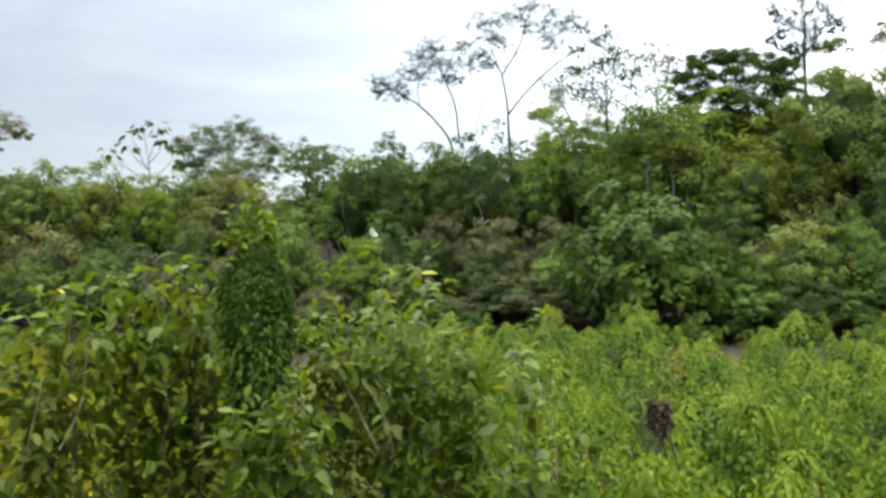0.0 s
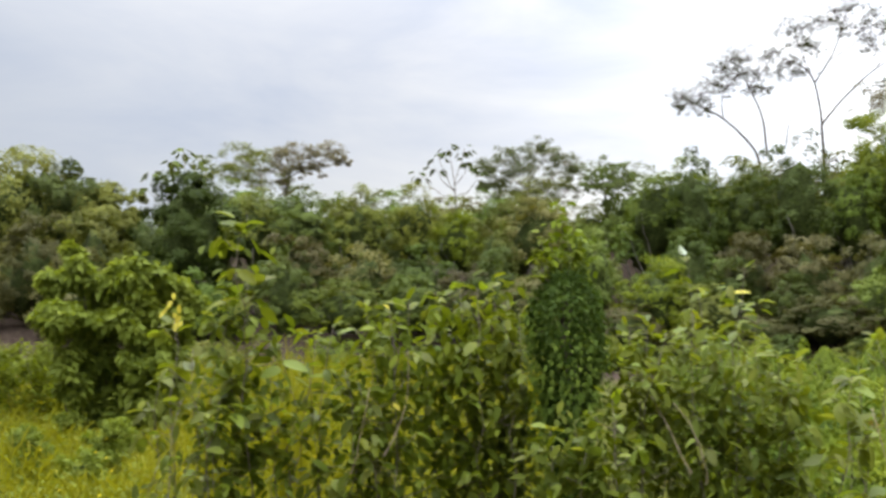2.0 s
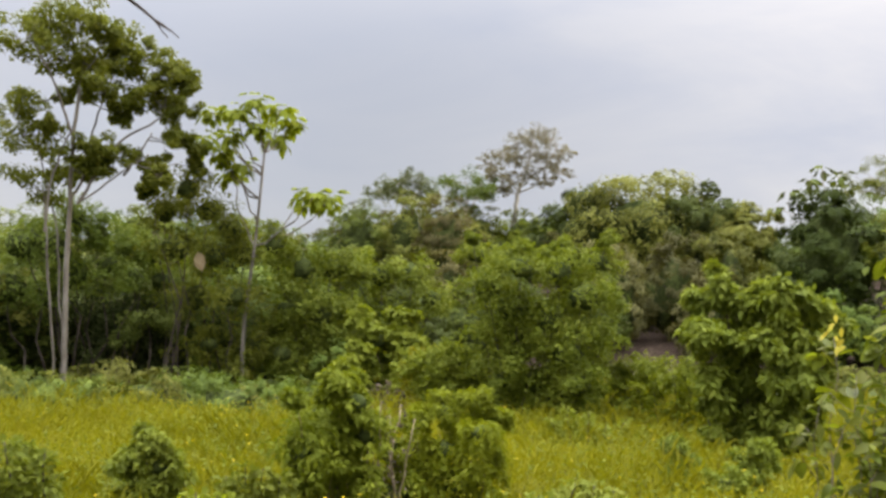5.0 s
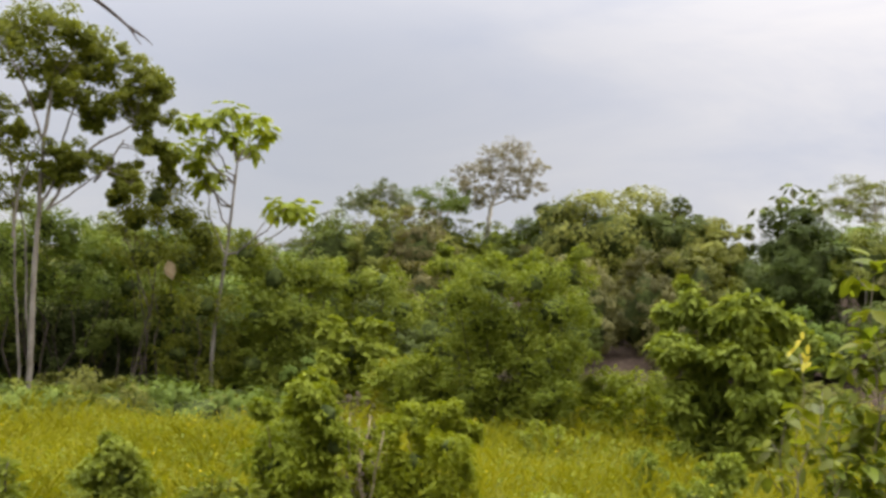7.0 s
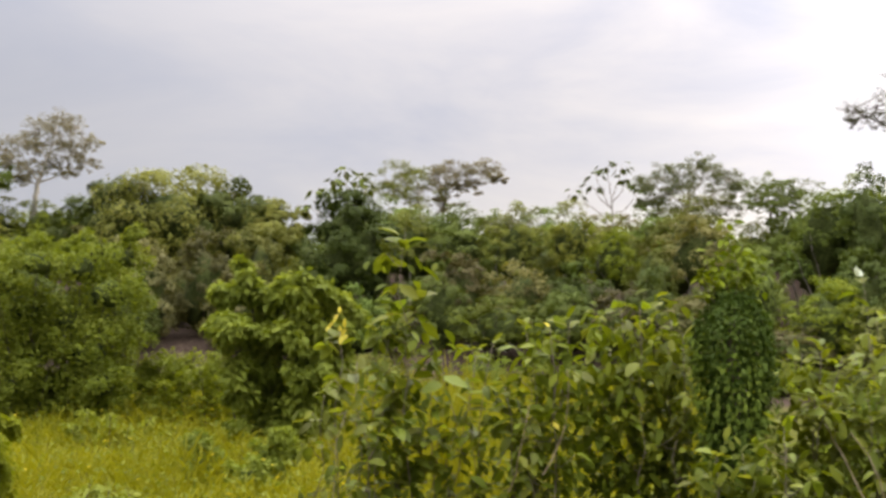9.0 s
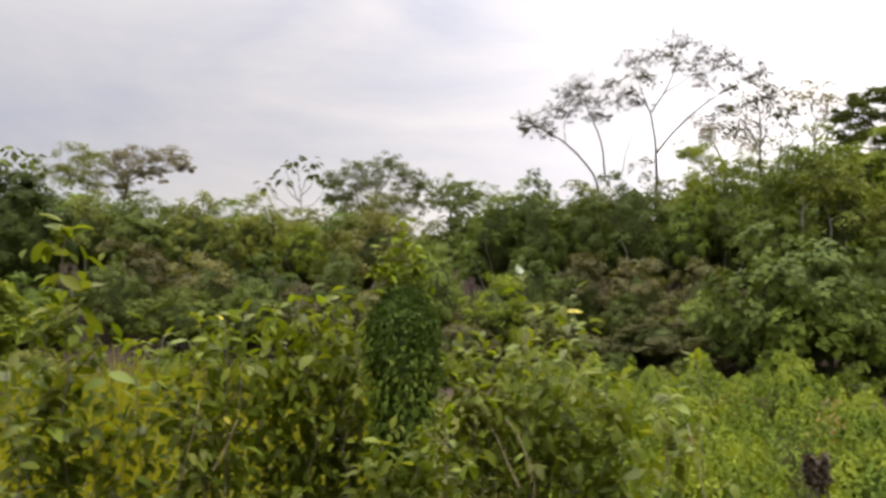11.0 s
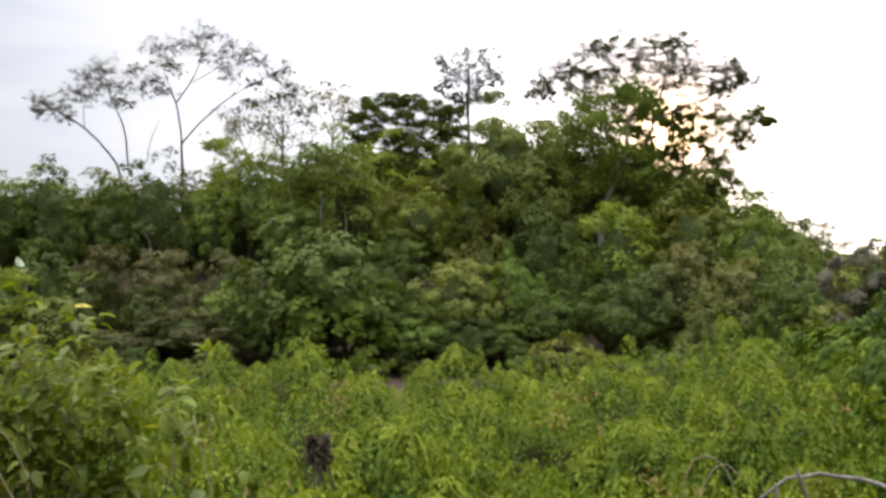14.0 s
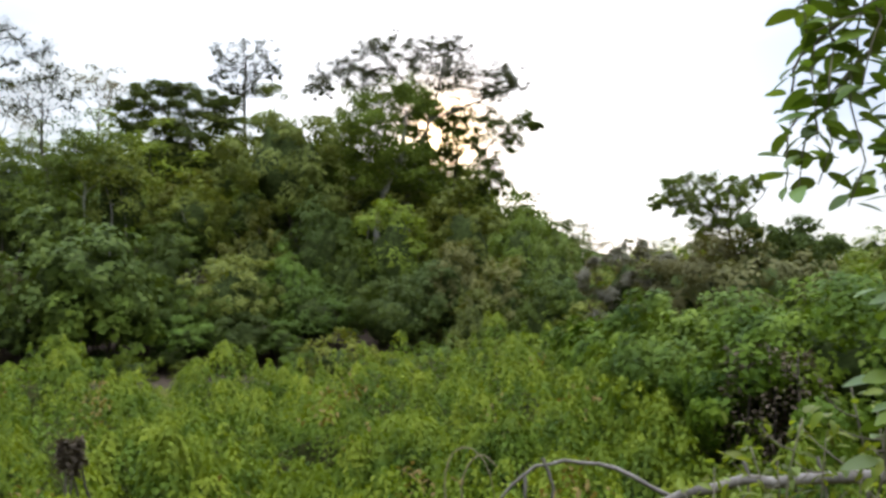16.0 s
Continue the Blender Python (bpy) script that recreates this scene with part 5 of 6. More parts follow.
def plume_bush(seed, az, dist, plumes, material, label, leaf=0.1, per=420, wide=0.24, name="shrub", bark=None, bottom=0.1, gather=0.45):
    """A bush of upright feathery shoots; each plume ends at a bearing and elevation."""
    rg = np.random.default_rng(seed)
    base = on_ground(az, dist)
    root = new(name)
    root.location = base
    o = np.array(tuple(base))
    pos, axs, nms = [], [], []
    for taz, tel in plumes:
        g = np.array(tuple(sight(taz, tel, dist + rg.uniform(-0.5, 0.5)))) - o
        foot = np.array([g[0] * gather + rg.normal(0, 0.05), g[1] * gather + rg.normal(0, 0.05), 0])
        pts = bent(foot, g, rg.normal(0, 0.05, 3) * g[2], 9, 0.012, rg)
        part("stem", mesh_of("stem", *tube(pts, np.linspace(0.009, 0.003, 9) * (1 + g[2]), 5), bark or M_DARKBARK, smooth=True), root)
        full = rg.uniform(0.6, 1.4)
        n = int(per * g[2] / 2 * full)
        u = bottom + (1 - bottom) * rg.random(n) ** 0.75
        c = np.stack([np.interp(u, np.linspace(0, 1, 9), pts[:, i]) for i in range(3)], 1)
        a = rg.random(n) * 6.283
        tufty = 0.65 + 0.5 * np.sin(u * 17 + a * 2 + rg.random() * 6)
        r = wide * full * g[2] * 0.5 * (1.08 - u) ** 0.55 * (0.35 + 0.65 * rg.random(n) ** 0.5) * (0.7 + 0.5 * tufty)
        out = np.stack([np.cos(a), np.sin(a), 0 * a], 1)
        pos.append(c + out * r[:, None])
        axs.append(out * 0.7 + rg.normal(size=(n, 3)) * 0.5 + np.array([0, 0, 0.1]))
        nms.append(out * 0.5 + np.array([0, 0, 0.8]) + rg.normal(size=(n, 3)) * 0.35)
    pos, axs, nms = np.concatenate(pos), np.concatenate(axs), np.concatenate(nms)
    z = 0.6 + 0.8 * rg.random(len(pos))
    make = blades if dist < 20 else flakes
    part("foliage", mesh_of("foliage", *make(pos, axs, nms, leaf * z, leaf * 0.55 * z), material), root)
    return tagged(root, label, "shrub")


plume_bush(67, 54.3, 25.0, [(56.0, -3.4), (55.0, -2.6), (54.0, -2.4), (53.0, -3.0), (52.4, -3.8)], M_MEADOW, "low yellow-green bush in the meadow", 0.14, 500, 0.5)
plume_bush(78, 64.5, 11.5, [(66.4, -9.8), (65.4, -9.2), (64.4, -9.4), (63.4, -9.8)], M_PLUME, "low leafy herbs in the meadow", 0.1, 500, 0.5)
plume_bush(79, 45.5, 19.0, [(47.5, -6.4), (46.6, -5.8), (45.4, -6.0), (44.4, -6.6), (43.2, -6.2), (42.0, -6.6)], M_PLUME, "low green herbs before the tall bush", 0.1, 500, 0.5)
plume_bush(80, 39.8, 23.0, [(42.6, -4.2), (41.6, -3.8), (40.6, -3.6), (39.4, -4.0), (38.2, -4.4)], M_BRIGHT, "low green bush at the meadow's end", 0.14, 500, 0.5)
plume_bush(82, 45.8, 11.0, [(47.6, -10.4), (46.6, -9.6), (45.6, -9.8), (44.6, -10.2)], M_PLUME, "low leafy herbs in the meadow", 0.09, 500, 0.5)
plume_bush(83, 48.6, 9.6, [(50.0, -11.6), (49.0, -10.6), (48.0, -11.0), (47.0, -11.8)], M_PLUME, "low leafy herbs in the meadow", 0.09, 500, 0.5)
plume_bush(84, 67.6, 10.0, [(69.4, -11.4), (68.2, -10.6), (67.0, -10.8), (66.0, -11.6)], M_PLUME, "low leafy herbs in the meadow", 0.09, 500, 0.5)
plume_bush(85, 77.5, 10.5, [(80.0, -8.4), (79.0, -7.8), (78.0, -7.6), (77.0, -7.8), (76.0, -8.4), (75.2, -9.4), (77.6, -9.4)], M_PLUME, "leafy green bush in the meadow", 0.075, 1000, 0.4)
plume_bush(86, 56.8, 12.3, [(58.6, -6.2), (57.8, -5.6), (57.2, -6.4), (56.6, -5.8), (55.8, -6.6), (57.4, -7.2)], M_DEADLEAF, "dry brown stems standing in a bush", 0.05, 60, 0.2, name="dead_bush", bark=M_STEM)
cluster_plant("shrub", 68, 24, [],
              [(51.8, 2.9, 0.42), (51.2, 1.1, 0.53), (49.2, 2.2, 0.50), (49.7, -0.2, 0.58), (47.0, 2.0, 0.50), (44.8, 2.6, 0.44), (44.3, 4.0, 0.17), (46.8, 3.5, 0.22), (45.6, 0.6, 0.58), (47.5, -0.8, 0.58), (49.1, -2.5, 0.64), (46.5, -2.7, 0.64), (44.5, -1.7, 0.47), (50.8, -2.3, 0.50), (48.1, -4.2, 0.58), (45.8, -4.3, 0.50), (52.1, 3.8, 0.14), (49.3, 3.3, 0.19), (47.9, 3.0, 0.19), (50.1, -4.3, 0.42), (44.3, 0.5, 0.33)],
              M_BRIGHT, "tall ragged bush with fine light green leaves", leaf=0.085, per=11, subs=9, lobes=14, lobe=0.42, core=True, category="shrub", stems=0.02, hang=0.4, bark=M_DARKBARK)
cluster_plant("shrub", 70, 20, [],
              [(39.4, 0.6, 0.23), (38.0, 1.2, 0.32), (36.5, 0.5, 0.39), (34.8, 0.8, 0.39), (33.3, 0.2, 0.32), (38.9, -1.2, 0.37), (36.9, -1.8, 0.46), (34.7, -1.9, 0.49), (32.9, -1.5, 0.30), (36.7, -3.7, 0.42), (34.6, -3.6, 0.39), (38.4, 2.4, 0.09), (35.7, 1.3, 0.16), (32.1, -0.5, 0.21)],
              M_BRIGHT, "round bush with large drooping green leaves in the meadow", leaf=0.17, per=10, subs=7, lobes=18, core=False, category="shrub", stems=0.018, hang=1.0, bark=M_DARKBARK, loose=0.92, lobe=0.4, skirt=True)
cluster_plant("shrub", 66, 27, [],
              [(58.4, -0.9, 0.37), (57.4, -2.2, 0.50), (56.1, -1.2, 0.41), (55.4, -2.4, 0.47), (57.0, -3.8, 0.56), (58.6, -3.2, 0.41), (56.3, -5.4, 0.47)],
              M_BRIGHT, "leafy bush with hanging leaves in the meadow", leaf=0.17, per=11, subs=7, lobes=14, core=True, category="shrub", stems=0.018, hang=1.2, bark=M_DARKBARK, loose=1.05, lobe=0.42)
cluster_plant("shrub", 67, 24.5, [],
              [(54.1, -3.2, 0.43), (52.7, -3.4, 0.48), (55.0, -4.2, 0.48), (53.4, -4.5, 0.51), (51.7, -4.7, 0.40), (41.6, -3.7, 0.43), (40.3, -3.8, 0.37), (42.9, -4.1, 0.37)],
              M_PLUME, "low yellow-green bush in the meadow", leaf=0.1, per=11, subs=8, lobes=14, category="shrub", stems=0.012, lobe=0.42)
cluster_plant("shrub", 73, 12.5, [],
              [(60.5, -4.8, 0.25), (61.4, -6.6, 0.32), (59.2, -5.8, 0.30), (62.3, -8.6, 0.36), (60.3, -8.0, 0.39), (58.4, -7.5, 0.32), (61.9, -10.8, 0.42), (59.4, -10.5, 0.42), (56.8, -10.8, 0.41), (60.2, -3.8, 0.10), (62.7, -5.5, 0.12), (59.1, -4.3, 0.10)],
              M_BRIGHT, "leafy green bush in the meadow", leaf=0.085, per=10, subs=8, lobes=12, core=True, category="shrub", stems=0.012, hang=0.8, bark=M_STEM, loose=0.95, lobe=0.42)
cluster_plant("shrub", 74, 13, [],
              [(55.6, -6.8, 0.26), (54.0, -6.2, 0.27), (52.2, -5.5, 0.24), (53.9, -8.4, 0.35), (52.0, -7.4, 0.29), (55.9, -9.1, 0.32), (53.2, -10.5, 0.35), (50.8, -6.4, 0.14), (56.9, -8.3, 0.23), (51.4, -9.2, 0.26)],
              M_LOBED, "low light green bush with dry stems", leaf=0.075, per=10, subs=8, lobes=12, core=True, category="shrub", stems=0.01, hang=0.5, bark=M_STEM, loose=0.95, lobe=0.42)
cluster_plant("shrub", 71, 15.5, [],
              [(40.6, -7.8, 0.22), (40.1, -8.6, 0.23), (41.0, -9.4, 0.22), (39.8, -9.8, 0.20), (40.7, -7.3, 0.09)],
              M_BRIGHT, "small dark bush in the meadow", leaf=0.075, per=10, subs=8, lobes=12, core=True, category="shrub", stems=0.01, loose=0.95, lobe=0.42)
cluster_plant("shrub", 72, 15, [],
              [(36.1, -7.4, 0.17), (35.8, -8.1, 0.14), (37.0, -8.4, 0.23), (38.0, -9.4, 0.26), (39.0, -10.3, 0.26), (37.1, -9.8, 0.26)],
              M_BRIGHT, "small dark green bush in the meadow", leaf=0.075, per=10, subs=8, lobes=12, core=True, category="shrub", stems=0.01, loose=0.95, lobe=0.42)
cluster_plant("shrub", 75, 12.5, [],
              [(70.5, -7.9, 0.17), (71.1, -9.1, 0.25), (69.8, -9.3, 0.25), (71.7, -10.4, 0.26), (69.6, -10.6, 0.26), (70.8, -7.3, 0.07)],
              M_BRIGHT, "small leafy bush in the meadow", leaf=0.085, per=10, subs=8, lobes=12, core=True, category="shrub", stems=0.01, hang=0.8, loose=1.0, lobe=0.42)
dome(76, -48.5, 13.0, 1.3, -1.7, -7.0, M_VINE, "dense leafy thicket bush", leaf=0.075, clumps=46, per=52, category="shrub")
dome(77, -55.0, 12.0, 1.3, -1.2, -7.0, M_VINE, "dense leafy thicket bush", leaf=0.075, clumps=46, per=52, category="shrub")
plume_bush(88, -51.0, 11.4, [(-49.4, -3.4), (-50.2, -2.8), (-51.0, -3.2), (-51.8, -2.9), (-52.6, -3.6), (-50.6, -4.6), (-51.8, -4.8)], M_DEADLEAF, "tangle of dry brown stems on a bush", 0.06, 300, 0.3, name="dead_bush", gather=0.9)
dome(89, -43.6, 25.0, 1.2, 2.6, -2.5, M_MAUVE, "greyish half-dry bush behind the vines", leaf=0.1, clumps=30, per=34, category="shrub")
dome(90, -46.8, 24.0, 1.3, 2.4, -2.5, M_DRAB, "greyish half-dry bush behind the vines", leaf=0.1, clumps=30, per=34, category="shrub")
dome(91, -50.6, 23.0, 1.2, 1.9, -2.5, M_DRAB, "half-dry bush behind the vines", leaf=0.1, clumps=30, per=34, category="shrub")
cluster_plant("tree", 33, 27, [(0.07, 0.04, [(-49.1, 0.2), (-48.7, 2.1), (-48.5, 3.6)]), (0.03, 0.015, [(-48.6, 3.4), (-47.3, 4.5), (-45.9, 5.5)]), (0.03, 0.015, [(-48.6, 3.5), (-48.9, 5.0)]), (0.03, 0.015, [(-48.6, 3.4), (-50.1, 4.6), (-50.8, 5.5)])],
              [(-44.7, 4.7, 0.20), (-45.5, 5.6, 0.28), (-46.4, 5.9, 0.28), (-47.5, 5.5, 0.31), (-48.6, 5.5, 0.28), (-46.9, 4.7, 0.28), (-45.9, 4.6, 0.22), (-47.9, 4.5, 0.28), (-49.2, 5.0, 0.25), (-49.9, 5.7, 0.19), (-47.6, 3.4, 0.37), (-48.8, 3.5, 0.34), (-46.8, 2.6, 0.37), (-47.9, 2.1, 0.37)],
              M_CANOPY, "small backlit tree with dark leafy branches", leaf=0.065, per=8, subs=7, lobes=20, bark=M_BARK, loose=1.5, lobe=0.22)
cluster_plant("tree", 93, 24, [],
              [(-51.2, 2.4, 0.50), (-50.0, 3.0, 0.33), (-52.4, 2.5, 0.42), (-50.3, 1.5, 0.47), (-51.8, 1.0, 0.50), (-52.9, 1.1, 0.39), (-53.8, 1.7, 0.33), (-49.7, 0.2, 0.42), (-51.4, -0.4, 0.47), (-49.1, 0.8, 0.28)],
              M_DARK, "dark round leafy tree behind the vines", leaf=0.1, per=14, subs=7, lobes=8, core=True, stems=0.03, bark=M_DARKBARK)
dome(81, -44.0, 16.5, 1.1, -2.2, -6.0, M_VINE, "leafy bush among the vines", leaf=0.11, clumps=30, per=40, category="shrub")


# ---------------------------------------------------------------- vine-covered thicket
EDGE = ((14, 0.9), (6, 1.3), (1.3, 1.85), (-11, 1.8), (-15.6, 1.4), (-20, 1.6), (-25, 1.65), (-30, 1.95), (-36, 2.05), (-42, 2.0), (-64, 1.9))


def thicket_height(az, dist):
    """Mean top of the climbers."""
    far = lerp(az, EDGE)
    return 1.05 + (far - 1.05) * min(1.0, max(0.0, (dist - 7.0) / 12.0))


def build_thicket():
    rg = np.random.default_rng(91)
    pos, hang = [], []
    naz, nd = 260, 110
    azs, ds = np.linspace(8, -64, naz), np.geomspace(5.2, 22.0, nd)
    grid = np.zeros((naz, nd, 3))
    for i, a in enumerate(azs):
        for j, d in enumerate(ds):
            p = bearing(a, d)
            lump = 0.4 * noise.noise(Vector((p.x * 0.6, p.y * 0.6, 1.0))) - 0.05 + 0.3 * (noise.noise(Vector((p.x * 1.7, p.y * 1.7, 5.0))) + 0.1)
            fade = min(1.0, (2.5 + min(5.5, max(0.0, d - 9) * 0.6) - a) / 3.0) * min(1.0, (22.3 - d) / 1.2)
            grid[i, j] = (p.x, p.y, (thicket_height(a, d) + lump) * max(0.0, fade))
    mr = np.random.default_rng(92)
    rise = np.zeros((naz, nd))
    for _ in range(330):  # hummocks where the vines climb over stems
        a, d = mr.uniform(-64, 6), 6 + 15.5 * mr.random() ** 0.8
        c = bearing(a, d)
        r, h = mr.uniform(0.3, 0.85), mr.uniform(0.15, 0.5)
        q = np.hypot(grid[:, :, 0] - c.x, grid[:, :, 1] - c.y) / r
        rise = np.maximum(rise, h * np.exp(-q ** 2.2))
    grid[:, :, 2] = np.where(grid[:, :, 2] > 0.5, grid[:, :, 2] + rise - 0.2, grid[:, :, 2])
    pit = np.zeros((naz, nd))
    for _ in range(230):  # hollows between them
        a, d = mr.uniform(-64, 4), 6 + 15 * mr.random() ** 0.8
        c = bearing(a, d)
        q = np.hypot(grid[:, :, 0] - c.x, grid[:, :, 1] - c.y) / mr.uniform(0.2, 0.55)
        pit = np.maximum(pit, mr.uniform(0.3, 0.65) * np.exp(-q ** 2.5))
    grid[:, :, 2] = np.where(grid[:, :, 2] > 0.9, grid[:, :, 2] - pit, grid[:, :, 2])
    # closed dark sheet below the leaves: hides gaps, and its colour is their shade
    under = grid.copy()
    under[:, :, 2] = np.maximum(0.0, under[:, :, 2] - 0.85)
    t = []
    for i in range(naz - 1):
        for j in range(nd - 1):
            p = i * nd + j
            t += [(p, p + 1, p + nd + 1), (p, p + nd + 1, p + nd)]
    root = new("vine_thicket")
    tagged(root, "waist-high thicket blanketed in drooping light green vines", "vines", kind="stuff")
    part("understorey", mesh_of("understorey", under.reshape(-1, 3), t, M_UNDERSHADE, smooth=True), root, "dark sheet below the vines, shade put into its colour")

    def top(u, w):
        i, j = np.clip(u * (naz - 1), 0, naz - 1.001), np.clip(w * (nd - 1), 0, nd - 1.001)
        i0, j0 = i.astype(int), j.astype(int)
        fi, fj = (i - i0)[:, None], (j - j0)[:, None]
        return grid[i0, j0] * (1 - fi) * (1 - fj) + grid[i0 + 1, j0] * fi * (1 - fj) + grid[i0, j0 + 1] * (1 - fi) * fj + grid[i0 + 1, j0 + 1] * fi * fj

    n = 40000
    u, w = rg.random(n), rg.random(n) ** 0.85
    p = top(u, w)
    p[:, 2] += rg.normal(-0.55, 0.08, n)
    keep = p[:, 2] > 0.3
    p = p[keep]
    a = rg.random(len(p)) * 6.283
    axis = np.stack([np.cos(a), np.sin(a), rg.uniform(-1.3, 0.15, len(p))], 1)
    nrm = np.stack([np.cos(a) * 0.6, np.sin(a) * 0.6, np.ones(len(p))], 1) + rg.normal(0, 0.3, (len(p), 3))
    s = rg.uniform(0.05, 0.1, len(p))
    carpet = blades(p, axis, nrm, s, s * 0.62)
    # upright shoots hung with leaves
    def draped(m, seed_pow, wide_lo, wide_hi, tall_lo, tall_hi, per, sink):
        """Mounds of hanging strands."""
        q = top(rg.random(m), rg.random(m) ** seed_pow)
        q = q[q[:, 2] > 0.6]
        m = len(q)
        wide = rg.uniform(wide_lo, wide_hi, m)
        tall = tall_lo + (tall_hi - tall_lo) * rg.random(m) ** 1.5
        lobes, phase = rg.integers(4, 8, m), rg.random(m) * 6.283
        k = np.repeat(np.arange(m), per)
        v = rg.random(m * per) ** 0.7
        a = rg.random(m * per) * 6.283
        r = wide[k] * (1 - v ** 1.9) ** 0.75 * (1 + 0.28 * np.sin(a * lobes[k] + phase[k])) + 0.02
        base = q[k] + np.stack([np.cos(a) * r, np.sin(a) * r, tall[k] * v - sink + rg.normal(0, 0.02, len(k))], 1)
        axis = np.stack([np.cos(a) * 0.45, np.sin(a) * 0.45, -rg.uniform(0.2, 1.2, len(k))], 1)
        nrm = np.stack([np.cos(a) * (1 - 0.6 * v), np.sin(a) * (1 - 0.6 * v), 0.35 + 0.9 * v], 1) + rg.normal(0, 0.15, (len(k), 3))
        z = rg.uniform(0.036, 0.078, len(k))
        # crest light put into colour: leaves high on a mound take the lighter material
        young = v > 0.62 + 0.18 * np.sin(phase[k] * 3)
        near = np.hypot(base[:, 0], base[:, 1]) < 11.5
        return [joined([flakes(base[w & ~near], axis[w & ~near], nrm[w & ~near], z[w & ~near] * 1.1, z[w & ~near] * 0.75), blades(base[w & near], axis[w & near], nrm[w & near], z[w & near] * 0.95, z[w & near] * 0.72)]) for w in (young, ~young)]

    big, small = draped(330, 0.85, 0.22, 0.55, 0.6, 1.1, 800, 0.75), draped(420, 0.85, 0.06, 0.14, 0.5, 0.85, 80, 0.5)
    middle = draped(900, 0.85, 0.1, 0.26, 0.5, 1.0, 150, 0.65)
    spots = top(rg.random(34), rg.random(34) ** 0.85)
    c = np.repeat(spots, 34, 0) + rg.normal(size=(34 * 34, 3)) * np.array([0.13, 0.13, 0.12]) + np.array([0, 0, -0.02])
    a = rg.random(len(c)) * 6.283
    dry = blades(c, np.stack([np.cos(a), np.sin(a), -rg.uniform(0.2, 1.4, len(c))], 1), np.stack([np.cos(a), np.sin(a), 0.8 + 0 * a], 1), rg.uniform(0.05, 0.11, len(c)), 0.05)
    part("dry_leaves", mesh_of("dry_leaves", *dry, M_RUST), root, "withered rusty vine leaves")
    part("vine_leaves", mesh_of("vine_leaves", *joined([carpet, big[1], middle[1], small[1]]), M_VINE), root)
    part("young_leaves", mesh_of("young_leaves", *joined([big[0], middle[0], small[0]]), M_LIT_YOUNG), root, "upper vine leaves, crest light put into their yellow-green")


build_thicket()


# ---------------------------------------------------------------- meadow
def build_meadow():
    rg = np.random.default_rng(77)
    n = 110000
    a = rg.uniform(11, 92, n)
    d = 6.0 + 27.5 * rg.random(n) ** 0.9
    d = np.where((a > 57) & (d > 24.5), 6.0 + 18.5 * rg.random(n) ** 0.9, d)
    ar = np.radians(a)
    x, y = -d * np.sin(ar), d * np.cos(ar)
    lump = np.array([noise.noise(Vector((p * 0.35, q * 0.35, 2.0))) + 0.6 * noise.noise(Vector((p * 1.3, q * 1.3, 7.0))) for p, q in zip(x, y)])
    tall = np.maximum(0.25, 0.85 + 0.55 * lump)
    z = np.array([ground_height(p, q) for p, q in zip(x, y)])
    base = np.stack([x, y, z + tall * rg.uniform(0.0, 0.62, n)], 1)
    b = rg.random(n) * 6.283
    lean = rg.uniform(0.1, 0.8, n)
    axis = np.stack([np.cos(b) * lean, np.sin(b) * lean, np.ones(n)], 1)
    nrm = np.stack([np.cos(b), np.sin(b), 0.2 + 0 * b], 1)
    stalk = blades(base, axis, nrm, tall * rg.uniform(0.25, 0.58, n), rg.uniform(0.012, 0.032, n), 0.1, 0.25)
    k = rg.integers(0, n, 100000)
    lb = base[k] + np.stack([rg.normal(0, 0.05, len(k)), rg.normal(0, 0.05, len(k)), tall[k] * rg.uniform(0.1, 0.55, len(k))], 1)
    c = rg.random(len(k)) * 6.283
    la = np.stack([np.cos(c), np.sin(c), rg.uniform(-0.2, 0.9, len(k))], 1)
    s = rg.uniform(0.03, 0.062, len(k))
    up = np.tile([0.0, 0.0, 1.0], (len(k), 1)) + rg.normal(0, 0.4, (len(k), 3))
    herb = lump[k] > 0.03  # patches of greener herbs
    leaves = blades(lb[~herb], la[~herb], up[~herb], s[~herb], s[~herb] * 0.6)
    herbs = blades(lb[herb], la[herb], up[herb], s[herb] * 1.2, s[herb] * 0.75)
    root = new("meadow")
    tagged(root, "tall yellow-green meadow of grass and flowering herbs", "grass", kind="stuff")
    part("grass", mesh_of("grass", *joined([stalk, leaves]), M_MEADOW), root)
    part("herbs", mesh_of("herbs", *herbs, M_PLUME), root, "patches of greener leafy herbs")
    k = rg.integers(0, n, 500)
    fb = base[k] + np.stack([0 * tall[k], 0 * tall[k], tall[k] * 0.62], 1)
    c = rg.random(len(k)) * 6.283
    part("flowers", mesh_of("flowers", *blades(fb, np.stack([np.cos(c), np.sin(c), 0.4 + 0 * c], 1), np.tile([0.0, 0.0, 1.0], (len(k), 1)), 0.05, 0.045), M_FLOWER), root, "small yellow flowers")


build_meadow()


# ---------------------------------------------------------------- broad-leaved shrubs close by
def leaf_meshes(name, material, length, ratio, count=4, seed=3, droop=0.25):
    rg = np.random.default_rng(seed)
    out = []
    for i in range(count):
        r = ratio * rg.uniform(0.85, 1.15)
        v, t = big_blades(np.zeros((1, 3)), np.array([[0, 1.0, 0]]), np.array([[0, 0, 1.0]]), length, length * r, rg.uniform(0.05, 0.25), droop * rg.uniform(0.4, 1.6))
        out.append(mesh_of(name, v, t, material, smooth=True))
    return out


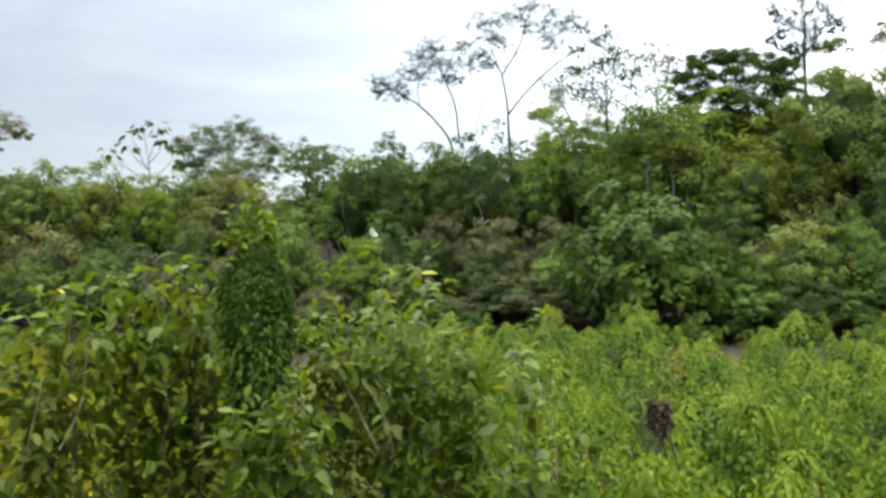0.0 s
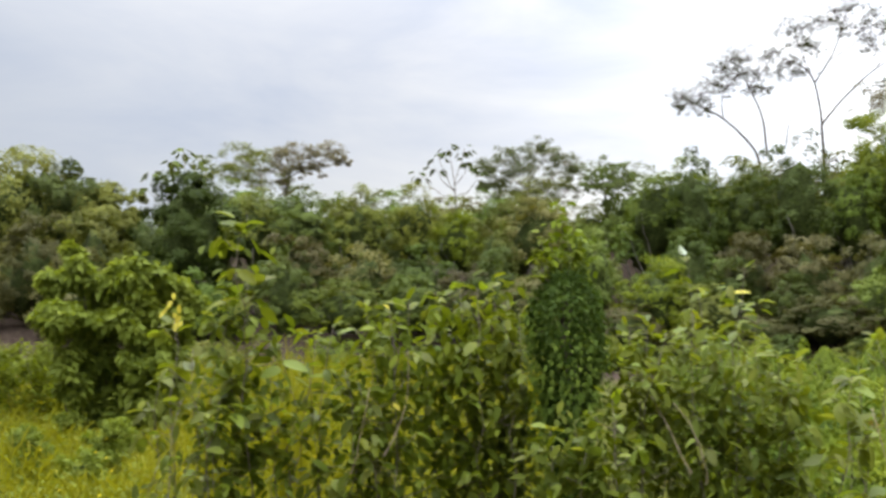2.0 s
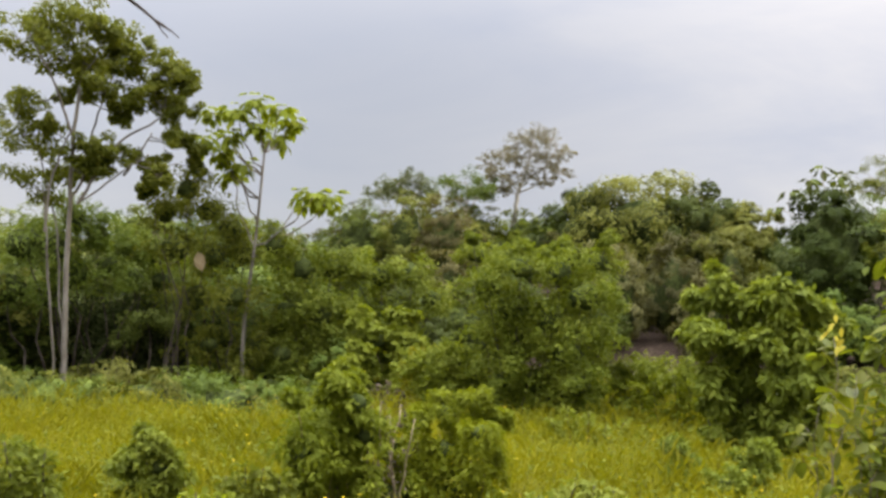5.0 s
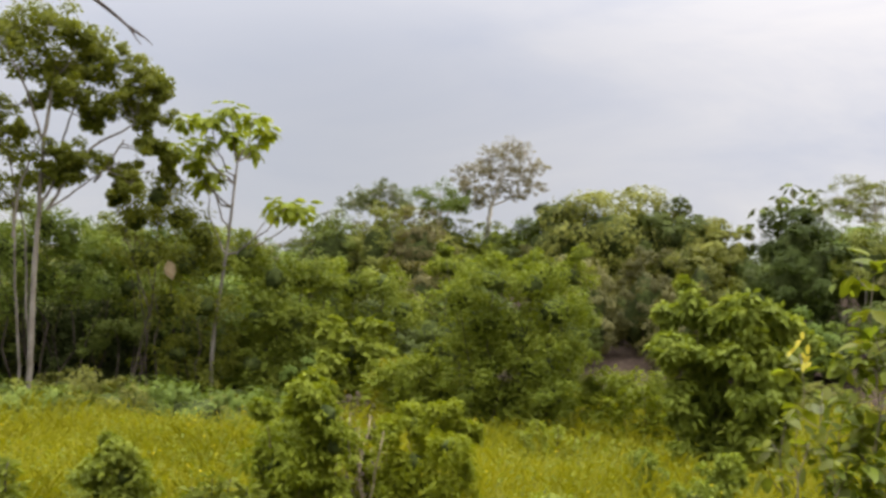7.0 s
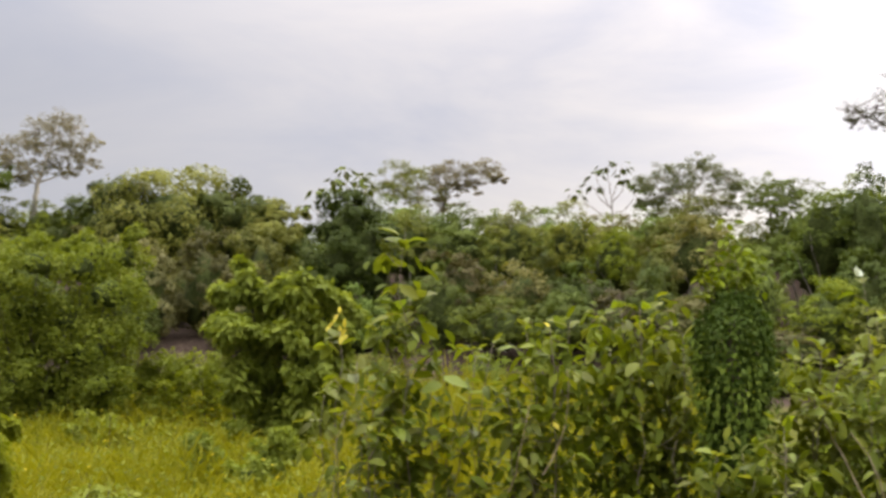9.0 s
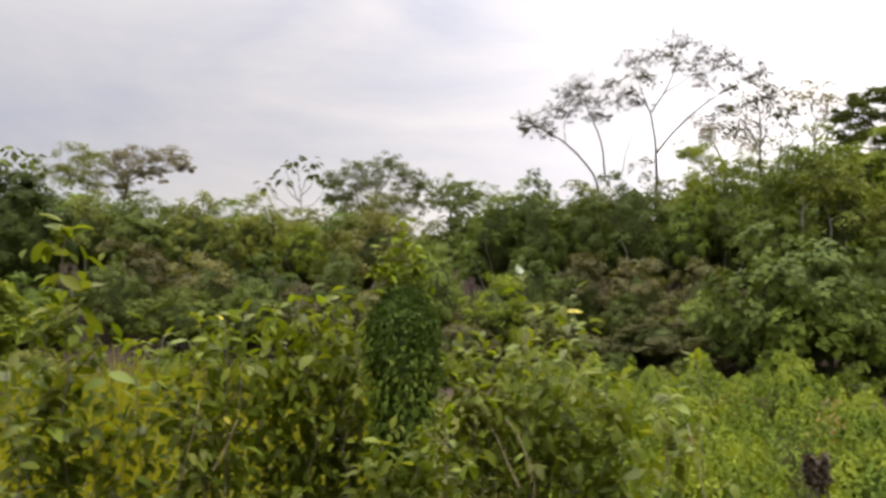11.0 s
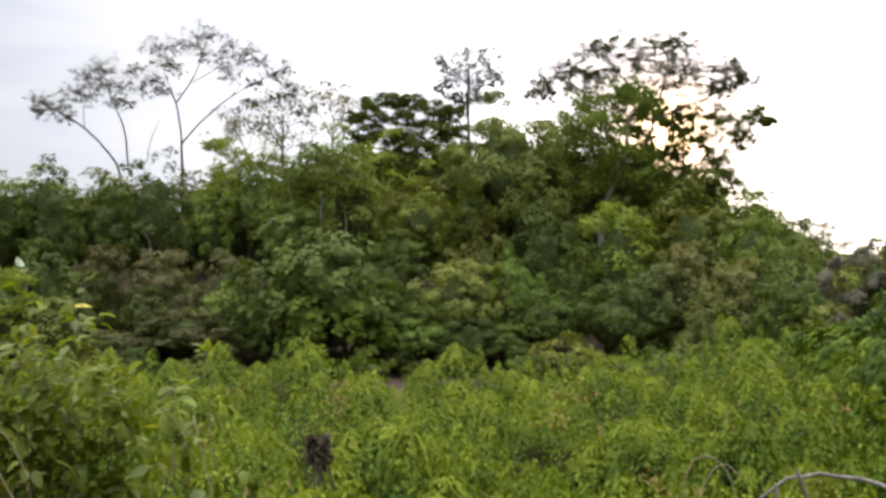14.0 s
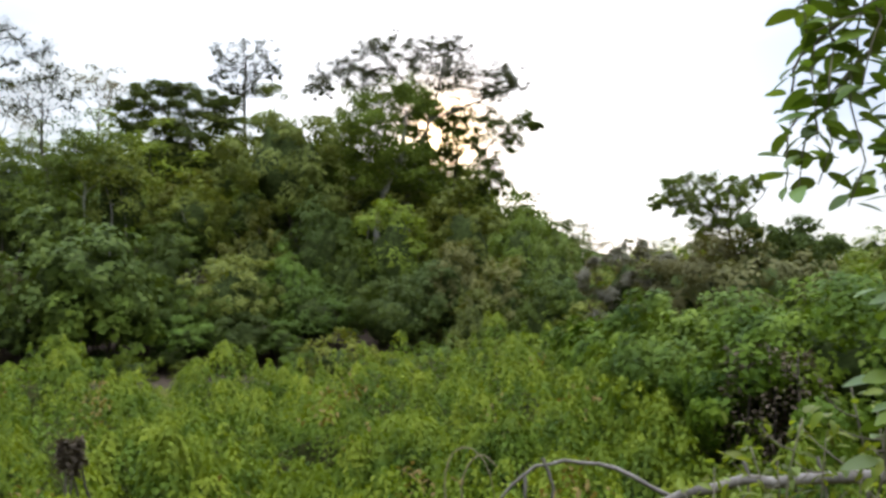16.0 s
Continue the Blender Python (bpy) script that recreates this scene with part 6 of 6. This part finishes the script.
def oval_leaf(length, width, curl, cup):
    """A smooth oval leaf with a midrib, cupped and curling; points along y."""
    v, t = [], []
    rows = 7
    for i in range(rows):
        u = i / (rows - 1)
        w = width * 0.5 * math.sin(math.pi * (0.04 + 0.92 * u) ** 0.85) ** 0.75
        z = -curl * length * u * u
        v += [(-w, length * u, z + cup * w), (0.0, length * u, z), (w, length * u, z + cup * w)]
    for i in range(rows - 1):
        p = 3 * i
        for j in (0, 1):
            t += [(p + j, p + j + 1, p + j + 4), (p + j, p + j + 4, p + j + 3)]
    return v, t


LEAF = [mesh_of("leaf", *oval_leaf(0.16, w, c, k), M_BROAD, smooth=True) for w, c, k in ((0.085, 0.3, 0.2), (0.1, 0.5, 0.3), (0.075, 0.2, 0.1), (0.095, 0.15, 0.35), (0.08, 0.6, 0.25), (0.105, 0.35, 0.15))]
LEAF_YELLOW = leaf_meshes("leaf", M_YELLOW, 0.17, 0.5, 2)
LEAF_PALE = leaf_meshes("leaf", M_PALE, 0.17, 0.6, 2)


def aim(p, axis, up, size):
    """The pose of a leaf at p that points along axis."""
    y = Vector(axis).normalized()
    x = y.cross(Vector(up)).normalized()
    zz = x.cross(y)
    m = Matrix((x, y, zz)).transposed().to_4x4()
    return Matrix.Translation(p) @ m @ Matrix.Scale(size, 4)


def broad_shrub(seed, az, dist, stems, label, leaf_size=1.0, step=0.24, name="broad_leaved_shrub", special=(), fill=0, poles=()):
    """Upright stems, each ending at a bearing and elevation, set spirally with large leaves."""
    rg = np.random.default_rng(seed)
    base = on_ground(az, dist)
    root = new(name)
    root.location = base
    o = np.array(tuple(base))
    twigs = []
    for taz, tel in stems:
        g = np.array(tuple(sight(taz, tel, dist + rg.uniform(-0.35, 0.35)))) - o
        foot = np.array([rg.normal(0, 0.12) + g[0] * 0.35, rg.normal(0, 0.12) + g[1] * 0.35, 0.0])
        pts = bent(foot, g, (rg.normal(0, 0.08), rg.normal(0, 0.08), 0), 9, 0.012, rg)
        part("stem", mesh_of("stem", *tube(pts, np.linspace(0.009, 0.003, 9), 5), M_TWIG, smooth=True), root)
        length = np.linalg.norm(g - foot)
        nodes = max(3, int(length * 0.8 / step))
        for k in range(nodes):
            u = 1 - 0.78 * (k / nodes)
            i = min(7, int(u * 8))
            p = pts[i] + (pts[i + 1] - pts[i]) * (u * 8 - i)
            a = k * 2.39996 + rg.random() * 0.9
            reach = 0.0 if k == 0 else rg.uniform(0.1, 0.42) * (1.25 - u) ** 0.5
            tip = p + np.array([math.cos(a) * reach, math.sin(a) * reach, reach * rg.uniform(0.1, 0.7)])
            if k:
                twigs.append(tube(bent(p, tip, (0, 0, -0.02), 4), np.array([0.004, 0.0035, 0.003, 0.002]), 4))
            for m in range(int(rg.integers(4, 8))):
                b = rg.random() * 6.283
                out = np.array([math.cos(b), math.sin(b), 0])
                q = tip + out * rg.uniform(0.0, 0.05) + np.array([0, 0, rg.uniform(-0.09, 0.03)])
                tilt = rg.uniform(-0.9, 0.5) + (0.8 if k == 0 else 0)
                size = leaf_size * rg.uniform(0.45, 1.05)
                pool = LEAF_YELLOW if rg.random() < 0.006 else LEAF
                part("leaf", pool[int(rg.integers(len(pool)))], root, at=aim(Vector(q), (out[0], out[1], tilt), (rg.normal(0, 0.5), rg.normal(0, 0.5), 1), size))
    tagged(part("twig_spray", mesh_of("twig_spray", *joined(twigs), M_TWIG), root), kind="stuff")
    for kind, saz, sel, size in special:
        pool = LEAF_YELLOW if kind == "yellow" else LEAF_PALE
        q = Vector(np.array(tuple(sight(saz, sel, dist - 0.2))) - o)
        for j in range(5 if kind == "yellow" else 3):
            q = q + Vector((rg.normal(0, 0.02), rg.normal(0, 0.02), -0.035 if kind == "yellow" else 0.0))
            part("leaf", pool[j % 2], root, "yellow leaf" if kind == "yellow" else "pale leaf underside", at=aim(q, (rg.normal(0, 0.5), rg.normal(0, 0.5), 1.0), (0.3, -1, 0.2), size * rg.uniform(0.7, 1.1)))
    for p0, p1 in poles:  # bare leaning stems
        ends = [np.array(tuple(sight(a, e, dist - 0.45))) - o for a, e in (p0, p1)]
        part("stem", mesh_of("stem", *tube(bent(ends[0], ends[1], rg.normal(0, 0.06, 3), 8, 0.007, rg), np.linspace(0.008, 0.004, 8), 6), M_STEM, smooth=True), root, "tan bare stem")
    if fill:  # the leafy body between the shoots, its inner shade put into a darker leaf
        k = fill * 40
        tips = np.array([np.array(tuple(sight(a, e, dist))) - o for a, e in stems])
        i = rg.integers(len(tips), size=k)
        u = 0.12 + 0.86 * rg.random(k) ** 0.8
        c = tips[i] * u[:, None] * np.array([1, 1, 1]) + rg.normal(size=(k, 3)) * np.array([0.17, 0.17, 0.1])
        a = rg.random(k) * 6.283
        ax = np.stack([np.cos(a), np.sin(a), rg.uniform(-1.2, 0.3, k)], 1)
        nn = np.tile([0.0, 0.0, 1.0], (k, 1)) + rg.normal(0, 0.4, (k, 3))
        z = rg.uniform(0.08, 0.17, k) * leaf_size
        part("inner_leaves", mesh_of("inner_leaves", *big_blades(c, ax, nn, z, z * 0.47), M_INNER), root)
    return tagged(root, label, "shrub", "broad-leaved shrubs")


broad_shrub(116, -54.0, 4.3, [(-49.5, -9.8), (-51.2, -8.6), (-52.6, -9.2), (-54.0, -7.0), (-55.2, -8.0), (-56.4, -5.2), (-57.6, -6.4), (-47.6, -11.2), (-59.0, -4.0), (-41.6, -12.2)], "leafy shrub beside the fallen branch", 0.45, step=0.12, fill=6)
T_SHRUB = "broad-leaved green shrub with woody stems"
broad_shrub(101, 33.0, 8.2, [(33.4, -1.2), (32.4, -3.2), (34.2, -5.0), (31.6, -4.4), (33.0, -6.0), (30.9, -6.2)], "broad-leaved shrub with a yellow shoot and pale leaves", 0.9, special=(("yellow", 33.3, -0.2, 0.42), ("yellow", 33.0, -1.0, 0.5), ("pale", 32.4, -4.4, 0.6)), fill=4)
broad_shrub(102, 29.6, 8.5, [(29.7, 4.0), (29.2, 1.0), (30.3, -0.4), (28.6, -3.0), (30.2, -4.6)], "tall broad-leaved shrub shooting above its neighbours", 1.2, fill=10)
broad_shrub(103, 25.5, 8.6, [(26.6, -2.4), (25.4, -2.6), (24.4, -2.0), (25.8, -5.0), (27.6, -5.6), (23.8, -4.5)], T_SHRUB, fill=5)
broad_shrub(104, 21.5, 8.6, [(22.6, -0.8), (21.2, -1.0), (20.0, -0.6), (22.2, -3.0), (20.8, -4.0), (23.2, -4.8)], T_SHRUB, fill=22, poles=(((21.6, -9.5), (20.2, -3.6)), ((23.6, -10.5), (22.4, -5.6))))
broad_shrub(105, 17.4, 8.9, [(18.4, -0.2), (17.0, 0.3), (16.0, 0.0), (17.6, -2.4), (19.2, -3.4), (16.4, -3.6)], T_SHRUB, fill=28)
broad_shrub(106, 14.3, 9.0, [(15.0, 0.5), (14.2, -0.6), (13.6, -1.4), (14.6, -3.4), (13.6, -4.4), (15.6, -4.0)], T_SHRUB, fill=28)
broad_shrub(107, 9.6, 7.6, [(10.6, -8.0), (9.4, -8.4), (8.4, -6.4), (10.0, -9.4), (12.0, -8.2), (8.2, -7.6)], T_SHRUB, fill=18)
broad_shrub(108, 6.0, 8.8, [(7.2, -2.4), (6.2, -2.0), (5.2, -2.6), (6.6, -4.6), (4.6, -5.2), (7.6, -5.4)], T_SHRUB, fill=20, poles=(((4.0, -10.5), (6.2, -6.2)), ((3.2, -11.0), (4.9, -6.6))))
broad_shrub(109, 2.6, 8.9, [(3.7, -1.9), (2.6, -2.6), (1.6, -3.2), (3.0, -5.0), (1.2, -5.4), (3.8, -5.8)], T_SHRUB, fill=18)
broad_shrub(110, -0.8, 8.8, [(0.4, -3.4), (-0.8, -3.8), (-1.8, -4.2), (0.2, -6.0), (-1.4, -6.6)], T_SHRUB, fill=14)
broad_shrub(111, -4.6, 8.0, [(-4.5, -5.0), (-4.2, -7.4), (-5.2, -8.0)], "broad-leaved sapling with a pale bare stem", 1.25, poles=(((-6.4, -12.6), (-5.4, -6.6)),))
broad_shrub(112, -5.6, 9.5, [(-5.8, -2.7), (-5.0, -4.4)], "young sapling with upright leaves", 0.95)
broad_shrub(113, 0.7, 12.0, [(0.7, 0.9), (1.2, -1.0), (0.0, -1.6)], "tall sapling with upright pointed leaves", 1.3)
broad_shrub(114, 3.8, 12.0, [(3.8, 1.8), (3.2, -0.4)], "slim sapling with one pale leaf at its top", 1.0, special=(("pale", 3.9, 1.8, 0.75),))


def grass_tuft(seed, az, dist, tops, label):
    """Long arching grass blades, each a part of the tuft."""
    rg = np.random.default_rng(seed)
    base = on_ground(az, dist)
    root = new("grass_tuft")
    root.location = base
    o = np.array(tuple(base))
    for taz, tel in tops:
        g = np.array(tuple(sight(taz, tel, dist + rg.uniform(-0.3, 0.3)))) - o
        foot = np.array([rg.normal(0, 0.1), rg.normal(0, 0.1), 0])
        pts = bent(foot, g, (rg.normal(0, 0.08), rg.normal(0, 0.08), 0.1), 8)
        side = unit(np.cross(unit(np.gradient(pts, axis=0)), rg.normal(size=3)))
        w = np.array([0.012, 0.018, 0.02, 0.02, 0.018, 0.014, 0.008, 0.001])[:, None]
        v = np.concatenate([pts + side * w, pts - side * w])
        t = [(i, i + 1, i + 9) for i in range(7)] + [(i, i + 9, i + 8) for i in range(7)]
        part("blade", mesh_of("blade", v, t, M_MEADOW, smooth=True), root)
    return tagged(root, label, "grass")


grass_tuft(171, 26.8, 11.0, [(28.2 - 0.09 * i + 0.3 * math.sin(i * 2.1), -3.6 + 1.3 * math.sin(i * 1.7)) for i in range(32)], "tuft of tall yellow-green grass")
grass_tuft(172, 30.9, 10.5, [(31.8 - 0.08 * i + 0.3 * math.sin(i * 2.3), -4.8 + 1.2 * math.sin(i * 1.3)) for i in range(24)], "tuft of tall yellow-green grass")
plume_bush(173, 57.0, 23.5, [(58.0, -5.2), (57.4, -4.7), (56.8, -4.5), (56.2, -5.0)], M_DEADLEAF, "low clump of withered brown stems", 0.1, 500, 0.4, name="dead_bush")


def vine_column():
    """A stump wholly wrapped in hanging climbers."""
    rg = np.random.default_rng(120)
    dist = 8.6
    base = on_ground(10.8, dist)
    root = new("vine_covered_stump")
    root.location = base
    top = EYE + dist * math.tan(radians(0.9)) - base.z
    part("trunk", mesh_of("trunk", *tube(bent((0, 0, 0), (0, 0, top - 0.15), (0.03, 0, 0), 8, 0.01, rg), np.linspace(0.12, 0.05, 8), 7), M_DARKBARK, smooth=True), root)
    levels, widths = [0, 0.3, 0.55, 0.7, 0.82, 0.92, 1.0], [0.08, 0.12, 0.17, 0.25, 0.33, 0.31, 0.12]
    n = 9000  # the close hood
    v = 0.3 + 0.7 * rg.random(n) ** 0.6
    a = rg.random(n) * 6.283
    wide = np.interp(v, levels, widths) * (0.75 + 0.25 * rg.random(n)) * (1 + 0.1 * np.sin(a * 5 + v * 4))
    pos = np.stack([np.cos(a) * wide, np.sin(a) * wide, v * top + rg.normal(0, 0.03, n)], 1)
    axis = np.stack([np.cos(a) * 0.5, np.sin(a) * 0.5, -rg.uniform(0.2, 1.2, n)], 1) + rg.normal(0, 0.7, (n, 3))
    nrm = np.stack([np.cos(a), np.sin(a), 0.5 + 0 * a], 1) + rg.normal(0, 0.5, (n, 3))
    s = rg.uniform(0.025, 0.06, n)
    part("climber_leaves", mesh_of("climber_leaves", *blades(pos, axis, nrm, s, s * 0.65), M_CLIMBER), root)
    pos, axis, nrm = [], [], []
    for k in range(64):  # strands that hang from the hood
        a = rg.random() * 6.283
        v0 = rg.uniform(0.7, 0.9)
        v1 = v0 - rg.uniform(0.2, 0.6)
        r0 = np.interp(v0, levels, widths) * rg.uniform(0.95, 1.2)
        m = int((v0 - v1) * 130)
        v = np.linspace(v0, v1, m)
        r = r0 * (1 - 0.75 * (v0 - v)) + rg.normal(0, 0.035, m)
        w = a + 0.1 * np.sin(v * 9 + k) + rg.normal(0, 0.13, m)
        pos.append(np.stack([np.cos(w) * r, np.sin(w) * r, v * top + rg.normal(0, 0.02, m)], 1))
        b = w + rg.normal(0, 0.9, m)
        axis.append(np.stack([np.cos(b) * 0.5, np.sin(b) * 0.5, -rg.uniform(0.3, 1.2, m)], 1))
        nrm.append(np.stack([np.cos(w), np.sin(w), 0.6 + 0 * w], 1) + rg.normal(0, 0.25, (m, 3)))
    pos, axis, nrm = np.concatenate(pos), np.concatenate(axis), np.concatenate(nrm)
    s = rg.uniform(0.025, 0.06, len(pos))
    part("drapery", mesh_of("drapery", *blades(pos, axis, nrm, s, s * 0.6), M_VINE), root, "lighter hanging strands")
    for taz, tel, count in ((11.3, 4.8, 44), (10.3, 3.6, 40), (12.2, 3.0, 40), (9.5, 3.0, 36), (11.8, 3.8, 34), (10.8, 3.2, 40), (9.0, 2.2, 30), (12.8, 2.0, 30)):  # loose shoots at the top
        g = np.array(tuple(sight(taz, tel, dist))) - np.array(tuple(base))
        pts = bent((0, 0, top - 0.35), g, rg.normal(0, 0.03, 3), 7, 0.02, rg)
        shoot = part("shoot", mesh_of("shoot", *tube(pts, np.linspace(0.008, 0.003, 7), 4), M_TWIG), root)
        u = 0.3 + 0.7 * rg.random(count)
        c = np.stack([np.interp(u, np.linspace(0, 1, 7), pts[:, i]) for i in range(3)], 1) + rg.normal(0, 0.025, (count, 3))
        a = rg.random(count) * 6.283
        part("shoot_foliage", mesh_of("shoot_foliage", *big_blades(c, np.stack([np.cos(a), np.sin(a), rg.uniform(-0.7, 0.5, count)], 1), np.tile([0, 0, 1.0], (count, 1)) + rg.normal(0, 0.4, (count, 3)), rg.uniform(0.06, 0.13, count), 0.055), M_LIT_YOUNG), shoot)
    tagged(root, "dead stump wrapped in a column of hanging green climbers", "vines")


vine_column()


# ---------------------------------------------------------------- close to the eye
def hanging_branch():
    """The leafy branch that hangs in at the walk's end."""
    rg = np.random.default_rng(131)
    dist = 2.2
    root = new("leafy_branch")
    foot = on_ground(-66, 2.6)
    root.location = foot
    o = np.array(tuple(foot))
    leaf = [mesh_of("leaf", *oval_leaf(0.066, w, c, k), M_SPRAY, smooth=True) for w, c, k in ((0.032, 0.1, 0.2), (0.036, 0.25, 0.1), (0.03, 0.05, 0.35), (0.038, 0.15, 0.25))]
    fork = np.array(tuple(sight(-64, 14, 2.5))) - o
    part("trunk", mesh_of("trunk", *tube(bent((0, 0, 0), fork, (0.05, 0.05, 0), 9, 0.01, rg), np.linspace(0.035, 0.02, 9), 7), M_BARK, smooth=True), root)
    runs = [((-64, 12.9), (-54.0, 13.0)), ((-60, 19), (-54.0, 5.2)), ((-58, 20), (-55.4, 4.0)), ((-61, 16), (-57.2, -2.0)), ((-63, 8), (-57.6, -7.0)), ((-57, 21), (-53.6, 13.0)), ((-56, 20), (-54.0, 7.5)), ((-61, 12), (-57.8, 3.0)), ((-58, 19), (-54.6, 9.0)), ((-56, 12), (-52.2, 4.4)), ((-57, 9), (-53.0, 4.9)), ((-62, 4), (-57.0, -5.0)), ((-62, 0), (-56.8, -9.0)), ((-61, 21), (-56.2, 10.0))]
    runs = [((a0, e0), (a1 - 3.0, e1)) for (a0, e0), (a1, e1) in runs]
    for (a0, e0), (a1, e1) in runs:
        p, q = np.array(tuple(sight(a0, e0, 2.4))) - o, np.array(tuple(sight(a1, e1, dist))) - o
        tp = bent(p, q, (0, 0, 0.03), 9, 0.02, rg)
        part("twig", mesh_of("twig", *tube(bent(fork, p, (0, 0, 0.06), 5), np.linspace(0.009, 0.006, 5), 5), M_BARK), root)
        part("twig", mesh_of("twig", *tube(tp, np.linspace(0.004, 0.0018, 9), 5), M_TWIG), root)
        n = int(np.linalg.norm(q - p) / 0.02)
        for k in range(n):
            u = (k + 0.5) / n
            i = min(7, int(u * 8))
            c = tp[i] + (tp[i + 1] - tp[i]) * (u * 8 - i)
            a = k * 2.4 + rg.random()
            axis = Vector((math.cos(a), math.sin(a), rg.uniform(-0.7, 0.3)))
            part("leaf", leaf[int(rg.integers(4))], root, at=aim(Vector(c) + axis * 0.012, axis, (rg.normal(0, 0.5), rg.normal(0, 0.5), 1), rg.uniform(0.7, 1.15)))
    tagged(root, "overhanging branch with small oval green leaves", "branch")


hanging_branch()


def fallen_branch():
    rg = np.random.default_rng(140)
    root = new("fallen_branch")
    d = 5.0
    base = sight(-60, -10.5, d)
    root.location = base
    o = np.array(tuple(base))
    spots = [(-66, -10.4), (-60, -9.9), (-55, -10.0), (-51, -10.5), (-47, -11.5), (-44, -12.6)]
    pts = np.array([tuple(sight(a, e, d)) for a, e in spots]) - o
    s = np.linspace(0, 5, 14)
    line = np.stack([np.interp(s, np.arange(6), pts[:, i]) for i in range(3)], 1) + rg.normal(0, 0.008, (14, 3))
    part("log", mesh_of("log", *tube(line, np.linspace(0.036, 0.022, 14), 8), M_DEAD, smooth=True), root, "weathered grey bough")
    spots = [(-48.5, -12.4), (-46.0, -11.2), (-43.6, -10.1), (-41.2, -9.7), (-39.2, -10.1), (-37.4, -11.4), (-36.4, -13.0)]
    pts = np.array([tuple(sight(a, e, 5.2)) for a, e in spots]) - o
    s = np.linspace(0, 6, 16)
    line = np.stack([np.interp(s, np.arange(7), pts[:, i]) for i in range(3)], 1) + rg.normal(0, 0.004, (16, 3))
    part("bow", mesh_of("bow", *tube(line, np.linspace(0.013, 0.009, 16), 6), M_DEAD, smooth=True), root, "arched grey twig")
    for a, e0, e1 in ((-39.6, -9.6, -13.5), (-38.6, -10.6, -14), (-47.8, -11.0, -14), (-50.6, -9.4, -13), (-54.4, -9.0, -12.6), (-56.5, -9.2, -13)):
        p, q = np.array(tuple(sight(a, e0, 5.0))) - o, np.array(tuple(sight(a - rg.uniform(-1, 1), e1, 5.0))) - o
        part("twig", mesh_of("twig", *tube(bent(p, q, (0.02, 0, 0), 6, 0.03, rg), np.linspace(0.01, 0.006, 6), 5), M_DEAD), root)
    tagged(root, "weathered grey fallen branch lying over the vines", "branch")


fallen_branch()


def dry_strand(seed, spots, dist):
    """A dead vine that arches out of the thicket."""
    root = new("dead_vine")
    pts = np.array([tuple(sight(a, e, dist)) for a, e in spots])
    foot = pts[0].copy()
    root.location = foot
    s = np.linspace(0, len(pts) - 1, 14)
    line = np.stack([np.interp(s, np.arange(len(pts)), pts[:, i]) for i in range(3)], 1) - foot
    line[1:-1] = (line[:-2] + 2 * line[1:-1] + line[2:]) / 4
    part("vine", mesh_of("vine", *tube(line, np.linspace(0.008, 0.004, 14), 5), M_STEM, smooth=True), root)
    tagged(root, "pale dead vine arching out of the thicket", "vine")


plume_bush(94, -12.3, 9.4, [(-11.9, -8.0), (-12.3, -8.2), (-12.7, -8.0), (-12.5, -8.6)], M_DEADLEAF, "withered dark brown clump among the vines", 0.05, 420, 0.07, name="dead_bush", gather=0.97, bottom=0.86)
dry_strand(1, [(-33.4, -13.0), (-33.2, -10.6), (-33.8, -9.2), (-34.8, -9.0), (-35.8, -10.0), (-36.2, -12.0)], 7.5)
dry_strand(2, [(-34.6, -13.0), (-34.2, -11.2), (-34.8, -9.8), (-35.6, -9.4), (-36.4, -10.2)], 7.2)


def bare_tree():
    """The leafless tree at the edge of the view, of which a dead bough reaches in."""
    rg = np.random.default_rng(150)
    root = new("bare_tree")
    base = on_ground(96, 9.5)
    root.location = base
    o = np.array(tuple(base))
    fork = np.array(tuple(sight(94, 21, 9.5))) - o
    part("trunk", mesh_of("trunk", *tube(bent((0, 0, 0), fork, (0.1, 0.1, 0), 9, 0.01, rg), np.linspace(0.11, 0.07, 9), 8), M_DARKBARK, smooth=True), root)
    spots = [(94, 21.0), (86, 20.5), (78.5, 18.4), (74.5, 16.8), (72.3, 15.5), (71.2, 14.7)]
    pts = np.array([tuple(sight(a, e, 9.3)) for a, e in spots]) - o
    s = np.linspace(0, 5, 14)
    line = np.stack([np.interp(s, np.arange(6), pts[:, i]) for i in range(3)], 1)
    part("bough", mesh_of("bough", *tube(line, np.linspace(0.04, 0.009, 14), 7), M_DARKBARK, smooth=True), root, "dead dark bough")
    for a, e in ((70.5, 14.4), (70.2, 14.15), (70.8, 14.1)):
        q = np.array(tuple(sight(a, e, 9.3))) - o
        part("twig", mesh_of("twig", *tube(bent(line[-2], q, (0, 0, 0), 4, 0.02, rg), np.linspace(0.009, 0.004, 4), 5), M_DARKBARK), root)
    tagged(root, "leafless dark tree with a dead bough reaching out", "tree")


bare_tree()
